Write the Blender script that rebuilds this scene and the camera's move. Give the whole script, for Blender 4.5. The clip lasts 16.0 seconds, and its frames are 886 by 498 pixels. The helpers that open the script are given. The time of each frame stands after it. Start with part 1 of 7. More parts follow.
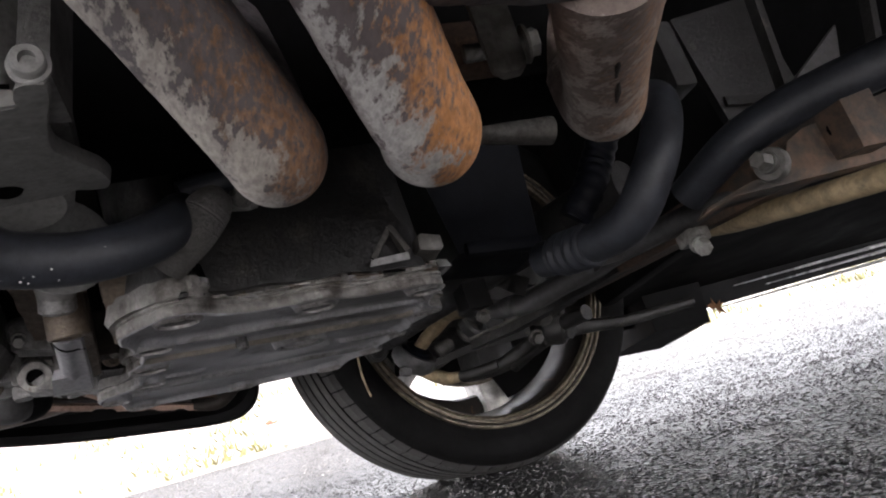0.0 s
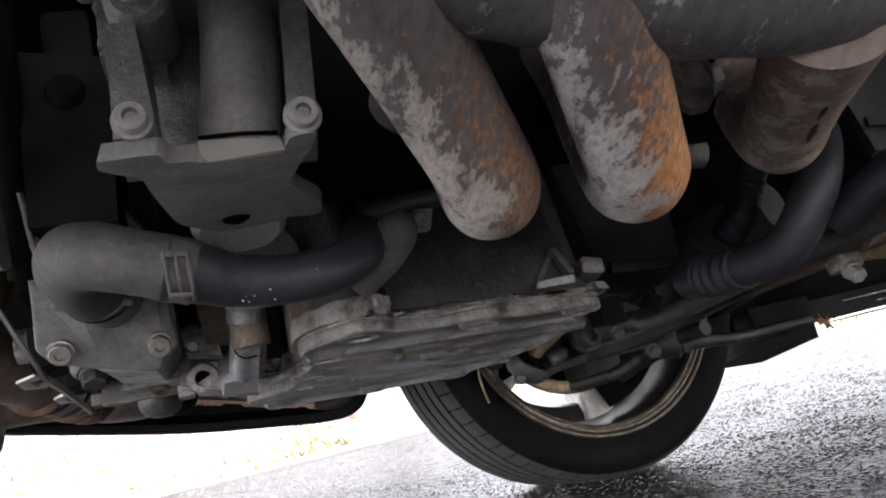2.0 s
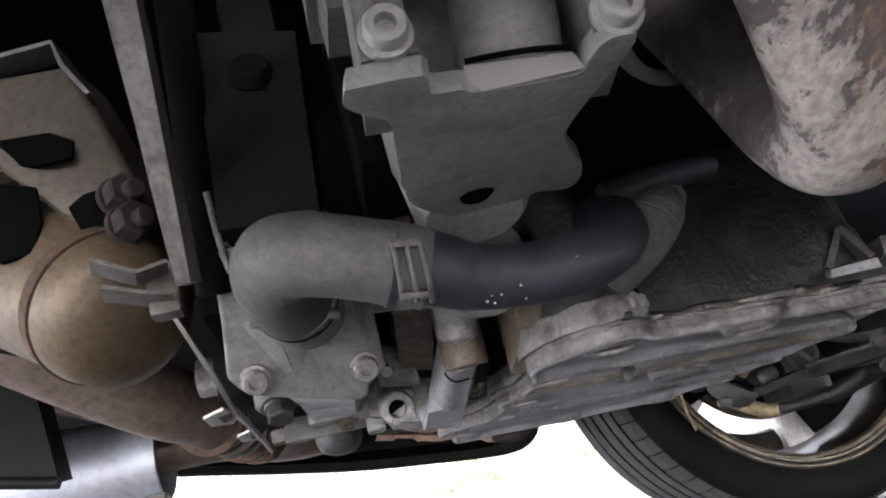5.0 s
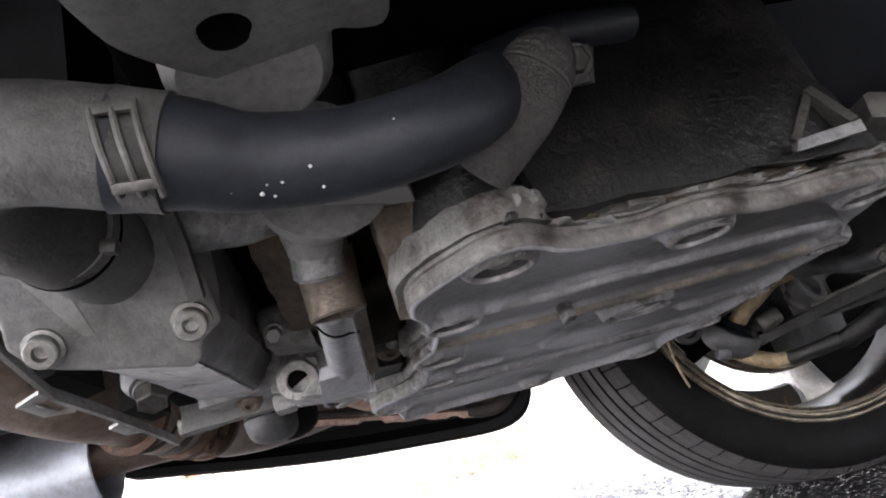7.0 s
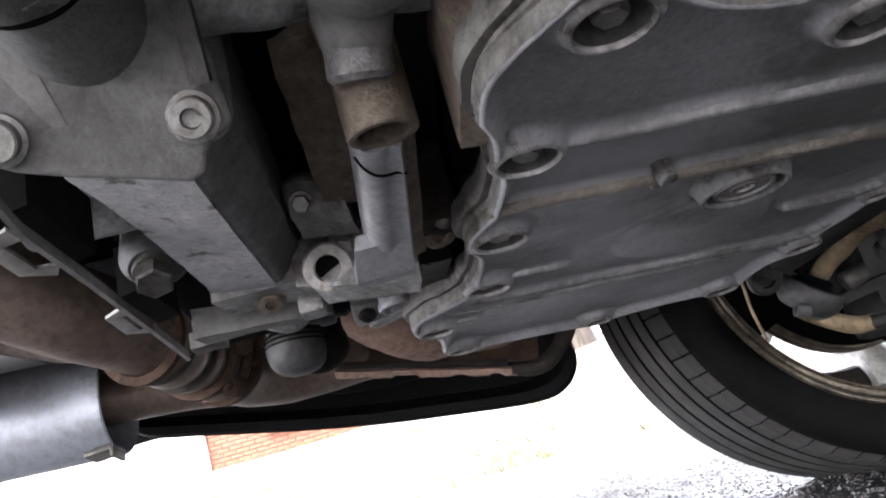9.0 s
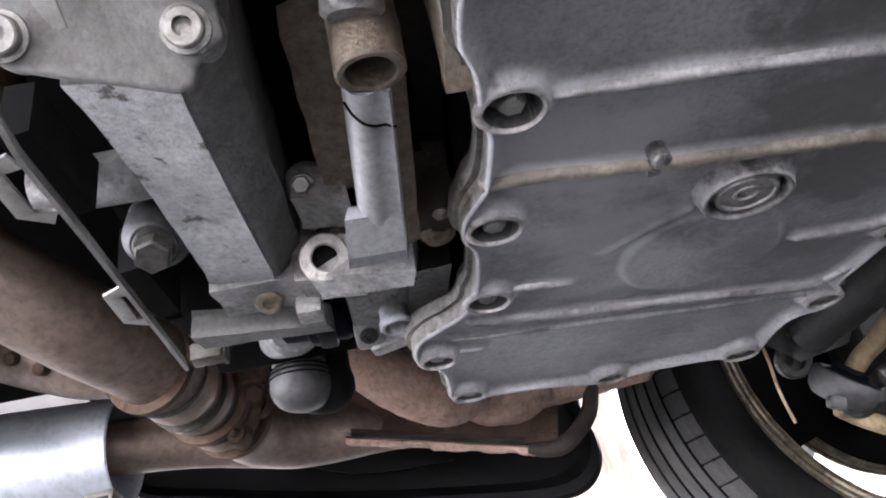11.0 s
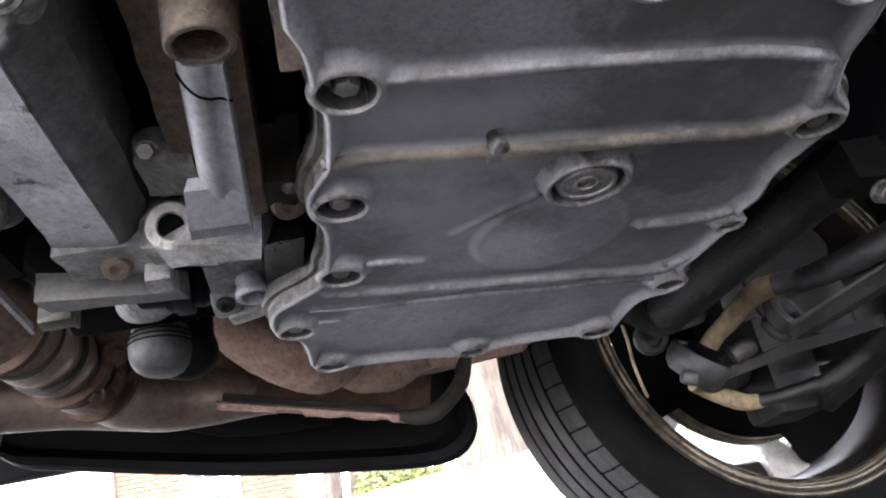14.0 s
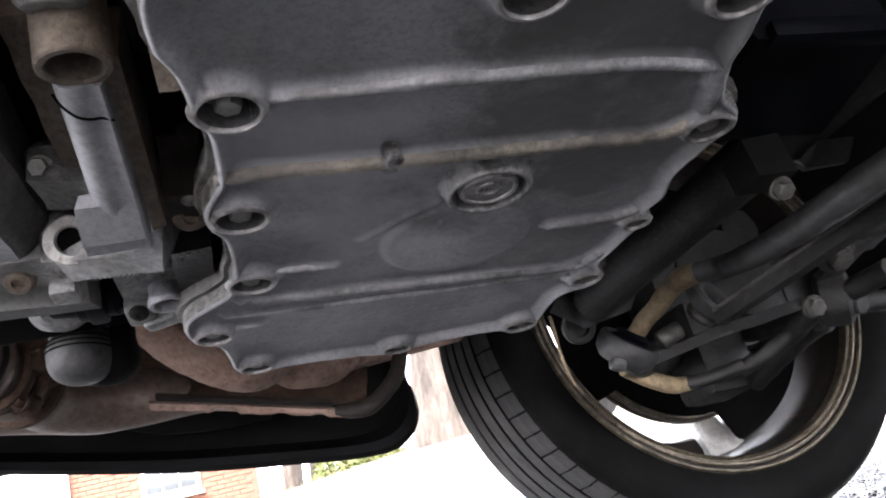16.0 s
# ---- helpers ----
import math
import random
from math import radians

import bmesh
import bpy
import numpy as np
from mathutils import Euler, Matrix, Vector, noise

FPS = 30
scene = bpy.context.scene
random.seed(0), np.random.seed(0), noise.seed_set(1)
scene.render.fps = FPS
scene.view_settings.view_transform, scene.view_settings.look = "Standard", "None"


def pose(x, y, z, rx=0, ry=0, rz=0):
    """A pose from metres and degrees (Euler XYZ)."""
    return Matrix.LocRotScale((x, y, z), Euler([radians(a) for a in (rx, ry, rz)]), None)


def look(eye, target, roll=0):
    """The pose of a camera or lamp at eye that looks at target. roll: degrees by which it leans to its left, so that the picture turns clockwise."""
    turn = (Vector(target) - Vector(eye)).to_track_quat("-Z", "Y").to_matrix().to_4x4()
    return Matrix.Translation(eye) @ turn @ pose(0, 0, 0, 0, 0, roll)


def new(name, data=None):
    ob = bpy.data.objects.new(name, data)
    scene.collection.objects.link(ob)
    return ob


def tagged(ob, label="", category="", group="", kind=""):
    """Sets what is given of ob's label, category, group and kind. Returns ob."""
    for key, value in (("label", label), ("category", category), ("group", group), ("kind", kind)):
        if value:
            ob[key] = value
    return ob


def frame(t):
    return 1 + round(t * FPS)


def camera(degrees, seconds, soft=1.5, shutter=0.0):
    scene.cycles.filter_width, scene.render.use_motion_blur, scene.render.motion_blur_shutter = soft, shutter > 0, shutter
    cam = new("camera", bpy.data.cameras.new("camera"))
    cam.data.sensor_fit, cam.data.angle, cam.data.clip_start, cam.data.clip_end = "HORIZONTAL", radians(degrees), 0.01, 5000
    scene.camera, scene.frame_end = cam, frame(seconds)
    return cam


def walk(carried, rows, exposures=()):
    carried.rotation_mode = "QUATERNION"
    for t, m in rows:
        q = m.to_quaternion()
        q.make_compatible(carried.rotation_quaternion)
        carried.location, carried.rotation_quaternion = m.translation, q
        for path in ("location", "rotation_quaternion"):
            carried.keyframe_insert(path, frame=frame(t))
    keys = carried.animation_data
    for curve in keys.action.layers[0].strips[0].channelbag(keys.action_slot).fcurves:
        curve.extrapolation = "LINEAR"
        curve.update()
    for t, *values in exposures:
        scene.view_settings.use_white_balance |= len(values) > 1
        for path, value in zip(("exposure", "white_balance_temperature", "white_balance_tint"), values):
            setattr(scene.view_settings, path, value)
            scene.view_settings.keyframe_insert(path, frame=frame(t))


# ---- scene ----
cam = camera(57.0, 16.0, soft=2.0)
METRES, EYE, TILT, LEAN, TURN = 0.64, 0.217, 7.451, 14.698, -19.608
ROWS = [
    (0.0, 0.0, 0.0, 0.0, 0.0, 0.0, -0.0),
    (0.5, -0.0068, 0.0017, -0.0017, 1.06, -0.46, -0.2),
    (1.0, -0.0215, -0.0034, -0.0062, 2.44, -0.8, -0.55),
    (1.5, -0.0586, -0.0218, 0.0066, 3.5, -0.66, -0.84),
    (2.0, -0.0928, -0.0355, 0.023, 5.11, -0.21, -1.45),
    (2.5, -0.1372, -0.0399, 0.0376, 7.42, 0.14, -1.92),
    (3.0, -0.1728, -0.0432, 0.0458, 9.44, 1.06, -1.61),
    (3.5, -0.1709, -0.044, 0.0427, 12.2, 2.37, -1.18),
    (4.0, -0.1766, -0.0325, 0.0249, 13.33, 2.51, -1.16),
    (6.5, -0.199, 0.2877, -0.0385, 14.62, 1.2, 6.33),
    (7.0, -0.1484, 0.2851, -0.0609, 15.35, 1.12, 5.98),
    (7.5, -0.1406, 0.3132, -0.0813, 15.53, 1.33, 5.86),
    (8.0, -0.1791, 0.3404, -0.1112, 15.91, 1.23, 5.51),
    (8.5, -0.2079, 0.3721, -0.1345, 16.51, 0.64, 4.86),
    (11.0, -0.1838, 0.4254, -0.2666, 20.54, 11.23, -0.1),
    (11.5, -0.1807, 0.4249, -0.2635, 19.22, 10.7, -0.49),
    (12.0, -0.1753, 0.4267, -0.2627, 18.17, 10.4, -0.79),
    (12.5, -0.1641, 0.4289, -0.2636, 17.05, 10.09, -0.99),
    (13.0, -0.1577, 0.4296, -0.262, 15.89, 9.7, -1.11),
    (13.5, -0.1536, 0.4331, -0.2628, 14.75, 9.16, -1.28),
    (14.0, -0.1396, 0.4312, -0.2564, 13.76, 8.7, -1.34),
    (14.5, -0.1337, 0.4328, -0.2592, 12.81, 8.09, -1.15),
    (15.0, -0.1279, 0.4301, -0.2571, 12.13, 7.71, -0.8),
    (15.5, -0.1236, 0.4303, -0.2545, 11.7, 7.39, -0.52),
    (16.0, -0.1006, 0.4332, -0.2365, 10.91, 7.33, 0.36),
]
walk(cam, [(t, pose(0, 0, EYE, TILT, LEAN, TURN) @ pose(METRES * x, METRES * y, METRES * z, 90 + pitch, roll, yaw)) for t, x, y, z, yaw, pitch, roll in ROWS],
     exposures=[(0.0, 2.45, 6800, 17), (2.5, 2.68, 6700, 17), (3.5, 3.1, 6620, 17), (4.0, 3.15, 6560, 17), (6.5, 3.25, 6640, 17), (8.5, 2.92, 6580, 17), (11.0, 4.05, 6500, 17), (12.5, 3.92, 6500, 17), (13.5, 3.72, 6500, 17), (16.0, 3.32, 6550, 17)])

# ---- world and light: a bright overcast day ----
world = bpy.data.worlds.new("overcast_sky")
scene.world = world
world.use_nodes = True
wn = world.node_tree
sky = wn.nodes.new("ShaderNodeTexSky")
sky.sky_type, sky.sun_disc = "NISHITA", False
sky.sun_elevation, sky.sun_rotation = radians(48), radians(200)
sky.air_density, sky.dust_density = 1.0, 4.0
wn.nodes["Background"].inputs["Strength"].default_value = 0.175
cloud = wn.nodes.new("ShaderNodeMix")
cloud.data_type = "RGBA"
cloud.inputs[0].default_value = 0.75                      # a closed layer of pale cloud
cloud.inputs[7].default_value = (8.8, 9.2, 9.7, 1)
wn.links.new(sky.outputs[0], cloud.inputs[6])
wn.links.new(cloud.outputs[2], wn.nodes["Background"].inputs[0])
sun = new("sun", bpy.data.lights.new("sun", "SUN"))
sun.data.energy, sun.data.angle, sun.data.color = 2.4, radians(20), (1.0, 0.97, 0.93)
sun.matrix_world = look((-2, -6, 8), (0, 0, 0))

# ---- frames and mesh helpers ----
TIP = 0.19                                   # the car is jacked up on its near side
CAR = pose(0, 0, EYE) @ Matrix.Rotation(-TIP, 4, "X")
HOME = {}


def thing(name, label, category, base=(0, 0, 0), group="", kind="", space=CAR):
    ob = new(name)
    ob.empty_display_size = 0.02
    ob.matrix_world = space @ Matrix.Translation(base)
    HOME[ob.name] = Vector(base)
    return tagged(ob, label, category, group, kind)


def part(name, bm, material, parent, label="", smooth=40):
    """One mesh under a thing, built in the thing's space."""
    base = HOME[parent.name]
    bmesh.ops.recalc_face_normals(bm, faces=bm.faces)
    bmesh.ops.translate(bm, verts=bm.verts, vec=-base)
    me = bpy.data.meshes.new(name)
    bm.to_mesh(me)
    bm.free()
    me.materials.append(material)
    if smooth:
        me.set_sharp_from_angle(angle=radians(smooth))
        for p in me.polygons:
            p.use_smooth = True
    ob = new(name, me)
    ob.parent = parent
    HOME[ob.name] = base
    return tagged(ob, label)


def solo(name, bm, material, label, category, base, group="", kind="", space=CAR, smooth=40):
    """A thing that is one mesh."""
    bmesh.ops.recalc_face_normals(bm, faces=bm.faces)
    bmesh.ops.translate(bm, verts=bm.verts, vec=-Vector(base))
    me = bpy.data.meshes.new(name)
    bm.to_mesh(me)
    bm.free()
    me.materials.append(material)
    if smooth:
        me.set_sharp_from_angle(angle=radians(smooth))
        for p in me.polygons:
            p.use_smooth = True
    ob = new(name, me)
    ob.matrix_world = space @ Matrix.Translation(base)
    HOME[ob.name] = Vector(base)
    return tagged(ob, label, category, group, kind)


def joined(*bms):
    out = bmesh.new()
    for b in bms:
        me = bpy.data.meshes.new("tmp")
        b.to_mesh(me)
        b.free()
        out.from_mesh(me)
        bpy.data.meshes.remove(me)
    return out


def axes(d):
    d = Vector(d).normalized()
    u = d.orthogonal().normalized()
    return u, d.cross(u).normalized(), d


def bevel(bm, w, seg=2, angle=30):
    es = [e for e in bm.edges if len(e.link_faces) == 2 and e.calc_face_angle(0) > radians(angle)]
    if es and w > 0:
        bmesh.ops.bevel(bm, geom=es, offset=w, segments=seg, profile=0.6, affect="EDGES", clamp_overlap=True)
    return bm


def box(c, size, w=0.002, rot=(0, 0, 0), seg=2):
    bm = bmesh.new()
    bmesh.ops.create_cube(bm, size=1, matrix=pose(*c, *rot) @ Matrix.Diagonal((*size, 1)))
    return bevel(bm, w, seg)


def hexa(pts, w=0.002, seg=2):
    """A box from eight corners: four below, four above, both going round the same way."""
    bm = bmesh.new()
    v = [bm.verts.new(p) for p in pts]
    for f in ((3, 2, 1, 0), (4, 5, 6, 7), (0, 1, 5, 4), (1, 2, 6, 5), (2, 3, 7, 6), (3, 0, 4, 7)):
        bm.faces.new([v[i] for i in f])
    return bevel(bm, w, seg)


def loft(rings, cap=True, close=True):
    bm = bmesh.new()
    vs = [[bm.verts.new(p) for p in r] for r in rings]
    n = len(rings[0])
    for a, b in zip(vs, vs[1:]):
        for i in range(n if close else n - 1):
            j = (i + 1) % n
            bm.faces.new((a[i], a[j], b[j], b[i]))
    if cap and close:
        bm.faces.new(vs[0][::-1])
        bm.faces.new(vs[-1])
    return bm


def lathe(o, d, profile, seg=28):
    """Profile of (radius, height along d) from o; closed where the radius is 0."""
    u, v, w = axes(d)
    o = Vector(o)
    bm = bmesh.new()
    rings = []
    for r, h in profile:
        if r <= 1e-6:
            rings.append([bm.verts.new(o + w * h)])
        else:
            rings.append([bm.verts.new(o + w * h + r * (u * math.cos(a) + v * math.sin(a))) for a in (2 * math.pi * i / seg for i in range(seg))])
    for a, b in zip(rings, rings[1:]):
        for i in range(seg):
            j = (i + 1) % seg
            q = [a[i % len(a)], a[j % len(a)], b[j % len(b)], b[i % len(b)]]
            q = list(dict.fromkeys(q))
            if len(q) > 2:
                bm.faces.new(q)
    return bm


def cyl(p, q, r, r2=None, seg=24, w=0.001):
    p, q = Vector(p), Vector(q)
    h = (q - p).length
    r2 = r if r2 is None else r2
    w = min(w, r * 0.4, h * 0.3)
    return lathe(p, q - p, [(0, 0), (r - w, 0), (r, w), (r2, h - w), (r2 - w, h), (0, h)], seg)


def ring(o, d, r, w, h=0.003):
    return lathe(Vector(o) - Vector(d).normalized() * w / 2, d, [(r - 0.004, 0), (r + h, 0.001), (r + h, w - 0.001), (r - 0.004, w)], 40)


def hollow(p, q, r, wall, seg=28, floor=0.5):
    """A cup or pipe end, open at q."""
    p, q = Vector(p), Vector(q)
    h = (q - p).length
    return lathe(p, q - p, [(0, 0), (r, 0), (r, h - 0.0008), (r - 0.0008, h), (r - wall + 0.0008, h), (r - wall, h - 0.0008), (r - wall, h * floor), (0, h * floor)], seg)


def smooth_path(pts, n=8):
    pts = [Vector(p) for p in pts]
    out = []
    ext = [2 * pts[0] - pts[1]] + pts + [2 * pts[-1] - pts[-2]]
    for i in range(1, len(ext) - 2):
        p0, p1, p2, p3 = ext[i - 1:i + 3]
        for k in range(n):
            t = k / n
            out.append(0.5 * (2 * p1 + (p2 - p0) * t + (2 * p0 - 5 * p1 + 4 * p2 - p3) * t * t + (3 * p1 - p0 - 3 * p2 + p3) * t ** 3))
    out.append(pts[-1])
    return out


def tube(pts, r, seg=20, n=8, cap=True, wobble=0.0, flat=1.0, ribs=0, rib=0.0, smooth=True):
    """A pipe along a path; r is one radius or one for each point."""
    path = smooth_path(pts, n) if smooth else [Vector(p) for p in pts]
    rs = [r] * len(pts) if isinstance(r, (int, float)) else list(r)
    m = len(path)
    rings = []
    t0 = (path[1] - path[0]).normalized()
    u = t0.orthogonal().normalized()
    for i, p in enumerate(path):
        t = (path[min(i + 1, m - 1)] - path[max(i - 1, 0)]).normalized()
        u = (u - t * u.dot(t)).normalized()
        v = t.cross(u)
        f = i / (m - 1) * (len(rs) - 1)
        k = min(int(f), len(rs) - 2) if len(rs) > 1 else 0
        rr = rs[k] + (rs[min(k + 1, len(rs) - 1)] - rs[k]) * (f - k)
        if ribs:
            rr += rib * math.sin(2 * math.pi * ribs * i / (m - 1))
        ring = []
        for j in range(seg):
            a = 2 * math.pi * j / seg
            q = p + rr * (u * math.cos(a) + v * math.sin(a) * flat)
            if wobble:
                q += (q - p).normalized() * wobble * noise.noise(q * 60)
            ring.append(q)
        rings.append(ring)
    return loft(rings, cap)


def slab(outline, height, w=0.002, seg=2, under=None):
    """A plate from an outline of 3D points, raised by the vector height."""
    bm = bmesh.new()
    vs = [bm.verts.new(p) for p in outline]
    f = bm.faces.new(vs)
    got = bmesh.ops.extrude_face_region(bm, geom=[f])
    bmesh.ops.translate(bm, verts=[g for g in got["geom"] if isinstance(g, bmesh.types.BMVert)], vec=Vector(height))
    return bevel(bm, w, seg)


def strip(pts, wide, high, up=(0, 0, 1), w=0.0015, seg=2):
    """A bar of rectangular section along a path."""
    pts = [Vector(p) for p in pts]
    up = Vector(up)
    rings = []
    for i, p in enumerate(pts):
        t = (pts[min(i + 1, len(pts) - 1)] - pts[max(i - 1, 0)]).normalized()
        s = t.cross(up).normalized()
        h = s.cross(t).normalized()
        rings.append([p + s * a * wide / 2 + h * b * high / 2 for a, b in ((-1, -1), (1, -1), (1, 1), (-1, 1))])
    return bevel(loft(rings), w, seg, 50)


def roughen(bm, amount, scale, detail=1):
    bm.normal_update()
    for v in bm.verts:
        v.co += v.normal * amount * noise.fractal(v.co * scale, 0.8, 2.0, detail + 1)
    return bm


def cast(pts, w=0.004, amount=0.0009):
    """A sand cast block: rounded, finely divided and slightly uneven."""
    bm = hexa(pts, w, 3)
    bmesh.ops.subdivide_edges(bm, edges=[e for e in bm.edges if e.calc_length() > 0.008], cuts=5, use_grid_fill=True)
    roughen(bm, amount, 55, 2)
    return roughen(bm, amount * 0.25, 260, 1)


def cast_loft(rings, w=0.003, amount=0.0008):
    """A sand cast body through given sections: rounded, finely divided and slightly uneven."""
    bm = bevel(loft([[Vector(q) for q in r] for r in rings]), w, 3, 28)
    bmesh.ops.subdivide_edges(bm, edges=[e for e in bm.edges if e.calc_length() > 0.007], cuts=4, use_grid_fill=True)
    roughen(bm, amount, 60, 2)
    return roughen(bm, amount * 0.25, 260, 1)


def hex_bolt(p, d, r, h, washer=1.35, seg=18):
    """Bolt head on a washer face, pointing along d."""
    u, v, w = axes(d)
    p = Vector(p)
    head = loft([[p + w * z + rr * (u * math.cos(math.pi / 3 * i) + v * math.sin(math.pi / 3 * i)) for i in range(6)] for z, rr in ((h * 0.2, r), (h * 0.9, r), (h, r * 0.86))])
    return joined(head, lathe(p, w, [(0, 0), (r * washer, 0), (r * washer, h * 0.18), (r * washer * 0.95, h * 0.25), (0, h * 0.25)], seg))


def torx_bolt(p, d, r, h):
    """Round bolt head with a six-point socket."""
    p, w = Vector(p), Vector(d).normalized()
    return joined(lathe(p, w, [(0, 0), (r * 1.25, 0), (r * 1.25, h * 0.3), (r, h * 0.35), (r, h * 0.9), (r * 0.9, h), (r * 0.5, h), (r * 0.45, h * 0.55), (0, h * 0.5)], 24))


# ---- materials ----
def mat(name, base, rough=0.6, metal=0.0, second=None, grain=60.0, stains=6.0, spread=0.35, mix=0.5, bump=0.15, bump_scale=None, third=None, third_at=0.62, third_scale=18.0, third_soft=0.06, stretch=(1, 1, 1), rough_var=0.15, spec=0.5, mottle=0.3, wear=None):
    """Base colour with grain, broad stains towards a second colour and patches of a third, fine relief, uneven gloss."""
    m = bpy.data.materials.new(name)
    m.use_nodes = True
    nt = m.node_tree
    b = nt.nodes["Principled BSDF"]
    N, Lk = nt.nodes.new, nt.links.new
    geo = N("ShaderNodeTexCoord")
    mp = N("ShaderNodeMapping")
    mp.inputs["Scale"].default_value = stretch
    Lk(geo.outputs["Object"], mp.inputs[0])

    def noise_at(scale, detail=5, rough_=0.6):
        n = N("ShaderNodeTexNoise")
        n.inputs["Scale"].default_value, n.inputs["Detail"].default_value, n.inputs["Roughness"].default_value = scale, detail, rough_
        Lk(mp.outputs[0], n.inputs["Vector"])
        return n

    def ramp(src, lo, hi):
        r = N("ShaderNodeMapRange")
        r.inputs["From Min"].default_value, r.inputs["From Max"].default_value = lo, hi
        Lk(src, r.inputs["Value"])
        return r.outputs[0]

    def mixed(fac, a, c):
        x = N("ShaderNodeMix")
        x.data_type = "RGBA"
        Lk(fac, x.inputs[0])
        for v, sock in ((a, x.inputs[6]), (c, x.inputs[7])):
            if isinstance(v, tuple):
                sock.default_value = (*v, 1)
            else:
                Lk(v, sock)
        return x.outputs[2]

    second = second or tuple(c * 0.55 for c in base)
    big, fine = noise_at(stains, 6, 0.65), noise_at(grain, 6, 0.7)
    col = mixed(ramp(big.outputs[0], 0.5 - spread / 2, 0.5 + spread / 2 + (0.5 - mix)), base, second)
    col = mixed(ramp(fine.outputs[0], 0.45, 0.8), col, tuple(c * 0.6 for c in second))
    if third:
        t = noise_at(third_scale, 8, 0.72)
        col = mixed(ramp(t.outputs[0], third_at - third_soft, third_at + third_soft), col, third)
    mid = noise_at(stains * 4.5, 7, 0.72)
    if mottle:
        dim = N("ShaderNodeMix")
        dim.data_type, dim.blend_type = "RGBA", "MULTIPLY"
        dim.inputs[0].default_value = 1.0
        Lk(col, dim.inputs[6])
        sw = N("ShaderNodeMapRange")
        for k, v in (("From Min", 0.3), ("From Max", 0.7), ("To Min", 1 + mottle), ("To Max", 1 - mottle)):
            sw.inputs[k].default_value = v
        Lk(mid.outputs[0], sw.inputs["Value"])
        Lk(sw.outputs[0], dim.inputs[7])
        col = dim.outputs[2]
    if wear:
        geo_n = N("ShaderNodeNewGeometry")
        edge = N("ShaderNodeMath")
        edge.operation = "MULTIPLY_ADD"
        Lk(mid.outputs[0], edge.inputs[0])
        edge.inputs[1].default_value = 0.12
        Lk(geo_n.outputs["Pointiness"], edge.inputs[2])
        col = mixed(ramp(edge.outputs[0], 0.655, 0.74), col, wear)
    Lk(col, b.inputs["Base Color"])
    rr = N("ShaderNodeMapRange")
    rr.inputs["To Min"].default_value, rr.inputs["To Max"].default_value = max(0.03, rough - rough_var), min(1, rough + rough_var)
    rr.inputs["From Min"].default_value, rr.inputs["From Max"].default_value = 0.3, 0.7
    Lk(big.outputs[0], rr.inputs["Value"])
    Lk(rr.outputs[0], b.inputs["Roughness"])
    b.inputs["Metallic"].default_value = metal
    b.inputs["Specular IOR Level"].default_value = spec
    if bump:
        bp = N("ShaderNodeBump")
        bp.inputs["Strength"].default_value, bp.inputs["Distance"].default_value = bump, 0.002
        bn = noise_at(bump_scale or grain * 2, 5, 0.65)
        both = N("ShaderNodeMath")
        both.operation = "MULTIPLY_ADD"
        Lk(mid.outputs[0], both.inputs[0])
        both.inputs[1].default_value = 1.6
        Lk(bn.outputs[0], both.inputs[2])
        Lk(both.outputs[0], bp.inputs["Height"])
        Lk(bp.outputs[0], b.inputs["Normal"])
    return m


CAST = mat("cast_aluminium", (0.34, 0.34, 0.34), 0.5, 0.5, (0.19, 0.186, 0.178), 320, 26, 0.3, bump=0.5, third=(0.07, 0.063, 0.055), third_at=0.6, third_scale=36, third_soft=0.07, mottle=0.4, wear=(0.46, 0.45, 0.44))
HOUSING = mat("dusty_pump_casting", (0.235, 0.235, 0.23), 0.66, 0.15, (0.185, 0.183, 0.177), 320, 22, 0.5, bump=0.2, mottle=0.12, third=(0.11, 0.106, 0.1), third_at=0.64, third_scale=34, third_soft=0.1, wear=(0.27, 0.265, 0.255))
CAST_LIGHT = mat("bare_aluminium", (0.45, 0.455, 0.485), 0.45, 0.55, (0.29, 0.29, 0.305), 320, 30, 0.3, bump=0.4, third=(0.12, 0.11, 0.1), third_at=0.62, third_scale=48, third_soft=0.05, mottle=0.3, wear=(0.6, 0.6, 0.61))
SMOOTH = mat("smooth_aluminium", (0.37, 0.375, 0.395), 0.46, 0.4, (0.28, 0.282, 0.295), 300, 18, 0.5, bump=0.12, mottle=0.12)
# The housing's colour, about a quarter darker.
COVER = mat("dark_cover_casting", (0.175, 0.175, 0.172), 0.64, 0.15, (0.13, 0.129, 0.125), 320, 22, 0.5, bump=0.3, mottle=0.2, third=(0.08, 0.077, 0.073), third_at=0.62, third_scale=34, third_soft=0.08, wear=(0.24, 0.235, 0.23))
ELBOW = mat("dusty_elbow", (0.08, 0.079, 0.076), 0.68, 0.05, (0.06, 0.0585, 0.055), 260, 20, 0.4, bump=0.35, third=(0.06, 0.056, 0.05), third_at=0.64, third_scale=30, third_soft=0.1)
# Darker casting colour that puts shade into side walls and recessed webs.
SHADED_CAST = mat("shaded_side_casting", (0.16, 0.158, 0.155), 0.6, 0.35, (0.11, 0.107, 0.102), 300, 30, 0.4, bump=0.5, third=(0.3, 0.3, 0.3), third_at=0.68, third_scale=150, third_soft=0.03, mottle=0.3)
PAN = mat("oil_pan_aluminium", (0.41, 0.413, 0.43), 0.5, 0.35, (0.32, 0.322, 0.333), 420, 11, 0.5, bump=0.12, third=(0.13, 0.128, 0.128), third_at=0.62, third_scale=9, third_soft=0.14, mottle=0.1)


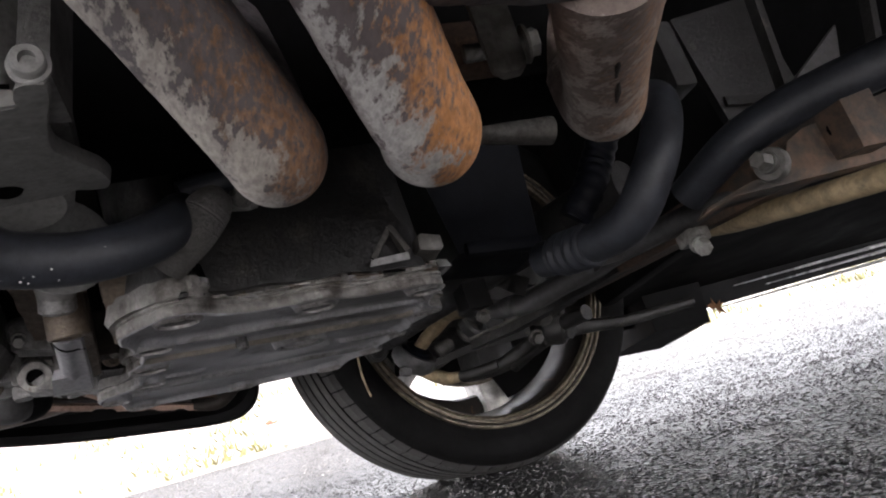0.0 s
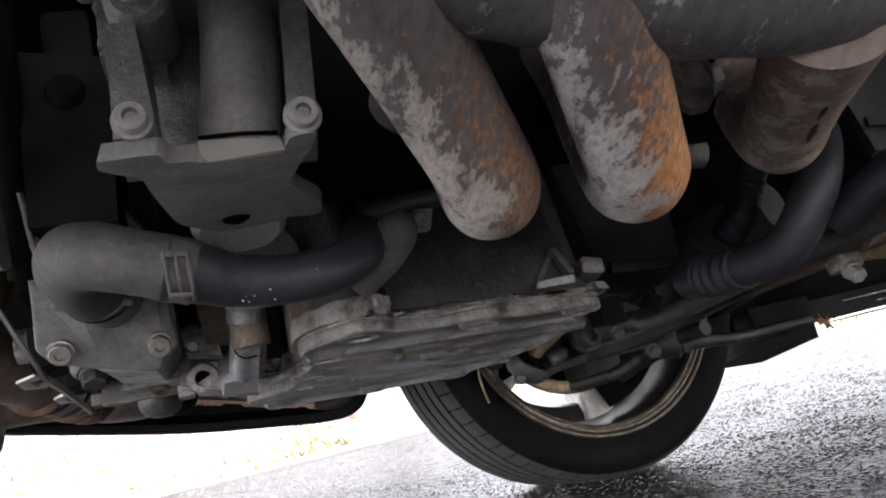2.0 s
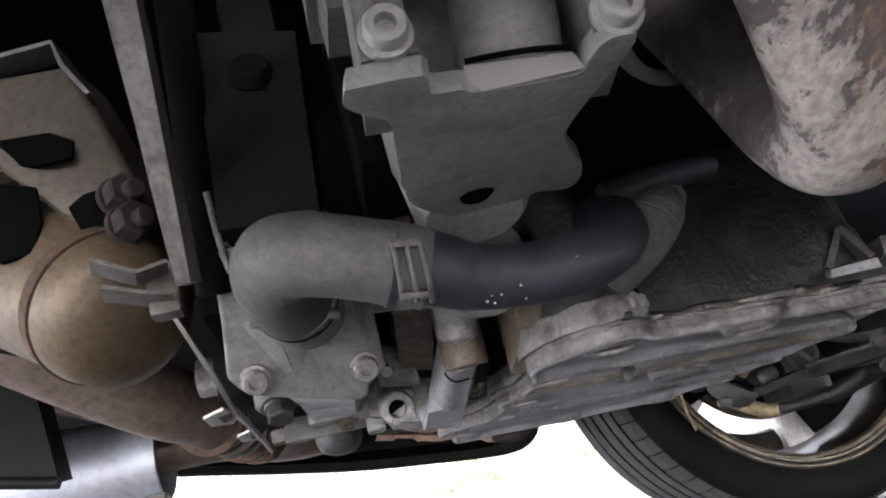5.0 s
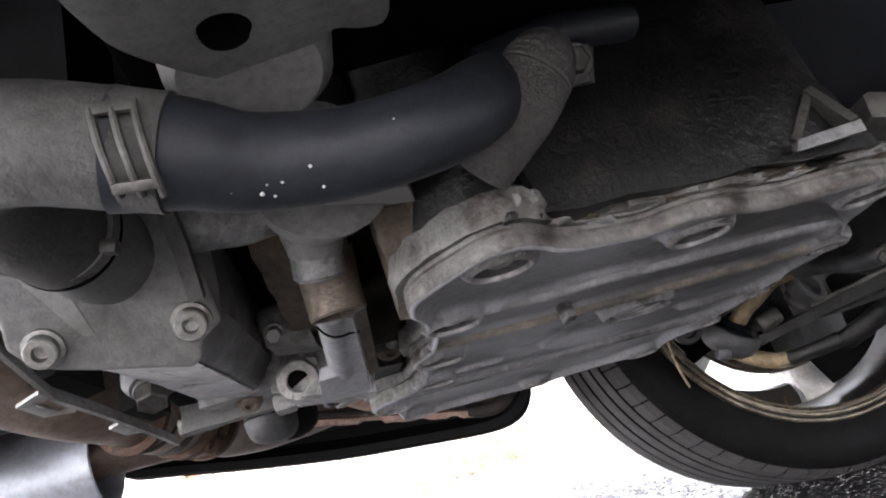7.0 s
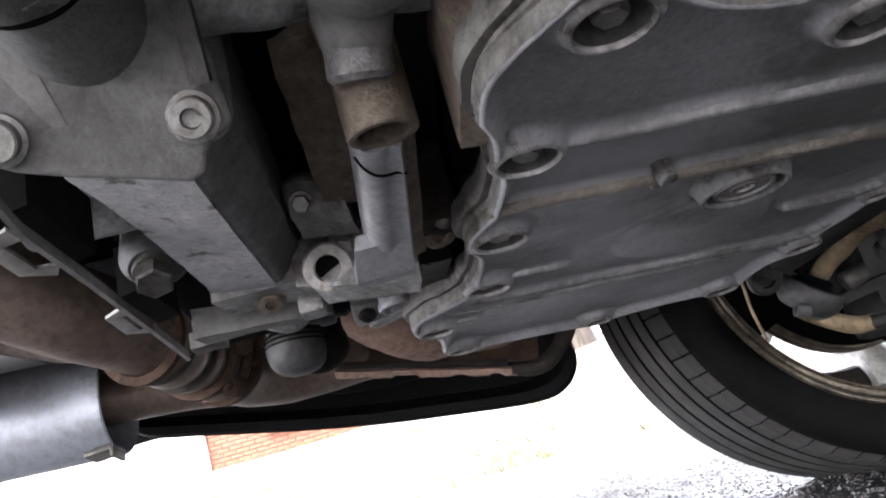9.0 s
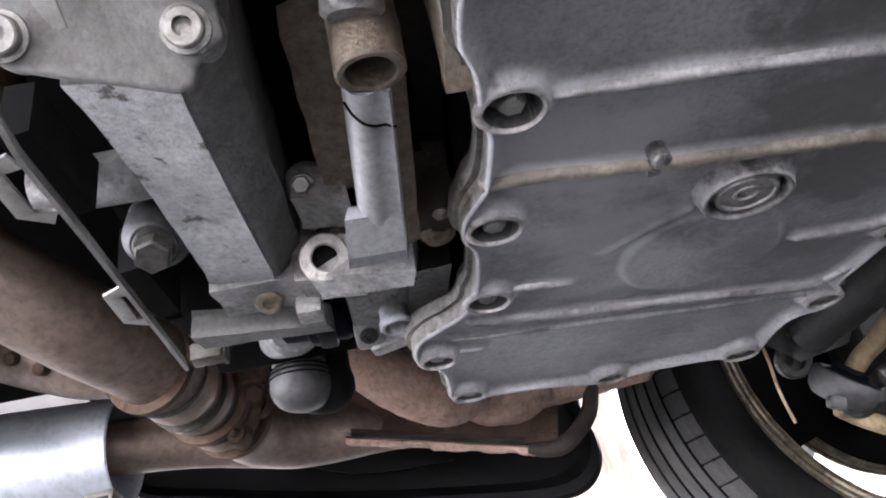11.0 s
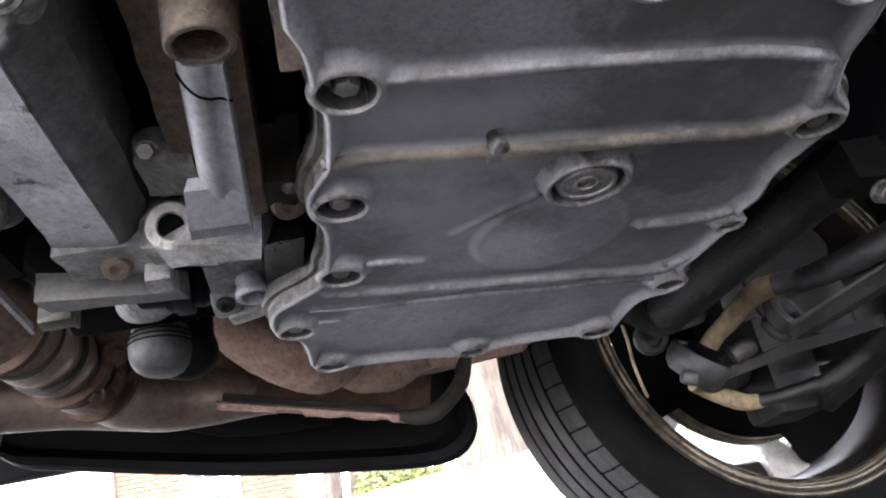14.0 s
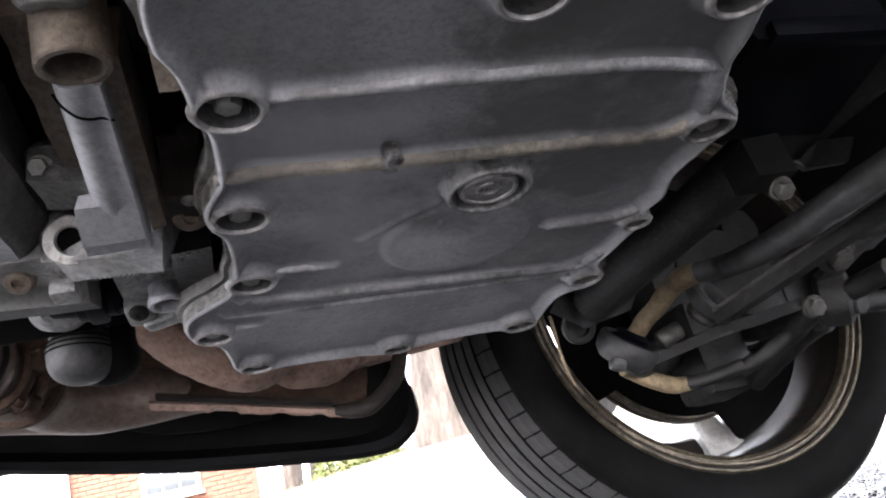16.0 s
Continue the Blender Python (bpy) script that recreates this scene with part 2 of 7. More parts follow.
def stain_and_shade(m, spots):
    """Colours ragged patches, stains and shading alike: (place in the part's space, radius, colour, strength)."""
    nt = m.node_tree
    b = nt.nodes["Principled BSDF"]
    co = nt.nodes.new("ShaderNodeTexCoord")
    rag = nt.nodes.new("ShaderNodeTexNoise")
    rag.inputs["Scale"].default_value, rag.inputs["Detail"].default_value, rag.inputs["Roughness"].default_value = 34, 7, 0.65
    nt.links.new(co.outputs["Object"], rag.inputs["Vector"])
    col = b.inputs["Base Color"].links[0].from_socket
    for at, radius, colour, strength in spots:
        far = nt.nodes.new("ShaderNodeVectorMath")
        far.operation = "DISTANCE"
        far.inputs[1].default_value = at
        nt.links.new(co.outputs["Object"], far.inputs[0])
        add = nt.nodes.new("ShaderNodeMath")
        add.operation = "MULTIPLY_ADD"
        add.inputs[1].default_value = radius * 2.6
        nt.links.new(rag.outputs[0], add.inputs[0])
        nt.links.new(far.outputs["Value"], add.inputs[2])
        f = nt.nodes.new("ShaderNodeMapRange")
        for k, v in (("From Min", radius * 2.5), ("From Max", radius * 1.9), ("To Min", 0.0), ("To Max", strength)):
            f.inputs[k].default_value = v
        nt.links.new(add.outputs[0], f.inputs["Value"])
        mx = nt.nodes.new("ShaderNodeMix")
        mx.data_type = "RGBA"
        nt.links.new(f.outputs[0], mx.inputs[0])
        nt.links.new(col, mx.inputs[6])
        mx.inputs[7].default_value = (*colour, 1)
        col = mx.outputs[2]
    nt.links.new(col, b.inputs["Base Color"])


# Stains, and by the second rib dark spots that stand for shading.
stain_and_shade(PAN, [((-0.06, -0.07, -0.04), 0.045, (0.43, 0.435, 0.46), 0.7), ((-0.045, 0.01, -0.04), 0.045, (0.42, 0.425, 0.45), 0.6), ((0.035, -0.075, -0.04), 0.034, (0.12, 0.117, 0.115), 0.7), ((0.075, -0.03, -0.045), 0.04, (0.1, 0.098, 0.098), 0.7), ((0.09, -0.17, -0.05), 0.085, (0.085, 0.082, 0.078), 0.8), ((0.02, -0.185, -0.05), 0.05, (0.1, 0.095, 0.09), 0.75), ((0.06, 0.05, -0.035), 0.04, (0.16, 0.158, 0.158), 0.5), ((0.095, -0.05, -0.04), 0.06, (0.17, 0.168, 0.168), 0.55), ((0.1, 0.07, -0.035), 0.05, (0.2, 0.199, 0.2), 0.5), ((0.055, -0.115, -0.045), 0.05, (0.19, 0.188, 0.187), 0.5), ((0.0, 0.13, -0.03), 0.03, (0.24, 0.24, 0.245), 0.5)])
LUG_CAST = mat("pale_rust_flecked_lug", (0.5, 0.49, 0.47), 0.5, 0.4, (0.36, 0.35, 0.33), 300, 40, 0.4, bump=0.4, third=(0.2, 0.12, 0.06), third_at=0.66, third_scale=170, third_soft=0.05, mottle=0.3)
RIB = mat("tan_stained_rib", (0.44, 0.39, 0.32), 0.45, 0.55, (0.2, 0.185, 0.17), 300, 30, 0.45, bump=0.3, third=(0.075, 0.07, 0.065), third_at=0.56, third_scale=26, third_soft=0.1)
RIB_GREY = mat("worn_grey_rib", (0.4, 0.4, 0.41), 0.45, 0.55, (0.26, 0.258, 0.258), 300, 30, 0.45, bump=0.3, third=(0.09, 0.086, 0.082), third_at=0.57, third_scale=26, third_soft=0.1)
# Dark grey that puts the shade of the bolt cups into their colour.
CUP = mat("shaded_bolt_cup", (0.12, 0.119, 0.12), 0.6, 0.3, (0.07, 0.069, 0.068), 300, 60, 0.45, bump=0.3)
PAN_BOSS = mat("dull_pan_boss", (0.26, 0.26, 0.262), 0.55, 0.35, (0.14, 0.138, 0.136), 300, 30, 0.45, bump=0.3, third=(0.045, 0.042, 0.04), third_at=0.56, third_scale=60, third_soft=0.05)
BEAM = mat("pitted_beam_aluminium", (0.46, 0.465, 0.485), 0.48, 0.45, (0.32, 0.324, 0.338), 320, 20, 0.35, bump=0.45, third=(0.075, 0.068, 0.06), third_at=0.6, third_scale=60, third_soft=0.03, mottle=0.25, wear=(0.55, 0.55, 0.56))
PAN_EDGE = mat("worn_pan_rib", (0.42, 0.41, 0.41), 0.43, 0.6, (0.25, 0.235, 0.22), 300, 30, 0.5, bump=0.3, third=(0.07, 0.062, 0.055), third_at=0.59, third_scale=34, third_soft=0.09, wear=(0.5, 0.49, 0.48))
FLANGE = mat("scraped_flange", (0.21, 0.204, 0.196), 0.48, 0.4, (0.15, 0.142, 0.13), 260, 34, 0.3, bump=0.6, third=(0.06, 0.053, 0.046), third_at=0.555, third_scale=38, third_soft=0.06, wear=(0.34, 0.33, 0.31), mottle=0.4)
SPOKE = mat("silver_spoke", (0.78, 0.775, 0.76), 0.4, 0.15, (0.6, 0.58, 0.55), 140, 9, bump=0.12, third=(0.12, 0.1, 0.08), third_at=0.7, third_scale=20, third_soft=0.1)
# Third colour paints brownish patches, glints on the oil among them.
DARK = mat("oily_casing", (0.018, 0.0175, 0.0175), 0.42, 0.1, (0.006, 0.006, 0.006), 120, 16, 0.4, bump=0.6, third=(0.085, 0.075, 0.066), third_at=0.65, third_scale=18, third_soft=0.1, rough_var=0.2, spec=0.4, mottle=0.4)
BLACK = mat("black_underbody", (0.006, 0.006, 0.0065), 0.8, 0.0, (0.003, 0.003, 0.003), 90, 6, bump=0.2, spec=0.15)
# Near black that puts deep shade into bay surfaces and holes; also seams.
SHADE_BLACK = mat("near_black_for_shade_and_seams", (0.003, 0.003, 0.003), 0.9, 0.0, (0.0015, 0.0015, 0.0015), 60, 5, bump=0.0, spec=0.05)
PLASTIC = mat("black_plastic", (0.0035, 0.0045, 0.0075), 0.55, 0.0, (0.0025, 0.003, 0.0048), 180, 8, bump=0.08, spec=0.1)
BUMPER = mat("black_bumper_plastic", (0.0055, 0.0055, 0.0063), 0.55, 0.0, (0.004, 0.004, 0.0045), 200, 4, bump=0.06, spec=0.15)
RUBBER = mat("rubber_hose", (0.026, 0.0295, 0.038), 0.5, 0.0, (0.016, 0.018, 0.023), 160, 14, 0.4, bump=0.15, third=(0.14, 0.135, 0.125), third_at=0.8, third_scale=90, third_soft=0.02, spec=0.4)
BRAID = mat("braided_sleeve", (0.11, 0.106, 0.102), 0.75, 0.15, (0.06, 0.057, 0.054), 600, 24, 0.4, bump=0.7)


def header_steel(name, dark, scale_col, rust, rust_from, rust_to, scale_at, axis=(0, 0, -1), rust_keep=0.5, side=0.09):
    """Heat blackened steel; flakes of pale scale; rust that thickens along an axis of the header."""
    m = bpy.data.materials.new(name)
    m.use_nodes = True
    nt = m.node_tree
    b = nt.nodes["Principled BSDF"]
    N, Lk = nt.nodes.new, nt.links.new
    co = N("ShaderNodeTexCoord")
    grain = N("ShaderNodeMapping")
    grain.inputs["Scale"].default_value = (1.0, 0.42, 0.8)
    Lk(co.outputs["Object"], grain.inputs[0])

    def tex(scale, detail, rough):
        n = N("ShaderNodeTexNoise")
        n.inputs["Scale"].default_value, n.inputs["Detail"].default_value, n.inputs["Roughness"].default_value = scale, detail, rough
        Lk(grain.outputs[0], n.inputs["Vector"])
        return n.outputs[0]

    def span(src, lo, hi, a=0.0, c=1.0):
        r = N("ShaderNodeMapRange")
        for k, v in (("From Min", lo), ("From Max", hi), ("To Min", a), ("To Max", c)):
            r.inputs[k].default_value = v
        Lk(src, r.inputs["Value"])
        return r.outputs[0]

    def calc(op, p, q):
        x = N("ShaderNodeMath")
        x.operation = op
        for v, sock in ((p, x.inputs[0]), (q, x.inputs[1])):
            if isinstance(v, (int, float)):
                sock.default_value = v
            else:
                Lk(v, sock)
        return x.outputs[0]

    def blend(f, p, q):
        x = N("ShaderNodeMix")
        x.data_type = "RGBA"
        Lk(f, x.inputs[0])
        for v, sock in ((p, x.inputs[6]), (q, x.inputs[7])):
            if isinstance(v, tuple):
                sock.default_value = (*v, 1)
            else:
                Lk(v, sock)
        return x.outputs[2]

    dot = N("ShaderNodeVectorMath")
    dot.operation = "DOT_PRODUCT"
    dot.inputs[1].default_value = Vector(axis).normalized()
    Lk(co.outputs["Object"], dot.inputs[0])
    along = dot.outputs["Value"]
    n1, n2, n3 = tex(75, 6, 0.64), tex(200, 5, 0.66), tex(430, 3, 0.6)
    # rust front, broken up by noise
    heat = span(along, rust_from, rust_to)
    # scale flakes sit where coarse and fine noise agree
    flake = calc("ADD", calc("ADD", calc("MULTIPLY", n1, 0.45), calc("MULTIPLY", n2, 0.35)), calc("MULTIPLY", n3, 0.2))
    # More flakes on sides facing down and left, more rust facing right.
    geo = N("ShaderNodeNewGeometry")
    facing_down_left = N("ShaderNodeVectorMath")
    facing_down_left.operation = "DOT_PRODUCT"
    facing_down_left.inputs[1].default_value = (-0.75, 0.0, -0.65)
    Lk(geo.outputs["Normal"], facing_down_left.inputs[0])
    facing_right = N("ShaderNodeVectorMath")
    facing_right.operation = "DOT_PRODUCT"
    facing_right.inputs[1].default_value = (0.9, 0.0, -0.35)
    Lk(geo.outputs["Normal"], facing_right.inputs[0])
    rusty = span(calc("ADD", calc("ADD", calc("MULTIPLY", heat, 0.75), calc("MULTIPLY", facing_right.outputs["Value"], 0.35)), calc("MULTIPLY", calc("SUBTRACT", calc("ADD", calc("MULTIPLY", n2, 0.5), calc("MULTIPLY", n3, 0.5)), 0.5), 3.4)), 0.45, 0.95)
    flaky = span(calc("ADD", calc("ADD", flake, calc("MULTIPLY", heat, 0.11)), calc("MULTIPLY", facing_down_left.outputs["Value"], side)), scale_at, scale_at + 0.05)
    col = blend(span(n2, 0.4, 0.7), dark, tuple(c * 0.6 for c in dark))
    col = blend(rusty, col, blend(span(n2, 0.42, 0.62), rust, tuple(c * rust_keep for c in rust)))
    col = blend(flaky, col, blend(span(calc("ADD", calc("MULTIPLY", n3, 0.6), calc("MULTIPLY", n2, 0.4)), 0.42, 0.6), scale_col, tuple(c * 0.6 for c in scale_col)))
    Lk(col, b.inputs["Base Color"])
    b.inputs["Metallic"].default_value = 0.15
    Lk(span(n2, 0.3, 0.7, 0.5, 0.75), b.inputs["Roughness"])
    bp = N("ShaderNodeBump")
    bp.inputs["Strength"].default_value, bp.inputs["Distance"].default_value = 0.3, 0.0008
    Lk(calc("ADD", calc("MULTIPLY", flaky, 0.5), n3), bp.inputs["Height"])
    Lk(bp.outputs[0], b.inputs["Normal"])
    return m


HEADER = header_steel("scaled_exhaust_steel", (0.1, 0.088, 0.09), (0.41, 0.375, 0.34), (0.33, 0.18, 0.1), 0.012, 0.07, 0.684, rust_keep=0.55, side=0.2)
HEADER_RUST = header_steel("rusted_exhaust_steel", (0.105, 0.088, 0.088), (0.43, 0.415, 0.4), (0.52, 0.235, 0.09), -0.03, 0.06, 0.705, (0.6, 0.3, -1.0), 0.6, 0.2)
HEADER_DULL = header_steel("dull_brown_exhaust_steel", (0.16, 0.125, 0.11), (0.42, 0.37, 0.33), (0.36, 0.21, 0.13), 0.03, 0.2, 0.6, (1, 0, -0.5), 0.55, 0.05)
COLLECTOR = header_steel("grey_collector_steel", (0.08, 0.078, 0.085), (0.42, 0.41, 0.4), (0.15, 0.12, 0.1), 0.1, 0.3, 0.6, side=0.05)
PIPE = mat("brown_exhaust_pipe", (0.3, 0.238, 0.2), 0.46, 0.4, (0.18, 0.132, 0.108), 130, 8, 0.4, bump=0.2, third=(0.1, 0.068, 0.053), third_at=0.63, third_scale=14, third_soft=0.1, mottle=0.2)
CAT = mat("tan_catalyst_steel", (0.15, 0.108, 0.066), 0.5, 0.3, (0.07, 0.049, 0.031), 160, 7, 0.5, bump=0.15, third=(0.035, 0.025, 0.02), third_at=0.64, third_scale=8, third_soft=0.12, mottle=0.15)
TAN_PLATE = mat("dusty_tan_plate", (0.095, 0.079, 0.059), 0.6, 0.25, (0.035, 0.029, 0.022), 160, 12, 0.5, bump=0.2, third=(0.045, 0.035, 0.028), third_at=0.62, third_scale=16, third_soft=0.12, mottle=0.2)
RUST = mat("rust", (0.12, 0.066, 0.04), 0.8, 0.15, (0.05, 0.032, 0.024), 200, 18, 0.5, bump=0.6, third=(0.19, 0.12, 0.075), third_at=0.63, third_scale=40)
RUST_PINK = mat("pale_rusted_shield", (0.43, 0.3, 0.25), 0.7, 0.2, (0.3, 0.19, 0.145), 220, 20, 0.5, bump=0.5, third=(0.2, 0.1, 0.065), third_at=0.64, third_scale=90)
STEEL = mat("zinc_steel", (0.3, 0.3, 0.29), 0.45, 0.6, (0.15, 0.14, 0.125), 300, 60, bump=0.3, wear=(0.45, 0.44, 0.42))
CLIP = mat("dull_spring_steel", (0.12, 0.117, 0.112), 0.5, 0.5, (0.07, 0.066, 0.06), 300, 50, bump=0.2)
STRUT = mat("grey_steel_strut", (0.17, 0.165, 0.155), 0.5, 0.5, (0.11, 0.1, 0.088), 200, 20, 0.4, bump=0.35, third=(0.045, 0.04, 0.034), third_at=0.62, third_scale=30)
ARM = mat("painted_suspension_arm", (0.02, 0.0193, 0.0185), 0.5, 0.15, (0.008, 0.0077, 0.0073), 150, 24, bump=0.5, third=(0.11, 0.098, 0.08), third_at=0.67, third_scale=44, mottle=0.4)
CANISTER = mat("dull_black_canister", (0.005, 0.005, 0.0058), 0.65, 0.0, (0.0032, 0.0032, 0.0036), 150, 8, bump=0.15, spec=0.08)
BROWN_CAST = mat("brown_stained_casting", (0.2, 0.165, 0.132), 0.6, 0.35, (0.1, 0.076, 0.056), 280, 26, 0.45, bump=0.5, third=(0.3, 0.28, 0.25), third_at=0.66, third_scale=40, third_soft=0.08, mottle=0.35)
# Dark brown for the inner wall, nuts, seams and gap strips.
DARK_BROWN = mat("dark_brown_metal", (0.03, 0.022, 0.017), 0.7, 0.1, (0.012, 0.009, 0.007), 150, 20, bump=0.4)
BOOT = mat("dusty_grey_boot", (0.07, 0.07, 0.072), 0.5, 0.1, (0.04, 0.039, 0.038), 200, 20, bump=0.2)
TAN = mat("grease_yellowed_steel", (0.33, 0.255, 0.15), 0.6, 0.1, (0.2, 0.15, 0.09), 120, 22, 0.5, bump=0.4, third=(0.06, 0.05, 0.04), third_at=0.63, third_scale=36, mottle=0.4)
RUSTBEAM = mat("rusty_subframe_paint", (0.13, 0.075, 0.045), 0.7, 0.1, (0.04, 0.03, 0.024), 140, 16, 0.5, bump=0.4, third=(0.03, 0.026, 0.022), third_at=0.52, third_scale=22)
CHROME = mat("polished_tail_pipe", (0.66, 0.7, 0.77), 0.5, 0.75, (0.58, 0.62, 0.69), 90, 8, bump=0.02, rough_var=0.06, mottle=0.05)
TYRE = mat("tyre_rubber", (0.0045, 0.0044, 0.0045), 0.75, 0.0, (0.0032, 0.0031, 0.0031), 220, 10, bump=0.15, spec=0.1)
TREAD = mat("worn_tyre_tread", (0.045, 0.043, 0.042), 0.85, 0.0, (0.03, 0.0287, 0.0275), 260, 14, bump=0.3, mottle=0.2)
RIM = mat("wheel_alloy", (0.035, 0.03, 0.027), 0.4, 0.5, (0.018, 0.0155, 0.0135), 120, 8, bump=0.15, third=(0.12, 0.065, 0.03), third_at=0.66, third_scale=30, third_soft=0.04)
RIM_LIP = mat("brassy_rim_lip", (0.17, 0.145, 0.105), 0.45, 0.5, (0.085, 0.07, 0.05), 160, 20, 0.4, bump=0.3, third=(0.05, 0.04, 0.03), third_at=0.58, third_scale=45)
DISC = mat("brake_disc_iron", (0.2, 0.17, 0.125), 0.5, 0.5, (0.04, 0.034, 0.028), 200, 18, bump=0.3)


def asphalt():
    m = bpy.data.materials.new("asphalt")
    m.use_nodes = True
    nt = m.node_tree
    b = nt.nodes["Principled BSDF"]
    N, Lk = nt.nodes.new, nt.links.new
    co = N("ShaderNodeTexCoord")
    v = N("ShaderNodeTexVoronoi")
    v.inputs["Scale"].default_value, v.inputs["Randomness"].default_value = 95, 1.0
    Lk(co.outputs["Object"], v.inputs["Vector"])
    stone = N("ShaderNodeMapRange")
    stone.inputs["From Min"].default_value, stone.inputs["From Max"].default_value = 0.55, 0.1
    Lk(v.outputs["Distance"], stone.inputs["Value"])
    n = N("ShaderNodeTexNoise")
    n.inputs["Scale"].default_value, n.inputs["Detail"].default_value = 4, 6
    Lk(co.outputs["Object"], n.inputs["Vector"])
    f = N("ShaderNodeTexNoise")
    f.inputs["Scale"].default_value, f.inputs["Detail"].default_value = 400, 4
    Lk(co.outputs["Object"], f.inputs["Vector"])
    bw = N("ShaderNodeSeparateColor")
    Lk(v.outputs["Color"], bw.inputs[0])
    ramp = N("ShaderNodeValToRGB")
    ramp.color_ramp.elements[0].color, ramp.color_ramp.elements[1].color = (0.02, 0.0196, 0.0192, 1), (0.13, 0.128, 0.124, 1)
    ramp.color_ramp.elements[0].position, ramp.color_ramp.elements[1].position = 0.25, 1.0
    Lk(bw.outputs[0], ramp.inputs[0])
    mx = N("ShaderNodeMix")
    mx.data_type = "RGBA"
    Lk(stone.outputs[0], mx.inputs[0])
    mx.inputs[6].default_value = (0.008, 0.0078, 0.0076, 1)
    Lk(ramp.outputs[0], mx.inputs[7])
    st = N("ShaderNodeMix")
    st.data_type, st.blend_type = "RGBA", "MULTIPLY"
    st.inputs[0].default_value = 0.6
    Lk(mx.outputs[2], st.inputs[6])
    Lk(n.outputs[0], st.inputs[7])
    Lk(st.outputs[2], b.inputs["Base Color"])
    b.inputs["Roughness"].default_value = 0.4
    b.inputs["Specular IOR Level"].default_value = 0.35
    add = N("ShaderNodeMath")
    add.operation = "MULTIPLY_ADD"
    add.inputs[1].default_value = 0.25
    Lk(f.outputs[0], add.inputs[0])
    Lk(stone.outputs[0], add.inputs[2])
    bp = N("ShaderNodeBump")
    bp.inputs["Strength"].default_value, bp.inputs["Distance"].default_value = 1.0, 0.006
    Lk(add.outputs[0], bp.inputs["Height"])
    Lk(bp.outputs[0], b.inputs["Normal"])
    return m


ASPHALT = asphalt()

GRASS = mat("pale_autumn_verge", (0.17, 0.165, 0.15), 0.95, 0.0, (0.22, 0.215, 0.2), 40, 3, bump=0.8, bump_scale=60, third=(0.07, 0.068, 0.045), third_at=0.6, third_scale=16)
BLADE = mat("grass_blades", (0.12, 0.125, 0.045), 0.8, 0.0, (0.2, 0.17, 0.08), 8, 2, bump=0.0)
LEAF_BROWN = mat("dry_brown_leaf", (0.2, 0.085, 0.03), 0.8, 0.0, (0.12, 0.05, 0.02), 120, 60, bump=0.2)
LEAF_RED = mat("red_autumn_leaf", (0.5, 0.06, 0.03), 0.8, 0.0, (0.3, 0.04, 0.02), 120, 60, bump=0.2)
LEAF_GOLD = mat("orange_autumn_leaf", (0.6, 0.27, 0.05), 0.8, 0.0, (0.4, 0.16, 0.03), 120, 60, bump=0.2)
BRICK = mat("red_brick", (0.2, 0.086, 0.054), 0.85, 0.0, (0.165, 0.07, 0.044), 40, 2, bump=0.4)
MORTAR = mat("mortar", (0.19, 0.095, 0.065), 0.9, 0.0, (0.16, 0.08, 0.055), 60, 4, bump=0.3)
WHITE = mat("white_paint", (0.6, 0.59, 0.57), 0.5, 0.0, (0.5, 0.49, 0.46), 40, 3, bump=0.05, mottle=0.05)
GLASS = mat("window_glass", (0.06, 0.07, 0.075), 0.08, 0.0, (0.05, 0.055, 0.06), 5, 2, bump=0.0, mottle=0.0)
STONES = bpy.data.materials.new("road_stones")
STONES.use_nodes = True
_n = STONES.node_tree
_g, _r = _n.nodes.new("ShaderNodeNewGeometry"), _n.nodes.new("ShaderNodeValToRGB")
_r.color_ramp.elements[0].color, _r.color_ramp.elements[1].color = (0.02, 0.0195, 0.019, 1), (0.17, 0.167, 0.164, 1)
_r.color_ramp.elements.new(0.75).color = (0.045, 0.044, 0.043, 1)
_n.links.new(_g.outputs["Random Per Island"], _r.inputs[0])
_n.links.new(_r.outputs[0], _n.nodes["Principled BSDF"].inputs["Base Color"])
_n.nodes["Principled BSDF"].inputs["Roughness"].default_value = 0.3
ROOF = mat("roof_shingle", (0.12, 0.11, 0.1), 0.9, 0.0, (0.07, 0.065, 0.06), 30, 3, bump=0.5)
BARK = mat("tree_bark", (0.07, 0.056, 0.044), 0.9, 0.0, (0.034, 0.026, 0.02), 22, 5, bump=1.0, stretch=(1, 1, 0.22), third=(0.022, 0.017, 0.013), third_at=0.58, third_scale=9, third_soft=0.06)
FOLIAGE = mat("foliage", (0.09, 0.12, 0.035), 0.8, 0.0, (0.14, 0.14, 0.05), 8, 2, bump=0.0)
SILL = mat("body_sill_paint", (0.006, 0.006, 0.0065), 0.6, 0.0, (0.004, 0.004, 0.0045), 120, 6, bump=0.05, spec=0.15)
# Pale colour that puts the sky's reflection on the dark sill's ridges.
SILL_GLINT = mat("sill_ridge_glint", (0.75, 0.75, 0.76), 0.25, 0.5, (0.6, 0.6, 0.6), 120, 10, bump=0.05)

# ---- ground, road and distance ----
I4 = Matrix.Identity(4)


def sheet(xs, ys, height):
    bm = bmesh.new()
    grid = [[bm.verts.new((x, y, height(x, y))) for x in xs] for y in ys]
    for a, b in zip(grid, grid[1:]):
        for i in range(len(xs) - 1):
            bm.faces.new((a[i], a[i + 1], b[i + 1], b[i]))
    return bm


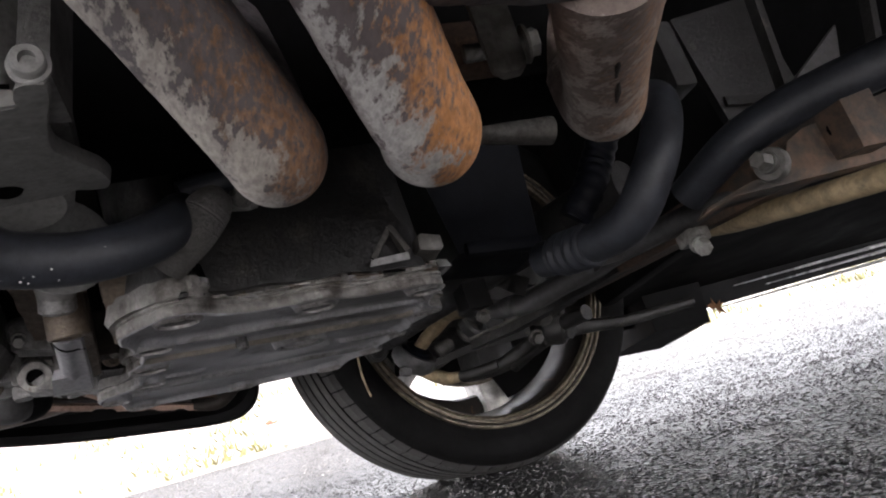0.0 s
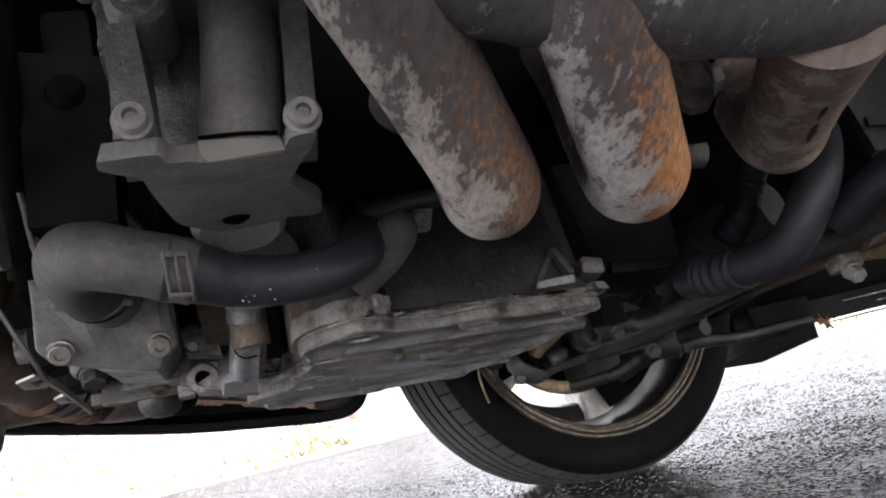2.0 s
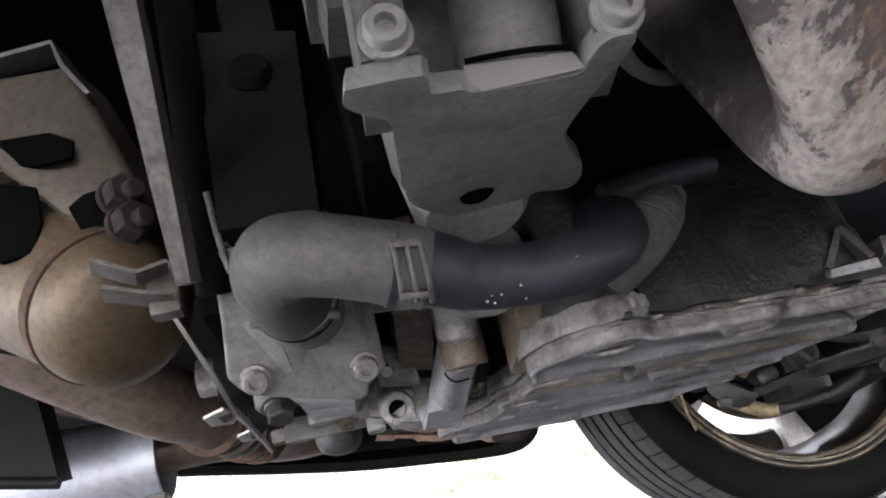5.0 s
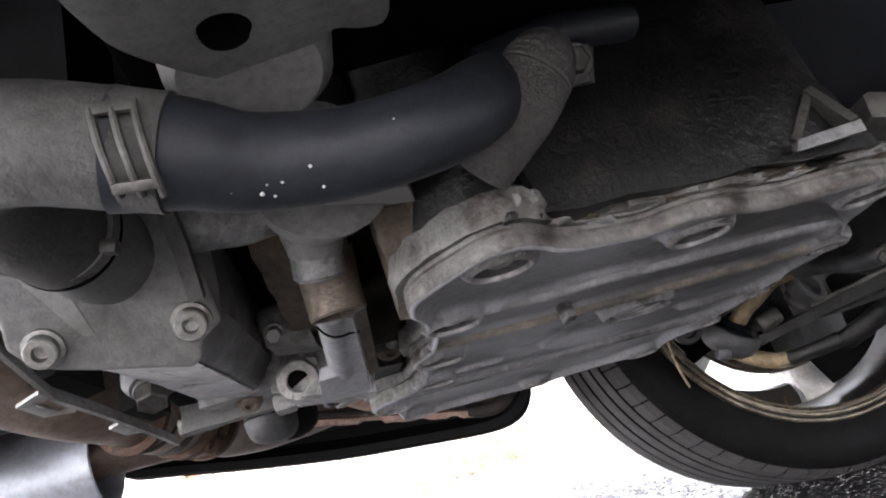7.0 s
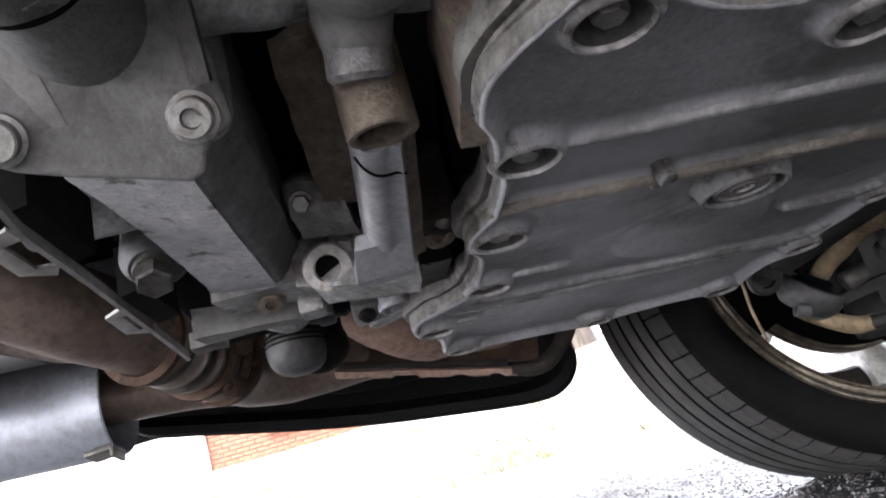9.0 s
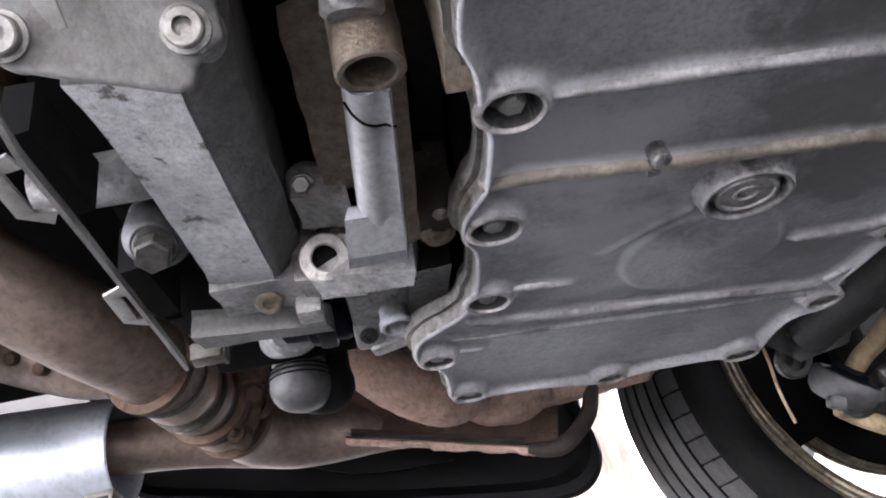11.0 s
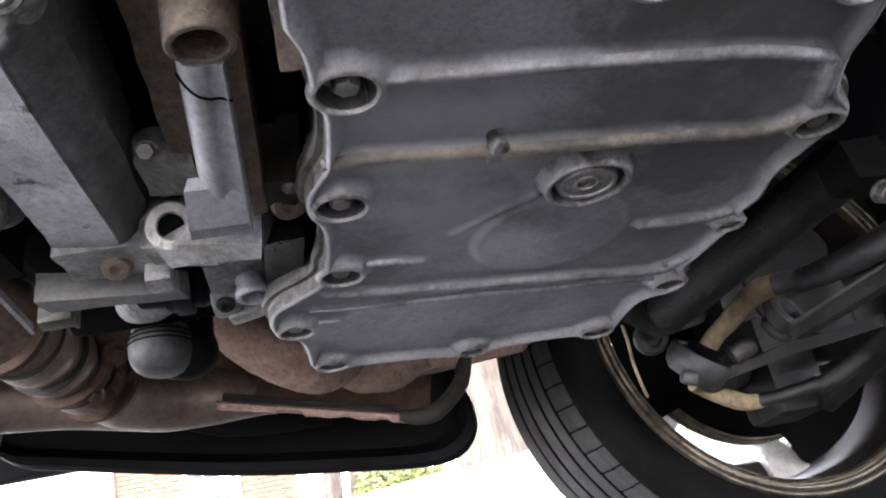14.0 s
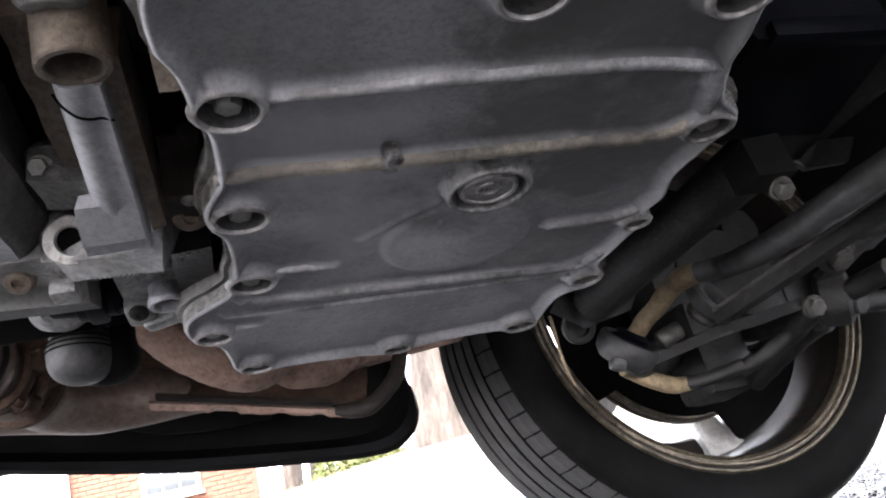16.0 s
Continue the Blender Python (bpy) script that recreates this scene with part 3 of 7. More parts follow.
def bank(x, y):
    """The verge climbs from the road and flattens towards the house."""
    if y < 3.58:
        return -0.05
    f = min(1.0, (y - 3.58) / 6.0)
    return 0.012 + 0.78 * f * (1.6 - 0.6 * f) + 0.11 * f * max(-2.0, min(1.0, x - 1.2)) + 0.02 * noise.noise(Vector((x * 1.3, y * 1.3, 0)))


xs = [-3000, -300, -60] + [-16 + 0.5 * i for i in range(65)] + [60, 300, 3000]
ys = [-3000, -300, -30, 3.4, 3.57, 3.6] + [3.8 + 0.35 * i for i in range(40)] + [30, 80, 400, 3000]
solo("ground", sheet(xs, ys, bank), GRASS, "pale dry grass verge sloping up from the road", "grass", (0, 0, 0), kind="structure", space=I4)


def road_height(x, y):
    return 0.0015 * noise.noise(Vector((x * 9, y * 9, 3)))


rx = [-400, -60, -12, -4] + [-2 + 0.05 * i for i in range(120)] + [6, 14, 60, 400]
ry = [-4.5, -3, -2, -1] + [-0.5 + 0.05 * i for i in range(82)] + [3.6]
road_bm = sheet(rx, ry, road_height)
solo("road", road_bm, ASPHALT, "worn grey asphalt road with coarse exposed stones", "road", (0, 0, 0), kind="structure", space=I4)


rs = random.Random(3)
sv, sf = [], []
for k in range(84000):
    y = 0.45 + 3.12 * rs.random() ** 1.2
    x = rs.uniform(-0.3, 1.1 + 0.8 * y)
    r = rs.uniform(0.002, 0.0052)
    h = r * rs.uniform(0.2, 0.55)
    a0 = rs.uniform(0, 6.28)
    n = len(sv)
    for i in range(5):
        q = a0 + i * 1.2566 + rs.uniform(-0.3, 0.3)
        sv.append((x + r * math.cos(q), y + r * math.sin(q), -0.002))
    for i in range(3):
        q = a0 + i * 2.094
        sv.append((x + 0.55 * r * math.cos(q), y + 0.55 * r * math.sin(q), h * rs.uniform(0.7, 1.0)))
    sf += [(n, n + 1, n + 5), (n + 1, n + 6, n + 5), (n + 1, n + 2, n + 6), (n + 2, n + 3, n + 6), (n + 3, n + 7, n + 6), (n + 3, n + 4, n + 7), (n + 4, n, n + 7), (n, n + 5, n + 7), (n + 5, n + 6, n + 7)]
sm = bpy.data.meshes.new("road_stones")
sm.from_pydata(sv, [], sf)
sm.materials.append(STONES)
tagged(new("road_stones", sm), "coarse grey stones standing out of the asphalt", "gravel", kind="stuff")


def house():
    h = thing("house", "red brick house with a white framed window beyond the verge", "house", (-3.0, 14.5, 0.5), space=I4)
    wall = part("wall", box((-6.68, 16.5, 2.4), (11.8, 4.0, 4.1), 0.01), MORTAR, h, "orange red brick wall")
    part("roof", slab([(-12.9, 14.1, 4.4), (-0.3, 14.1, 4.4), (-0.3, 16.5, 6.1), (-12.9, 16.5, 6.1)], (0, 0.05, 0.12), 0.01), ROOF, h, "dark shingle roof")
    part("gable", slab([(-12.6, 14.6, 4.4), (-0.7, 14.6, 4.4), (-0.7, 18.4, 4.4), (-12.6, 18.4, 4.4)], (0, 0, 0.1), 0.01), WHITE, h, "white eaves board")
    part("corner_board", box((-0.67, 14.47, 2.4), (0.2, 0.1, 4.1), 0.01), WHITE, h, "white corner trim")
    for k in range(30):
        part("board", box((-7.9, 14.47, 0.42 + 0.13 * k), (8.2, 0.045, 0.126), 0.006), WHITE, h, "white weatherboard")
    part("post", box((-3.72, 14.42, 2.4), (0.16, 0.14, 4.1), 0.012), WHITE, h, "white post between boards and brick")
    win = part("window", box((-2.12, 14.47, 1.72), (0.92, 0.07, 0.92), 0.01), WHITE, h, "white framed sash window")
    for dx in (-0.265, 0.0, 0.265):
        for dz in (-0.19, 0.19):
            part("pane", box((-2.12 + dx, 14.432, 1.72 + dz), (0.235, 0.02, 0.34), 0.004), GLASS, win)
    part("sill", box((-2.12, 14.42, 1.24), (1.02, 0.16, 0.06), 0.01), WHITE, win)
    return h, wall


HOUSE, HOUSE_WALL = house()


def tree(x, y, z, r, tall, leaves, label, seed):
    rnd = random.Random(seed)
    t = thing("tree", label, "tree", (x, y, z), group="trees on the verge", space=I4)
    path = [(x, y, z - 0.1), (x + 0.04, y, z + 0.8), (x + 0.1, y + 0.05, z + 2.2), (x + 0.05, y, z + tall)]
    part("trunk", roughen(tube(path, [r * 1.35, r, r * 0.8, r * 0.4], 22, 8), r * 0.12, 6), BARK, t, "rough pale brown bark")
    tips = []
    for i in range(9):
        a, h0 = i * 2.4, z + tall * (0.45 + 0.055 * i)
        l = rnd.uniform(1.2, 2.2)
        e = Vector((x + l * math.cos(a), y + l * math.sin(a), h0 + rnd.uniform(0.7, 1.5)))
        part("limb", tube([(x + 0.05, y, h0), ((x + e.x) / 2, (y + e.y) / 2, h0 + 0.25), e], [r * 0.35, r * 0.22, r * 0.08], 8, 4), BARK, t)
        tips += [e, (e + Vector((x, y, h0))) / 2 + Vector((0, 0, 0.4))]
    vs, fs = [], []
    for k in range(leaves):
        c = rnd.choice(tips) + Vector((rnd.gauss(0, 0.45), rnd.gauss(0, 0.45), rnd.gauss(0, 0.35)))
        u = Vector((rnd.gauss(0, 1), rnd.gauss(0, 1), rnd.gauss(0, 1))).normalized()
        w = u.orthogonal().normalized()
        s = rnd.uniform(0.05, 0.11)
        n = len(vs)
        vs += [c - u * s, c + w * s * 0.5, c + u * s, c - w * s * 0.5]
        fs.append((n, n + 1, n + 2, n + 3))
    bm = bmesh.new()
    me = bpy.data.meshes.new("tmp")
    me.from_pydata([tuple(v) for v in vs], [], fs)
    bm.from_mesh(me)
    bpy.data.meshes.remove(me)
    part("crown", bm, FOLIAGE, t, "thin yellow green leaves", smooth=0)


tree(1.38, 8.0, bank(1.38, 8.0), 0.26, 6.0, 1500, "broad tree trunk with pale rough bark on the grass", 4)
tree(-0.2, 12.5, bank(-0.2, 12.5), 0.12, 5.0, 1200, "slim brown tree beside the house corner", 9)
tree(0.12, 13.2, bank(0.12, 13.2), 0.07, 4.5, 900, "thin brown tree beside the house corner", 12)


# ---- car body that hangs round the engine ----
def car_body():
    c = thing("car_body", "black underside of a jacked-up car with dirty panels", "car", (0.6, 0.6, 0.6))
    part("floor_panel", box((0.9, 0.6, 0.64), (3.6, 1.86, 0.03), 0.004), SHADE_BLACK, c, "floor above the engine bay, coloured black for shade")
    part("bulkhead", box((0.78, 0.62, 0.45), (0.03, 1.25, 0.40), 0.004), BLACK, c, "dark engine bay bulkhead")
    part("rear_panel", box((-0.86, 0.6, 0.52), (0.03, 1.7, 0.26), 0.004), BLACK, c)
    # Hung low to darken the road beneath it.
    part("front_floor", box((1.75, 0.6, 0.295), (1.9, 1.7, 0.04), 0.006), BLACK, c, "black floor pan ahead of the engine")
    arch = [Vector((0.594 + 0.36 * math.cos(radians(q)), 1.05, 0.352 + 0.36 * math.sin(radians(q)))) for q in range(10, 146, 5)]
    part("inner_arch", loft([[p, p + Vector((0, 0.52, 0)), p + Vector((0, 0.52, 0.012)), p + Vector((0, 0, 0.012))] for p in arch]), SHADE_BLACK, c, "black wheel arch liner")
    part("side_panel", box((-0.35, 1.6, 0.62), (1.1, 0.03, 0.42), 0.01), BUMPER, c, "dark rear quarter panel")
    sill = part("sill", hexa([(0.93, 1.42, 0.226), (2.6, 1.42, 0.238), (2.6, 1.6, 0.278), (0.93, 1.6, 0.266), (0.93, 1.42, 0.33), (2.6, 1.42, 0.33), (2.6, 1.6, 0.5), (0.93, 1.6, 0.5)], 0.012), SILL, c, "glossy dark sill")
    for y, z, x0 in ((1.417, 0.262, 1.2), (1.416, 0.247, 1.28), (1.43, 0.227, 1.12)):
        part("sill_ridge", tube([(x0, y, z - 0.004), (x0 + 0.4, y, z - 0.001), (2.1, y, z + 0.004), (2.58, y, z + 0.007)], [0.0012, 0.004, 0.0045, 0.0045], 8, 4), SILL_GLINT, sill, "ridge coloured pale for the sky's glint")
    part("mud_flap", hexa([(0.93, 1.36, 0.2), (1.06, 1.36, 0.19), (1.06, 1.56, 0.19), (0.93, 1.56, 0.2), (0.93, 1.36, 0.33), (1.08, 1.36, 0.33), (1.08, 1.56, 0.33), (0.93, 1.56, 0.33)], 0.006), BLACK, c, "black plastic flap before the wheel")
    # Unseen sill and floor, added to keep light off the upper engine.
    part("unseen_near_sill", box((0.9, -0.28, 0.27), (3.4, 0.16, 0.28), 0.03), SILL, c, "unseen near side sill that blocks light")
    part("unseen_near_floor", box((0.9, -0.04, 0.36), (3.4, 0.32, 0.03), 0.006), BLACK, c, "unseen near floor edge that blocks light")
    return c


car_body()


def bumper():
    b = thing("bumper", "matt black plastic rear bumper with a rounded lower edge", "bumper", (-0.2, 1.42, 0.3))
    lower = [(-0.5, 0.62), (-0.485, 0.5), (-0.455, 0.40), (-0.41, 0.35), (-0.342, 0.33), (-0.148, 0.286), (0.0, 0.262), (0.098, 0.25), (0.14, 0.258), (0.163, 0.285), (0.166, 0.32), (0.158, 0.37), (0.16, 0.55)]
    front = [Vector((x, 1.35, z)) for x, z in lower]
    path = smooth_path([(p.x, p.y, p.z) for p in front], 6)
    rings = [[p, p + Vector((0.004, 0.008, -0.004)), p + Vector((0.006, 0.25, 0.085)), p + Vector((-0.01, 0.25, 0.11)), p + Vector((-0.012, 0.02, 0.03)), p + Vector((-0.006, 0.0, 0.012))] for p in path]
    part("lower_edge", loft(rings), BUMPER, b)
    face = [Vector((p.x, 1.375, p.z + 0.004)) for p in path] + []
    face = face[:len(path)] + [Vector((0.158, 1.375, 0.64)), Vector((-0.5, 1.375, 0.64))]
    part("skin", slab(face, (0, 0.012, 0), 0), BUMPER, b)
    part("inner_panel", slab([(-0.24, 1.3, 0.36), (-0.2055, 1.3, 0.3374), (-0.17, 1.3, 0.322), (-0.1428, 1.3, 0.3123), (-0.105, 1.3, 0.307), (-0.0711, 1.3, 0.3042), (-0.0172, 1.3, 0.304), (-0.0172, 1.3, 0.35), (-0.24, 1.3, 0.4)], (0, 0.008, 0.002), 0.002), BUMPER, b, "dark inner panel")
    return b


bumper()


# ---- wheel ----
WC = Vector((0.590, 1.337, 0.352))
HUB = Vector((0.5682, 1.274, 0.3511))      # where the wheel stands, its size against the drawn one, and its axle
SIZE = 1.005
AXLE = Vector((0, 1, 0)).rotation_difference(Vector((-0.1026, 1, 0.1008))).to_matrix().to_4x4()


def onto_hub(t):
    t.matrix_world = CAR @ Matrix.Translation(HUB) @ AXLE @ Matrix.Scale(SIZE, 4) @ Matrix.Translation(HOME[t.name] - WC)
    return t


def wheel():
    w = thing("wheel", "worn low profile tyre on a dirty brassy alloy wheel on asphalt", "wheel", tuple(WC + Vector((0, 0.1, -0.315))))
    R = 0.317
    y = (0, 1, 0)
    prof = [(0.236, 0.006), (0.249, 0.0), (0.262, -0.008), (0.279, -0.012), (0.297, -0.006), (0.307, 0.008), (0.311, 0.02)]
    for k, (a, b) in enumerate(((0.02, 0.043), (0.05, 0.078), (0.086, 0.118), (0.126, 0.154), (0.161, 0.195))):
        prof += [(R - (0.004 if k in (0, 4) else 0), a), (R - (0.0015 if k in (0, 4) else 0), b), (R - 0.008, b + 0.001), (R - 0.008, b + 0.006)] if k < 4 else [(R - 0.001, a), (R - 0.004, b)]
    prof += [(0.306, 0.212), (0.286, 0.224), (0.262, 0.224), (0.249, 0.21), (0.236, 0.2)]
    tyre = part("tyre", lathe(WC, y, prof, 128), TYRE, w, "worn black tyre")
    band = []
    for a, b in ((0.05, 0.078), (0.086, 0.118), (0.126, 0.154), (0.161, 0.194)):
        band.append(lathe(WC, y, [(R - 0.006, a), (R + 0.0008, a + 0.0006), (R + 0.0008, b - 0.0006), (R - 0.006, b)], 128))
    part("tread", joined(*band), TREAD, tyre, "grooved grey tread ribs")
    n = 66
    me = None
    for i in range(n):
        a = 2 * math.pi * i / n
        if me is None:
            bl = bmesh.new()
            s = math.pi / n * 0.9
            rings = []
            for aa, sk in ((-s, 0), (0, 0), (s, 0)):
                rings.append([Vector((rr * math.sin(aa + k), yy, -rr * math.cos(aa + k))) for rr, yy, k in ((R - 0.010, 0.0085, 0.012), (R - 0.0025, 0.022, 0.006), (R + 0.0004, 0.043, 0), (R - 0.008, 0.043, 0), (R - 0.012, 0.012, 0.01))])
            bl = loft(rings)
            bmesh.ops.recalc_face_normals(bl, faces=bl.faces)
            me = bpy.data.meshes.new("tread_block")
            bl.to_mesh(me)
            bl.free()
            me.materials.append(TREAD)
        ob = new("tread_block", me)
        ob.parent = tyre
        ob.matrix_local = Matrix.Translation(WC - HOME[w.name]) @ Matrix.Rotation(a, 4, "Y")
    rim = part("rim", lathe(WC, y, [(0.249, 0.004), (0.2485, 0.0), (0.243, -0.001), (0.238, 0.004), (0.231, 0.006), (0.227, 0.012), (0.225, 0.03), (0.218, 0.06), (0.212, 0.12), (0.214, 0.17), (0.226, 0.2), (0.236, 0.207), (0.242, 0.2), (0.24, 0.15), (0.236, 0.03), (0.249, 0.004)], 96), RIM, w, "dirty silver wheel barrel")
    part("lip", lathe(WC, y, [(0.2495, 0.004), (0.2495, -0.002), (0.2475, -0.0048), (0.2448, -0.0045), (0.243, 0.001), (0.2412, 0.0018), (0.239, -0.0022), (0.2362, -0.0022), (0.234, 0.003), (0.2322, 0.0032), (0.23, -0.0002), (0.228, 0.001), (0.2265, 0.006), (0.2265, 0.014), (0.232, 0.015), (0.2495, 0.004)], 96), RIM_LIP, rim, "brass coloured inner lip with dark grime")
    hub = part("hub", lathe(WC + Vector((0, 0.1, 0)), y, [(0, 0), (0.075, 0), (0.078, 0.01), (0.078, 0.07), (0.06, 0.09), (0, 0.09)], 40), RIM, w)
    part("face_ring", lathe(WC + Vector((0, 0.16, 0)), y, [(0.176, -0.002), (0.18, -0.012), (0.195, -0.02), (0.214, -0.024), (0.216, 0.0), (0.2, 0.012), (0.178, 0.01), (0.176, -0.002)], 80), RIM, rim)
    for i in range(5):
        a = radians(-79 + 72 * i)
        d = Vector((math.cos(a), 0, math.sin(a)))
        s = Vector((-math.sin(a), 0, math.cos(a)))
        c = WC + Vector((0, 0.165, 0))
        rings = []
        for rr, wd, yy in ((0.05, 0.036, 0), (0.11, 0.038, 0.006), (0.165, 0.045, 0.004), (0.2, 0.056, -0.004), (0.222, 0.075, -0.016)):
            p = c + d * rr + Vector((0, yy, 0))
            rings.append([p + s * wd * k + Vector((0, h, 0)) for k, h in ((-0.5, 0.012), (-0.5, -0.012), (-0.47, -0.034), (-0.38, -0.038), (0.2, -0.038), (0.34, -0.034), (0.75, -0.014), (1.3, 0.008), (1.5, 0.02), (-0.45, 0.024))])
        part("spoke", bevel(loft(rings), 0.004, 2, 35), SPOKE, rim, "dusty silver spoke")
    return onto_hub(w)


wheel()


def brake():
    b = thing("brake_disc", "worn iron brake disc with a dark dust shield", "brake", tuple(WC + Vector((0, 0.08, 0))))
    rim = []
    for k in range(72):
        q = -180 + 5 * k
        r = 0.157 if -145 < q < -80 else 0.187 if q < -145 else 0.203
        rim.append(WC + Vector((r * math.cos(radians(q)), 0.079, r * math.sin(radians(q)))))
    shield = slab(rim, (0, 0.003, 0), 0.0008, 1)
    part("disc", lathe(WC + Vector((0, 0.085, 0)), (0, 1, 0), [(0.05, 0), (0.159, 0), (0.162, 0.003), (0.162, 0.011), (0.154, 0.012), (0.154, 0.017), (0.162, 0.018), (0.162, 0.024), (0.16, 0.026), (0.05, 0.026), (0.05, 0)], 64), DISC, b, "rust edged iron disc")
    part("dust_shield", shield, SHADE_BLACK, b, "black pressed steel shield")
    kn = part("knuckle", joined(box((0.56, 1.33, 0.33), (0.13, 0.09, 0.17), 0.02), cyl((0.594, 1.28, 0.352), (0.594, 1.4, 0.352), 0.06, 0.07), box((0.53, 1.28, 0.25), (0.07, 0.08, 0.12), 0.015)), ARM, b, "dark cast knuckle")
    part("caliper", roughen(joined(box((0.715, 1.425, 0.375), (0.075, 0.12, 0.20), 0.02), box((0.70, 1.38, 0.285), (0.05, 0.05, 0.04), 0.012), cyl((0.7, 1.34, 0.43), (0.7, 1.40, 0.43), 0.028), cyl((0.7, 1.34, 0.36), (0.7, 1.40, 0.36), 0.028)), 0.003, 40), ARM, b, "dark brake caliper")
    return onto_hub(b)


brake()


# ---- engine block, sump pan ----
def F(x, y):
    """Height of the pan's bolt plane."""
    return 0.1632 + 0.112 * (y - 0.55) - 0.05 * x


UPN = Vector((0.05, -0.112, 1)).normalized()
FRONT = [(-0.0105, 0.515), (-0.0105, 0.497), (-0.008, 0.486), (-0.002, 0.474), (0.008, 0.461), (0.017, 0.4515), (0.028, 0.450), (0.037, 0.457), (0.046, 0.468), (0.06, 0.476), (0.08, 0.480), (0.092, 0.476), (0.101, 0.473), (0.115, 0.475), (0.126, 0.482), (0.142, 0.486), (0.166, 0.485), (0.18, 0.487), (0.196, 0.495), (0.2, 0.513)]
FAR_SIDE = [(0.204, 0.535), (0.205, 0.552), (0.213, 0.575), (0.2265, 0.59), (0.229, 0.605), (0.2245, 0.622), (0.219, 0.645), (0.223, 0.670), (0.219, 0.686), (0.2265, 0.698), (0.222, 0.713), (0.218, 0.735), (0.2155, 0.765), (0.226, 0.785), (0.221, 0.801), (0.203, 0.812), (0.2, 0.85), (0.199, 0.868), (0.19, 0.884), (0.17, 0.874), (0.14, 0.8755), (0.108, 0.883), (0.098, 0.893), (0.084, 0.888), (0.05, 0.881), (0.01, 0.882), (-0.006, 0.887), (-0.017, 0.886), (-0.023, 0.868), (-0.0235, 0.845), (-0.027, 0.814), (-0.0415, 0.789), (-0.0375, 0.757), (-0.012, 0.728), (-0.0085, 0.71), (-0.005, 0.695), (-0.0048, 0.66), (-0.0105, 0.643), (-0.0102, 0.624), (-0.004, 0.608), (-0.001, 0.598), (0.0, 0.567), (-0.0035, 0.553), (-0.0045, 0.538), (-0.0062, 0.526)]
OUTLINE = FRONT + FAR_SIDE
BOLTS = [(0.0089, 0.55, 0.0112), (0.0046, 0.636, 0.0112), (0.0025, 0.7143, 0.0108), (-0.0273, 0.7935, 0.0098), (-0.0081, 0.872, 0.0098), (0.0935, 0.8786, 0.009), (0.186, 0.8696, 0.0105), (0.213, 0.7855, 0.0092), (0.218, 0.7006, 0.0062), (0.2169, 0.601, 0.0098), (0.024, 0.472, 0.0112), (0.110, 0.5, 0.0112), (0.188, 0.509, 0.0105)]
# cast ribs of the pan floor: points, half width, how far they stand up
RIBS = [([(0.022, 0.5475), (0.054, 0.5468), (0.0873, 0.5462), (0.1283, 0.5467), (0.162, 0.5475), (0.186, 0.5517), (0.202, 0.556)], 0.0024, 0.95),
        ([(-0.002, 0.603), (0.0144, 0.599), (0.05, 0.601), (0.0892, 0.6032), (0.137, 0.6035), (0.186, 0.606), (0.2, 0.604), (0.209, 0.594)], 0.0032, 1.0),
        ([(0.006, 0.709), (0.027, 0.709), (0.047, 0.7124)], 0.0018, 0.6),
        ([(-0.006, 0.7475), (0.0167, 0.748), (0.067, 0.754), (0.119, 0.757), (0.193, 0.7655), (0.207, 0.757), (0.217, 0.738)], 0.0024, 0.8),
        ([(-0.018, 0.768), (0.017, 0.7715), (0.123, 0.7755), (0.19, 0.778), (0.208, 0.785)], 0.0012, 0.5),
        ([(0.166, 0.6965), (0.185, 0.6957), (0.201, 0.695), (0.216, 0.689)], 0.0032, 0.8),
        ([(-0.022, 0.789), (-0.008, 0.79), (0.003, 0.7905)], 0.0014, 0.5),
        ([(0.2015, 0.556), (0.206, 0.57), (0.2105, 0.589)], 0.0032, 1.0)]


def inset(outline, d):
    c = Vector((sum(p[0] for p in outline) / len(outline), sum(p[1] for p in outline) / len(outline)))
    n = len(outline)
    out = []
    for i in range(n):
        a, b = Vector(outline[i - 1]), Vector(outline[(i + 1) % n])
        t = (b - a).normalized()
        out.append((outline[i][0] - t.y * d, outline[i][1] + t.x * d))
    return out


def ease(v, lo, hi):
    f = np.clip((v - lo) / (hi - lo), 0, 1)
    return f * f * (3 - 2 * f)


def fillet(d, flat, run):
    """1 on top, falling off in a hollow curve."""
    return (1 - np.clip((d - flat) / run, 0, 1)) ** 2.3


def off_line(px, py, pts):
    """Distance of many places from a line of points."""
    best = np.full(px.shape, 9.0)
    for (ax, ay), (bx, by) in zip(pts, pts[1:]):
        dx, dy = bx - ax, by - ay
        k = np.clip(((px - ax) * dx + (py - ay) * dy) / (dx * dx + dy * dy + 1e-12), 0, 1)
        best = np.minimum(best, np.hypot(px - ax - k * dx, py - ay - k * dy))
    return best


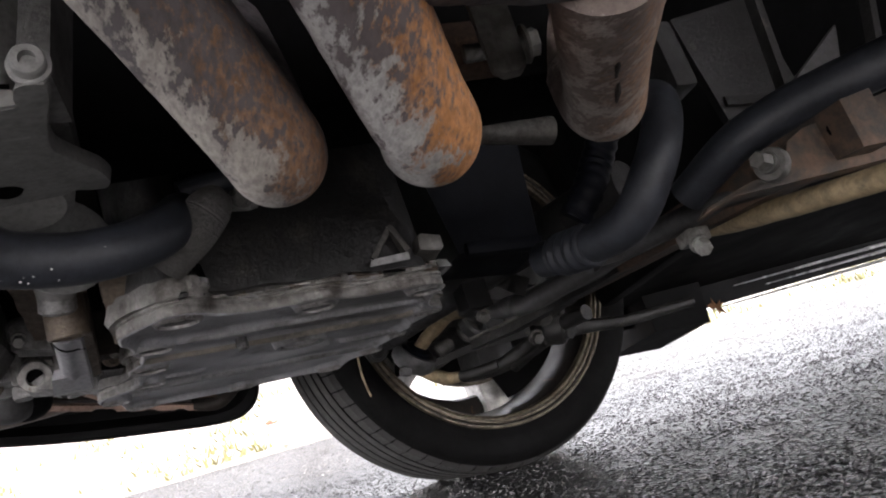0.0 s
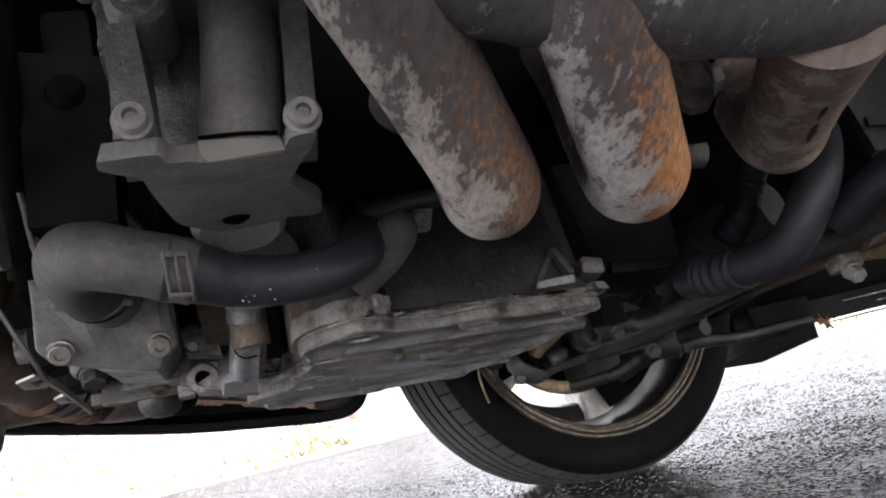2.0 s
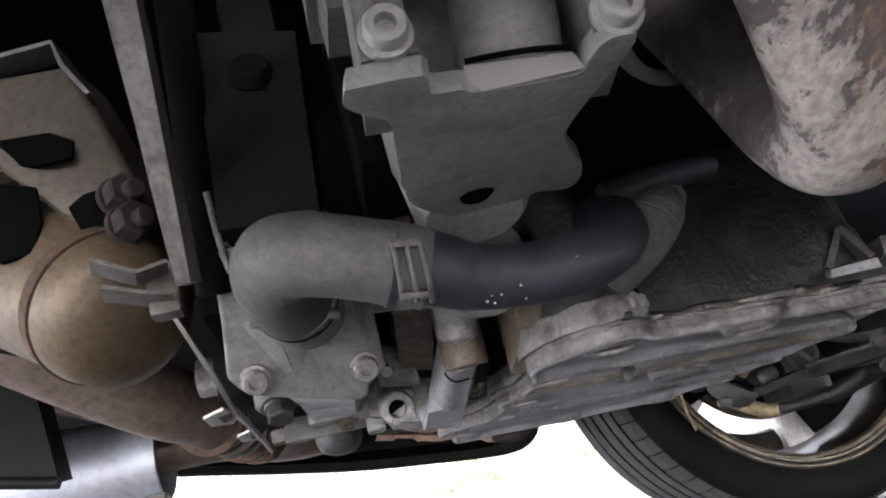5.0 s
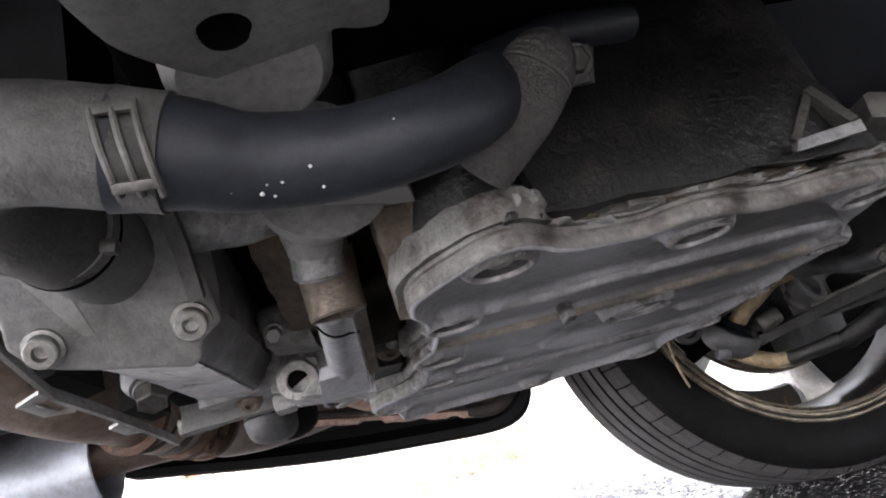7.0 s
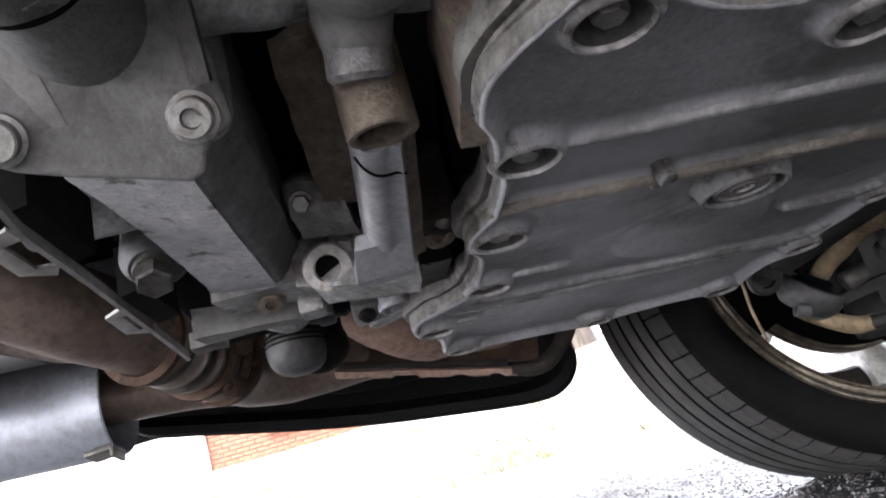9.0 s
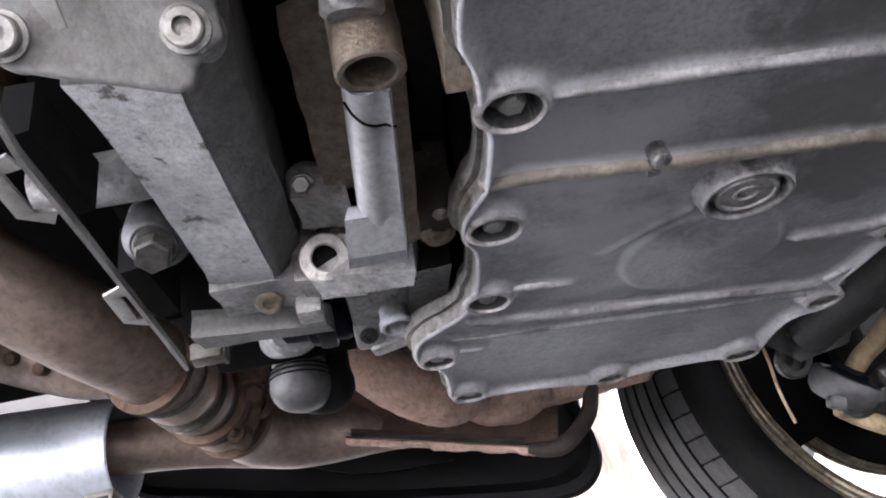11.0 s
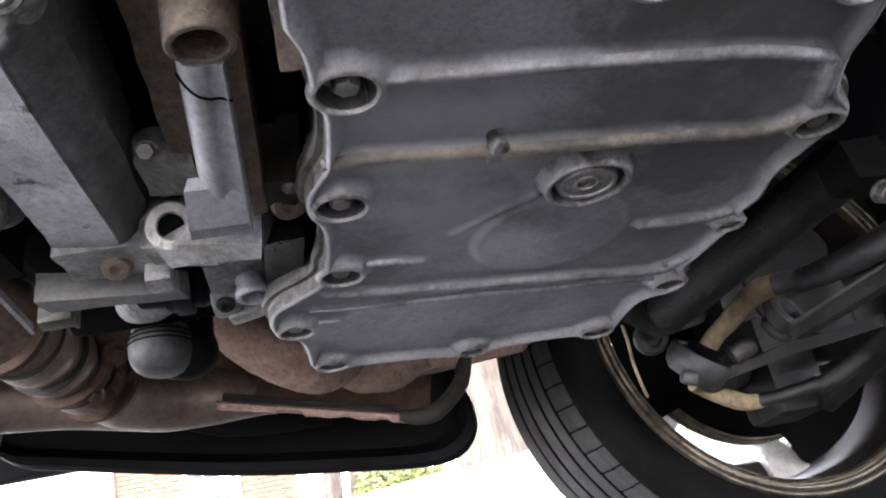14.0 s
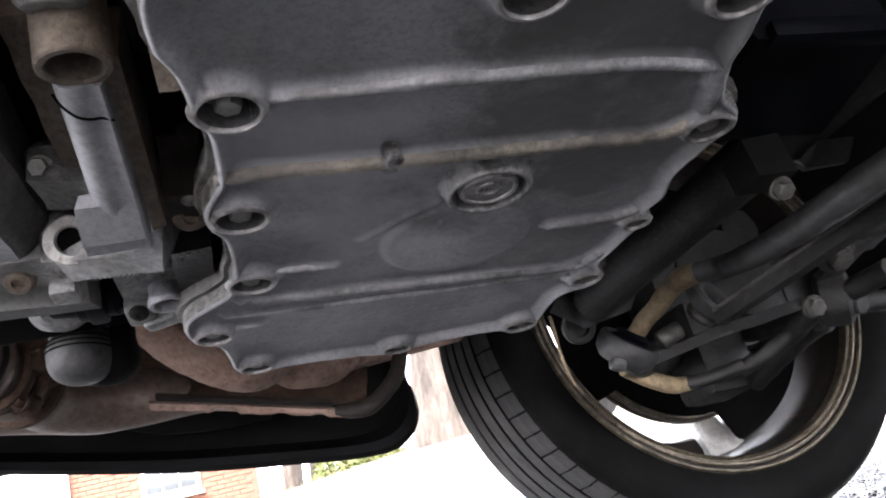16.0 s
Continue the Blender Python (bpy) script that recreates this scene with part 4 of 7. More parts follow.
def pan_casting():
    """The pan's underside: pockets with rounded corners between a raised rim, ribs and deep bolt cups."""
    path = [(p.x, p.y) for p in smooth_path([(x, y, 0) for x, y in OUTLINE + OUTLINE[:1]], 4)]
    poly = np.array(path)
    cx, cy, turns, steps = 0.1, 0.672, 1200, 150
    ang = 2 * math.pi * np.arange(turns) / turns
    ca, sa = np.cos(ang), np.sin(ang)
    reach = np.zeros(turns)
    for (ax, ay), (bx, by) in zip(poly, poly[1:]):
        dx, dy = bx - ax, by - ay
        den = ca * dy - sa * dx
        den = np.where(np.abs(den) < 1e-9, 1e-9, den)
        r = ((ax - cx) * dy - (ay - cy) * dx) / den
        k = ((ax - cx) * sa - (ay - cy) * ca) / den
        reach = np.where((k >= 0) & (k <= 1) & (r > reach), r, reach)
    s = 1 - (1 - np.arange(1, steps + 1) / steps) ** 1.25
    x = cx + np.outer(s, reach * ca)
    y = cy + np.outer(s, reach * sa)
    edge = off_line(x, y, path)
    high = fillet(edge, 0.0026, 0.0075)
    for pts, half, tall in RIBS:
        d = off_line(x, y, pts)
        high = np.maximum(high, tall * 0.8 * fillet(d, half * 0.55, 0.0055))
    for bx, by, r in BOLTS:
        d = np.hypot(x - bx, y - by)
        high = np.maximum(high, fillet(d, r + 0.0024, 0.0065))
    up = -0.0013 + 0.0063 * high
    dish = np.hypot((x - 0.115), (y - 0.699) * 0.93)
    up += 0.0026 * (1 - ease(dish, 0.0385, 0.0445)) * (1 - ease(y, 0.745, 0.752))
    up += 0.0018 * np.exp(-(off_line(x, y, [(0.0623, 0.6855), (0.08, 0.6665), (0.099, 0.652)]) / 0.003) ** 2)
    # broad unevenness of the casting
    up += 0.0005 * np.sin(x * 47 + 2 * np.sin(y * 31)) * np.sin(y * 53 + 1.3) + 0.00016 * np.sin(x * 310 + 3 * np.sin(y * 170)) * np.sin(y * 260 + 2 * np.sin(x * 190))
    for bx, by, r in BOLTS:
        d = np.hypot(x - bx, y - by)
        up = np.where(d < r - 0.0001, -0.0105, up)
    nick = np.clip(np.sin(x * 520 + 2 * np.sin(y * 410)) * np.sin(y * 610 + 3 * np.sin(x * 270)) - 0.35, 0, 1)
    up -= (0.0016 + 0.0022 * nick) * (1 - np.clip(edge / 0.0022, 0, 1)) ** 2
    base = 0.1632 + 0.112 * (y - 0.55) - 0.05 * x
    vs = [(cx, cy, 0.1632 + 0.112 * (cy - 0.55) - 0.05 * cx + 0.0005)]
    vs += list(zip((x - UPN.x * up).ravel(), (y - UPN.y * up).ravel(), (base - UPN.z * up).ravel()))
    ex, ey, eb = x[-1], y[-1], base[-1]
    for lift, k in ((0.0008, 1.0), (0.0014, 0.9945), (0.0022, 0.9945), (0.0028, 1.001), (0.0046, 1.0), (0.0055, 0.96)):
        xx, yy = cx + (ex - cx) * k, cy + (ey - cy) * k
        vs += list(zip(xx + UPN.x * lift, yy + UPN.y * lift, 0.1632 + 0.112 * (yy - 0.55) - 0.05 * xx + UPN.z * lift))
    fs = [(0, 1 + i, 1 + (i + 1) % turns) for i in range(turns)]
    for k in range(steps + 5):
        o = 1 + k * turns
        fs += [(o + i, o + turns + i, o + turns + (i + 1) % turns, o + (i + 1) % turns) for i in range(turns)]
    me = bpy.data.meshes.new("tmp")
    me.from_pydata([tuple(float(c) for c in v) for v in vs], [], fs)
    bm = bmesh.new()
    bm.from_mesh(me)
    bpy.data.meshes.remove(me)
    return bm


def oil_pan():
    p = thing("oil_pan", "grey cast aluminium oil pan with ribs, bolts and a drain plug", "oil pan", (0.1, 0.66, 0.2))
    plate = part("floor_plate", pan_casting(), PAN, p, "grey pan floor with stains and shading in its colour", smooth=60)
    plate.data.materials.append(FLANGE)
    for f in plate.data.polygons:
        if f.index >= 1200 * 148:
            f.material_index = 1
    fine = smooth_path([(x, y, F(x, y)) for x, y in OUTLINE + OUTLINE[:1]], 3)
    lower = []
    for i, q in enumerate(fine):
        t = (fine[(i + 1) % (len(fine) - 1)] - fine[(i - 1) % (len(fine) - 1)]).normalized()
        s = t.cross(UPN).normalized()
        top = 0.0165 if q.x < 0.045 else 0.0165 - 0.0075 * min(1, (q.x - 0.045) / 0.02) if q.y < 0.52 else 0.013
        lower.append([q - s * 0.01 + UPN * 0.005, q + s * 0.0028 + UPN * 0.005, q + s * 0.0034 + UPN * 0.0075, q + s * 0.0022 + UPN * top, q - s * 0.01 + UPN * (top + 0.001)])
    part("block_flange", roughen(loft(lower, cap=False), 0.002, 70, 2), FLANGE, p, "mating flange of the engine block")
    for x, y, r in BOLTS:
        q = Vector((x, y, F(x, y)))
        part("cup_rim", roughen(lathe(q, -UPN, [(r + 0.0034, 0.0036), (r + 0.0022, 0.0052), (r + 0.0011, 0.0058), (r + 0.0004, 0.0058), (r - 0.0001, 0.0052), (r - 0.0003, 0.004)], 48), 0.0002, 160), PAN_EDGE, p, "worn bright rim", 50)
        part("bolt_cup", roughen(lathe(q, -UPN, [(r - 0.0002, 0.0046), (r - 0.0008, -0.0065), (r - 0.002, -0.008), (0, -0.0082)], 48), 0.0002, 160), CUP, p, "recessed cup, coloured dark for its shade", 50)
        part("bolt", hex_bolt(Vector((x, y, F(x, y))) + UPN * 0.0082, -UPN, 0.0054, 0.0115, 1.25), STEEL, p, "small steel hex bolt")
    for k, (pts, half, tall) in enumerate(RIBS):
        line = smooth_path([(x, y, F(x, y)) for x, y in pts], 8)
        n = len(line) - 1
        rings = []
        for i, q in enumerate(line):
            t = (line[min(i + 1, n)] - line[max(i - 1, 0)]).normalized()
            sv = UPN.cross(t).normalized()
            f = min(1, 0.25 + i / 8, 0.25 + (n - i) / 8)
            wv = half * (0.5 + 0.5 * f) * (1 + 0.12 * noise.noise(q * 70))
            hv = (0.0052 * tall + 0.0002) * (0.7 + 0.3 * f) + 0.00025 * noise.noise(q * 110)
            rings.append([q + sv * a * wv - UPN * (hv - c * 0.0034) for a, c in ((-1.5, 1), (-1.0, 0.42), (-0.65, 0.1), (-0.15, 0), (0.35, 0.06), (0.75, 0.3), (1.1, 0.75), (1.3, 1))])
        part("rib", loft(rings), RIB if k == 1 else RIB_GREY, p, "worn rib", smooth=60)
    part("rib_stud", roughen(joined(cyl(Vector((0.0701, 0.594, F(0.07, 0.594) + 0.002)), Vector((0.0701, 0.593, F(0.07, 0.594) - 0.009)), 0.0042), box((0.0701, 0.602, F(0.07, 0.602)), (0.007, 0.012, 0.011), 0.002)), 0.0006, 160), PAN_BOSS, p)
    q = Vector((0.1192, 0.6355, F(0.1192, 0.6355)))
    part("drain_collar", lathe(q + UPN * 0.002, -UPN, [(0.0245, 0), (0.0226, 0.0022), (0.0216, 0.005), (0.0206, 0.0082), (0.0198, 0.0088), (0.0188, 0.0085), (0.018, 0.0075), (0.0174, 0.001), (0, 0.001)], 64), PAN_BOSS, p, "round collar of the drain plug", 60)
    plug = part("drain_plug", lathe(q + UPN * 0.002, -UPN, [(0.0146, 0), (0.0146, 0.0062), (0.0138, 0.0074), (0.0125, 0.0072), (0.0118, 0.0062), (0.0065, 0.006), (0.006, 0.0067), (0.0048, 0.0067), (0.0043, 0.0035), (0, 0.0034)], 56), PAN_EDGE, p, "dark round drain plug")
    part("plug_socket", joined(torx_bolt(q - UPN * 0.001, -UPN, 0.003, 0.003)), STEEL, plug)
    return p


oil_pan()


def knobbly(pts):
    """A rough cast block: finely divided and pushed about."""
    bm = hexa(pts, 0.008, 2)
    bmesh.ops.subdivide_edges(bm, edges=[e for e in bm.edges if e.calc_length() > 0.02], cuts=7, use_grid_fill=True)
    return roughen(bm, 0.005, 45, 2)


def engine_block():
    e = thing("engine_block", "oily dark cast engine and gearbox casing", "engine", (0.1, 0.68, 0.3))
    up = [(x, y, F(x, y) + 0.009) for x, y in inset(OUTLINE, 0.006)]
    part("crankcase", slab(up, (0.0, 0.02, 0.30), 0.003), DARK, e, "black oily crankcase")
    part("side_cover", knobbly([(0.04, 0.456, 0.157), (0.18, 0.476, 0.153), (0.176, 0.55, 0.18), (0.02, 0.55, 0.18), (0.045, 0.47, 0.27), (0.162, 0.49, 0.265), (0.162, 0.6, 0.29), (0.045, 0.6, 0.29)]), DARK, e, "black bell shaped side cover")
    part("web", roughen(joined(strip([(0.1464, 0.472, 0.161), (0.164, 0.475, 0.1812)], 0.006, 0.003, (1, 0, 0), 0.0008), strip([(0.164, 0.475, 0.1812), (0.1689, 0.468, 0.1597)], 0.008, 0.004, (1, 0, 0.4), 0.001)), 0.0018, 160), CLIP, e, "bare triangular web")
    part("web_plate", roughen(hexa([(0.1408, 0.462, 0.1543), (0.1653, 0.458, 0.1527), (0.1761, 0.488, 0.1627), (0.1499, 0.492, 0.1643), (0.1427, 0.462, 0.1582), (0.1657, 0.458, 0.1573), (0.1765, 0.488, 0.1676), (0.1519, 0.492, 0.1684)], 0.0015), 0.0014, 120), PAN_BOSS, e, "bare scraped metal plate")
    part("front_lug", roughen(box((0.185, 0.477, 0.164), (0.017, 0.02, 0.012), 0.003, (0, 10, 5)), 0.0022, 90), CLIP, e)
    rnd = random.Random(8)
    for k in range(22):
        x = 0.042 + 0.0075 * k + rnd.uniform(-0.004, 0.004)
        y = 0.472 + 0.12 * max(0, x - 0.06) + rnd.uniform(-0.002, 0.002)
        z, wx, hz = F(x, y) + 0.006, rnd.uniform(0.004, 0.009), rnd.uniform(0.004, 0.012)
        part("casting_lug", cast([(x - wx, y - 0.003, z), (x + wx, y - 0.002, z - 0.001), (x + wx, y + 0.02, z), (x - wx, y + 0.02, z), (x - wx * 0.7, y + 0.001, z + hz), (x + wx * 0.8, y + 0.002, z + hz * 0.8), (x + wx, y + 0.022, z + hz), (x - wx, y + 0.022, z + hz)], 0.0025, 0.0012), rnd.choice((FLANGE, DARK, PAN_BOSS, BROWN_CAST)), e)
    for k in range(26):
        x = 0.03 + 0.0066 * k + rnd.uniform(-0.003, 0.003)
        level = (0.0062, 0.0105, 0.0145)[k % 3] + rnd.uniform(-0.0008, 0.0008)
        run, deep = rnd.uniform(0.007, 0.017), rnd.uniform(-0.0035, 0.001)
        line = []
        for i in range(5):
            xx = x + run * (i / 4 - 0.5)
            near = min(FRONT, key=lambda q: abs(q[0] - xx))
            line.append((xx, near[1] + deep + rnd.uniform(-0.0006, 0.0006), F(xx, near[1]) + level + rnd.uniform(-0.0005, 0.0005)))
        part("flange_layer", roughen(tube(line, [rnd.uniform(0.001, 0.0026) for i in range(5)], 8, 3), 0.0008, 120), rnd.choice((FLANGE, FLANGE, PAN_BOSS, DARK)), e)
    part("sensor_bracket", cast([(0.0628, 0.455, 0.2038), (0.0773, 0.455, 0.2026), (0.0879, 0.475, 0.2131), (0.0722, 0.475, 0.2144), (0.0727, 0.455, 0.2293), (0.0857, 0.455, 0.2275), (0.0969, 0.475, 0.2401), (0.0828, 0.475, 0.242)], 0.003, 0.0008), HOUSING, e, "small grey bracket")
    part("sensor_bolt", hex_bolt((0.0744, 0.4535, 0.2116), (-0.2, -0.9, -0.4), 0.0055, 0.007, 1.3), CLIP, e, "dirty bolt")
    part("vent_tube", tube([(0.0392, 0.45, 0.2185), (0.0559, 0.45, 0.2218), (0.0757, 0.452, 0.225), (0.1054, 0.465, 0.2304)], 0.0075, 18, 8), RUBBER, e, "blue grey vent tube")
    # Head and inner walls coloured near black for the bay's deep shade.
    part("head", box((0.06, 0.62, 0.46), (0.5, 0.42, 0.14), 0.01), SHADE_BLACK, e, "cylinder head, coloured black for deep shade")
    part("port_face", box((0.12, 0.42, 0.33), (0.4, 0.06, 0.2), 0.006), SHADE_BLACK, e)
    part("gear_wall", hexa([(-0.08, 0.6, 0.24), (-0.02, 0.6, 0.22), (-0.02, 0.86, 0.25), (-0.08, 0.86, 0.25), (-0.08, 0.6, 0.4), (-0.02, 0.6, 0.4), (-0.02, 0.86, 0.4), (-0.08, 0.86, 0.4)], 0.004), SHADE_BLACK, e)
    part("left_block", box((-0.12, 0.70, 0.34), (0.12, 0.32, 0.2), 0.008), SHADE_BLACK, e)
    return e


engine_block()


# ---- exhaust header ----
def header():
    h = thing("exhaust_header", "corroded steel exhaust header pipes with white scale and orange rust", "exhaust", (0.1, 0.3, 0.2))
    part("collector", roughen(tube([(-0.09, 0.2, 0.268), (-0.06, 0.2, 0.257), (-0.03, 0.2, 0.245), (0.0, 0.2, 0.233), (0.04, 0.2, 0.217), (0.09, 0.2, 0.201), (0.14, 0.202, 0.193), (0.19, 0.206, 0.19), (0.235, 0.21, 0.192)], [0.03, 0.032, 0.035, 0.037, 0.038, 0.038, 0.037, 0.034, 0.028], 40, 10), 0.0010, 70), COLLECTOR, h, "grey collector with white corrosion")
    part("pipe", roughen(tube([(-0.008, 0.184, 0.214), (0.006, 0.201, 0.2), (0.0274, 0.235, 0.1852), (0.05, 0.271, 0.1685), (0.065, 0.298, 0.1605), (0.0715, 0.320, 0.1655), (0.0755, 0.338, 0.183), (0.0775, 0.352, 0.208), (0.078, 0.366, 0.24), (0.078, 0.385, 0.28)], [0.021, 0.022, 0.0213, 0.0212, 0.0218, 0.0222, 0.0218, 0.0215, 0.0215, 0.0215], 56, 12), 0.0002, 90), HEADER, h, "dark pipe with pale flaking scale")
    part("pipe", roughen(tube([(0.07, 0.184, 0.193), (0.083, 0.204, 0.18), (0.1002, 0.235, 0.1671), (0.1185, 0.267, 0.1545), (0.131, 0.2885, 0.1515), (0.1378, 0.308, 0.1575), (0.145, 0.325, 0.176), (0.15, 0.338, 0.2), (0.156, 0.352, 0.235), (0.16, 0.37, 0.275)], [0.021, 0.0224, 0.0218, 0.0217, 0.0222, 0.0224, 0.022, 0.0215, 0.0215, 0.0215], 56, 12), 0.0002, 90), HEADER_RUST, h, "pipe with bright orange rust")
    part("pipe", roughen(tube([(0.188, 0.21, 0.173), (0.2082, 0.245, 0.1755), (0.232, 0.287, 0.1805), (0.254, 0.325, 0.184), (0.2695, 0.354, 0.1865), (0.28, 0.375, 0.205), (0.292, 0.395, 0.24), (0.3, 0.41, 0.28)], [0.0265, 0.0238, 0.0226, 0.0226, 0.0232, 0.0225, 0.0215, 0.021], 56, 12), 0.0002, 90), HEADER_DULL, h, "dull brown pipe with dark cracks")
    for at, d in (((0.214, 0.262, 0.1545), 1), ((0.232, 0.292, 0.1575), 0)):
        part("crack", tube([(at[0] - 0.006, at[1] - 0.012, at[2] + 0.0004), (at[0], at[1], at[2]), (at[0] + 0.007, at[1] + 0.013, at[2] + 0.0012)], [0.0006, 0.0016, 0.0006], 8, 5), DARK_BROWN, h, "dark crack along the pipe")
    part("stub", tube([(0.061, 0.402, 0.288), (0.05, 0.4, 0.262), (0.056, 0.4, 0.246), (0.072, 0.4, 0.243), (0.09, 0.4, 0.26)], 0.011, 18), COLLECTOR, h)
    part("port_flange", box((0.12, 0.398, 0.28), (0.34, 0.014, 0.07), 0.004), RUST, h, "rusty port flange")
    return h


header()


# ---- water housing, hose ----
def water_housing():
    b = thing("water_housing", "grey cast aluminium water pump housing with two bolts", "pump", (-0.05, 0.29, 0.2))
    edge = [(-0.0885, 0.258), (-0.0892, 0.266), (-0.086, 0.272), (-0.0813, 0.2775), (-0.0765, 0.2835), (-0.0747, 0.302), (-0.0728, 0.32), (-0.0707, 0.3377), (-0.0672, 0.3596), (-0.0605, 0.373), (-0.0543, 0.382), (-0.0475, 0.390), (-0.0405, 0.3955), (-0.0335, 0.3975), (-0.0267, 0.3955), (-0.0195, 0.387), (-0.0128, 0.3805), (-0.006, 0.3835), (0.001, 0.384), (0.003, 0.374), (-0.001, 0.356), (-0.0071, 0.3437), (-0.013, 0.331), (-0.0165, 0.32), (-0.0163, 0.306), (-0.014, 0.2854), (-0.0118, 0.272), (-0.0122, 0.258), (-0.0205, 0.258), (-0.0228, 0.268), (-0.024, 0.275), (-0.0442, 0.275), (-0.054, 0.2735), (-0.0575, 0.2705), (-0.066, 0.269), (-0.069, 0.258)]
    hole = [(-0.0405 + 0.0072 * math.cos(q), 0.3673 + 0.0078 * math.sin(q)) for q in (2 * math.pi * k / 28 for k in range(28))]
    rough_edge = [(p.x, p.y) for p in smooth_path([(x, y, 0) for x, y in edge + edge[:1]], 3)][:-1]
    low = bmesh.new()
    es = []
    for lp in (rough_edge, hole):
        vs = [low.verts.new((x, y, 0.176 + 0.18 * (y - 0.272))) for x, y in lp]
        es += [low.edges.new((vs[k], vs[(k + 1) % len(vs)])) for k in range(len(vs))]
    bmesh.ops.triangle_fill(low, use_beauty=True, use_dissolve=False, edges=es)
    got = bmesh.ops.extrude_face_region(low, geom=low.faces[:])
    bmesh.ops.translate(low, verts=[g for g in got["geom"] if isinstance(g, bmesh.types.BMVert)], vec=(0.002, 0.004, 0.0095))
    bevel(low, 0.0022, 2, 50)
    part("body", low, HOUSING, b, "dusty grey casting with a round hole")
    # Black disc that stands for the shade inside the hole.
    part("hole_shade", cyl((-0.0405, 0.3675, 0.1952), (-0.0405, 0.3685, 0.199), 0.0085), SHADE_BLACK, b)
    part("collar", roughen(cyl((-0.0385, 0.392, 0.1965), (-0.0365, 0.398, 0.235), 0.0245, 0.029, 36, 0.004), 0.0004, 60), HOUSING, b, "round collar behind the hole")
    # Core, ears and upper webs carry their shade in the darker colour.
    part("core", roughen(box((-0.038, 0.348, 0.2355), (0.062, 0.066, 0.06), 0.008), 0.0008, 50), SHADED_CAST, b, "core of the casting, coloured dark for shade")
    part("barrel", roughen(tube([(-0.0385, 0.2885, 0.185), (-0.0345, 0.2895, 0.205), (-0.0305, 0.2905, 0.228), (-0.0275, 0.291, 0.254), (-0.021, 0.293, 0.345)], [0.0158, 0.0164, 0.0165, 0.0163, 0.0163], 36, 6), 0.0004, 60), HOUSING, b, "upright round barrel")
    part("pad", roughen(hexa([(-0.0545, 0.2745, 0.1765), (-0.0222, 0.2725, 0.1765), (-0.0222, 0.305, 0.182), (-0.0545, 0.305, 0.182), (-0.0535, 0.2765, 0.1875), (-0.0232, 0.2745, 0.184), (-0.0235, 0.305, 0.19), (-0.053, 0.305, 0.19)], 0.0016), 0.0003, 90), HOUSING, b, "square pad under the barrel")
    part("seam", tube([(-0.0530, 0.2755, 0.188), (-0.044, 0.2735, 0.1867), (-0.034, 0.2725, 0.1855), (-0.0236, 0.273, 0.1845)], 0.0009, 8, 4), SHADE_BLACK, b, "dark joint over the pad")
    part("ear", roughen(hexa([(-0.0825, 0.262, 0.184), (-0.0672, 0.2605, 0.183), (-0.0672, 0.300, 0.186), (-0.0825, 0.300, 0.186), (-0.0795, 0.2645, 0.236), (-0.0688, 0.2635, 0.235), (-0.066, 0.300, 0.238), (-0.0785, 0.300, 0.24)], 0.003, 3), 0.0006, 70), SHADED_CAST, b, "upright ear with a bolt")
    part("ear", roughen(hexa([(-0.0205, 0.262, 0.18), (-0.0095, 0.2605, 0.18), (-0.0065, 0.30, 0.184), (-0.0165, 0.30, 0.184), (-0.0105, 0.274, 0.25), (0.0005, 0.272, 0.25), (0.004, 0.31, 0.255), (-0.0085, 0.31, 0.255)], 0.003, 3), 0.0006, 70), SHADED_CAST, b, "upright ear with a bolt")
    part("upper_boss", roughen(cyl((-0.0672, 0.2625, 0.2475), (-0.0655, 0.305, 0.254), 0.0125, 0.0135, 24, 0.003), 0.0008, 60), SHADED_CAST, b, "dark boss of the upper bolt")
    part("bridge", roughen(hexa([(-0.084, 0.30, 0.236), (-0.06, 0.30, 0.234), (-0.058, 0.345, 0.25), (-0.084, 0.345, 0.252), (-0.086, 0.29, 0.34), (-0.056, 0.29, 0.338), (-0.056, 0.345, 0.35), (-0.086, 0.345, 0.35)], 0.005, 3), 0.0012, 50), SHADED_CAST, b, "dark web behind the ear")
    plate = part("plate", roughen(hexa([(-0.0885, 0.33, 0.268), (-0.0625, 0.33, 0.264), (-0.062, 0.36, 0.268), (-0.089, 0.36, 0.272), (-0.0855, 0.33, 0.335), (-0.06, 0.33, 0.33), (-0.06, 0.36, 0.335), (-0.0855, 0.36, 0.34)], 0.004, 3), 0.0015, 60), SHADED_CAST, b, "dark ribbed casting above the ear")
    for z in (0.272, 0.292):
        part("rib", roughen(box((-0.0755, 0.329, z), (0.026, 0.006, 0.0045), 0.0015, (0, 9, 0)), 0.0006, 80), SHADED_CAST, plate)
    part("plate_nub", roughen(cyl((-0.09, 0.332, 0.305), (-0.0905, 0.322, 0.303), 0.0055, 0.005, 16, 0.0015), 0.0006, 90), SHADED_CAST, plate)
    for p in ((-0.0749, 0.2595, 0.1885), (-0.0152, 0.2585, 0.1815), (-0.0672, 0.2585, 0.2475)):
        part("bolt", torx_bolt(p, (0, -1, -0.15), 0.0058, 0.007), HOUSING, b, "dusty steel bolt")
    return b


water_housing()


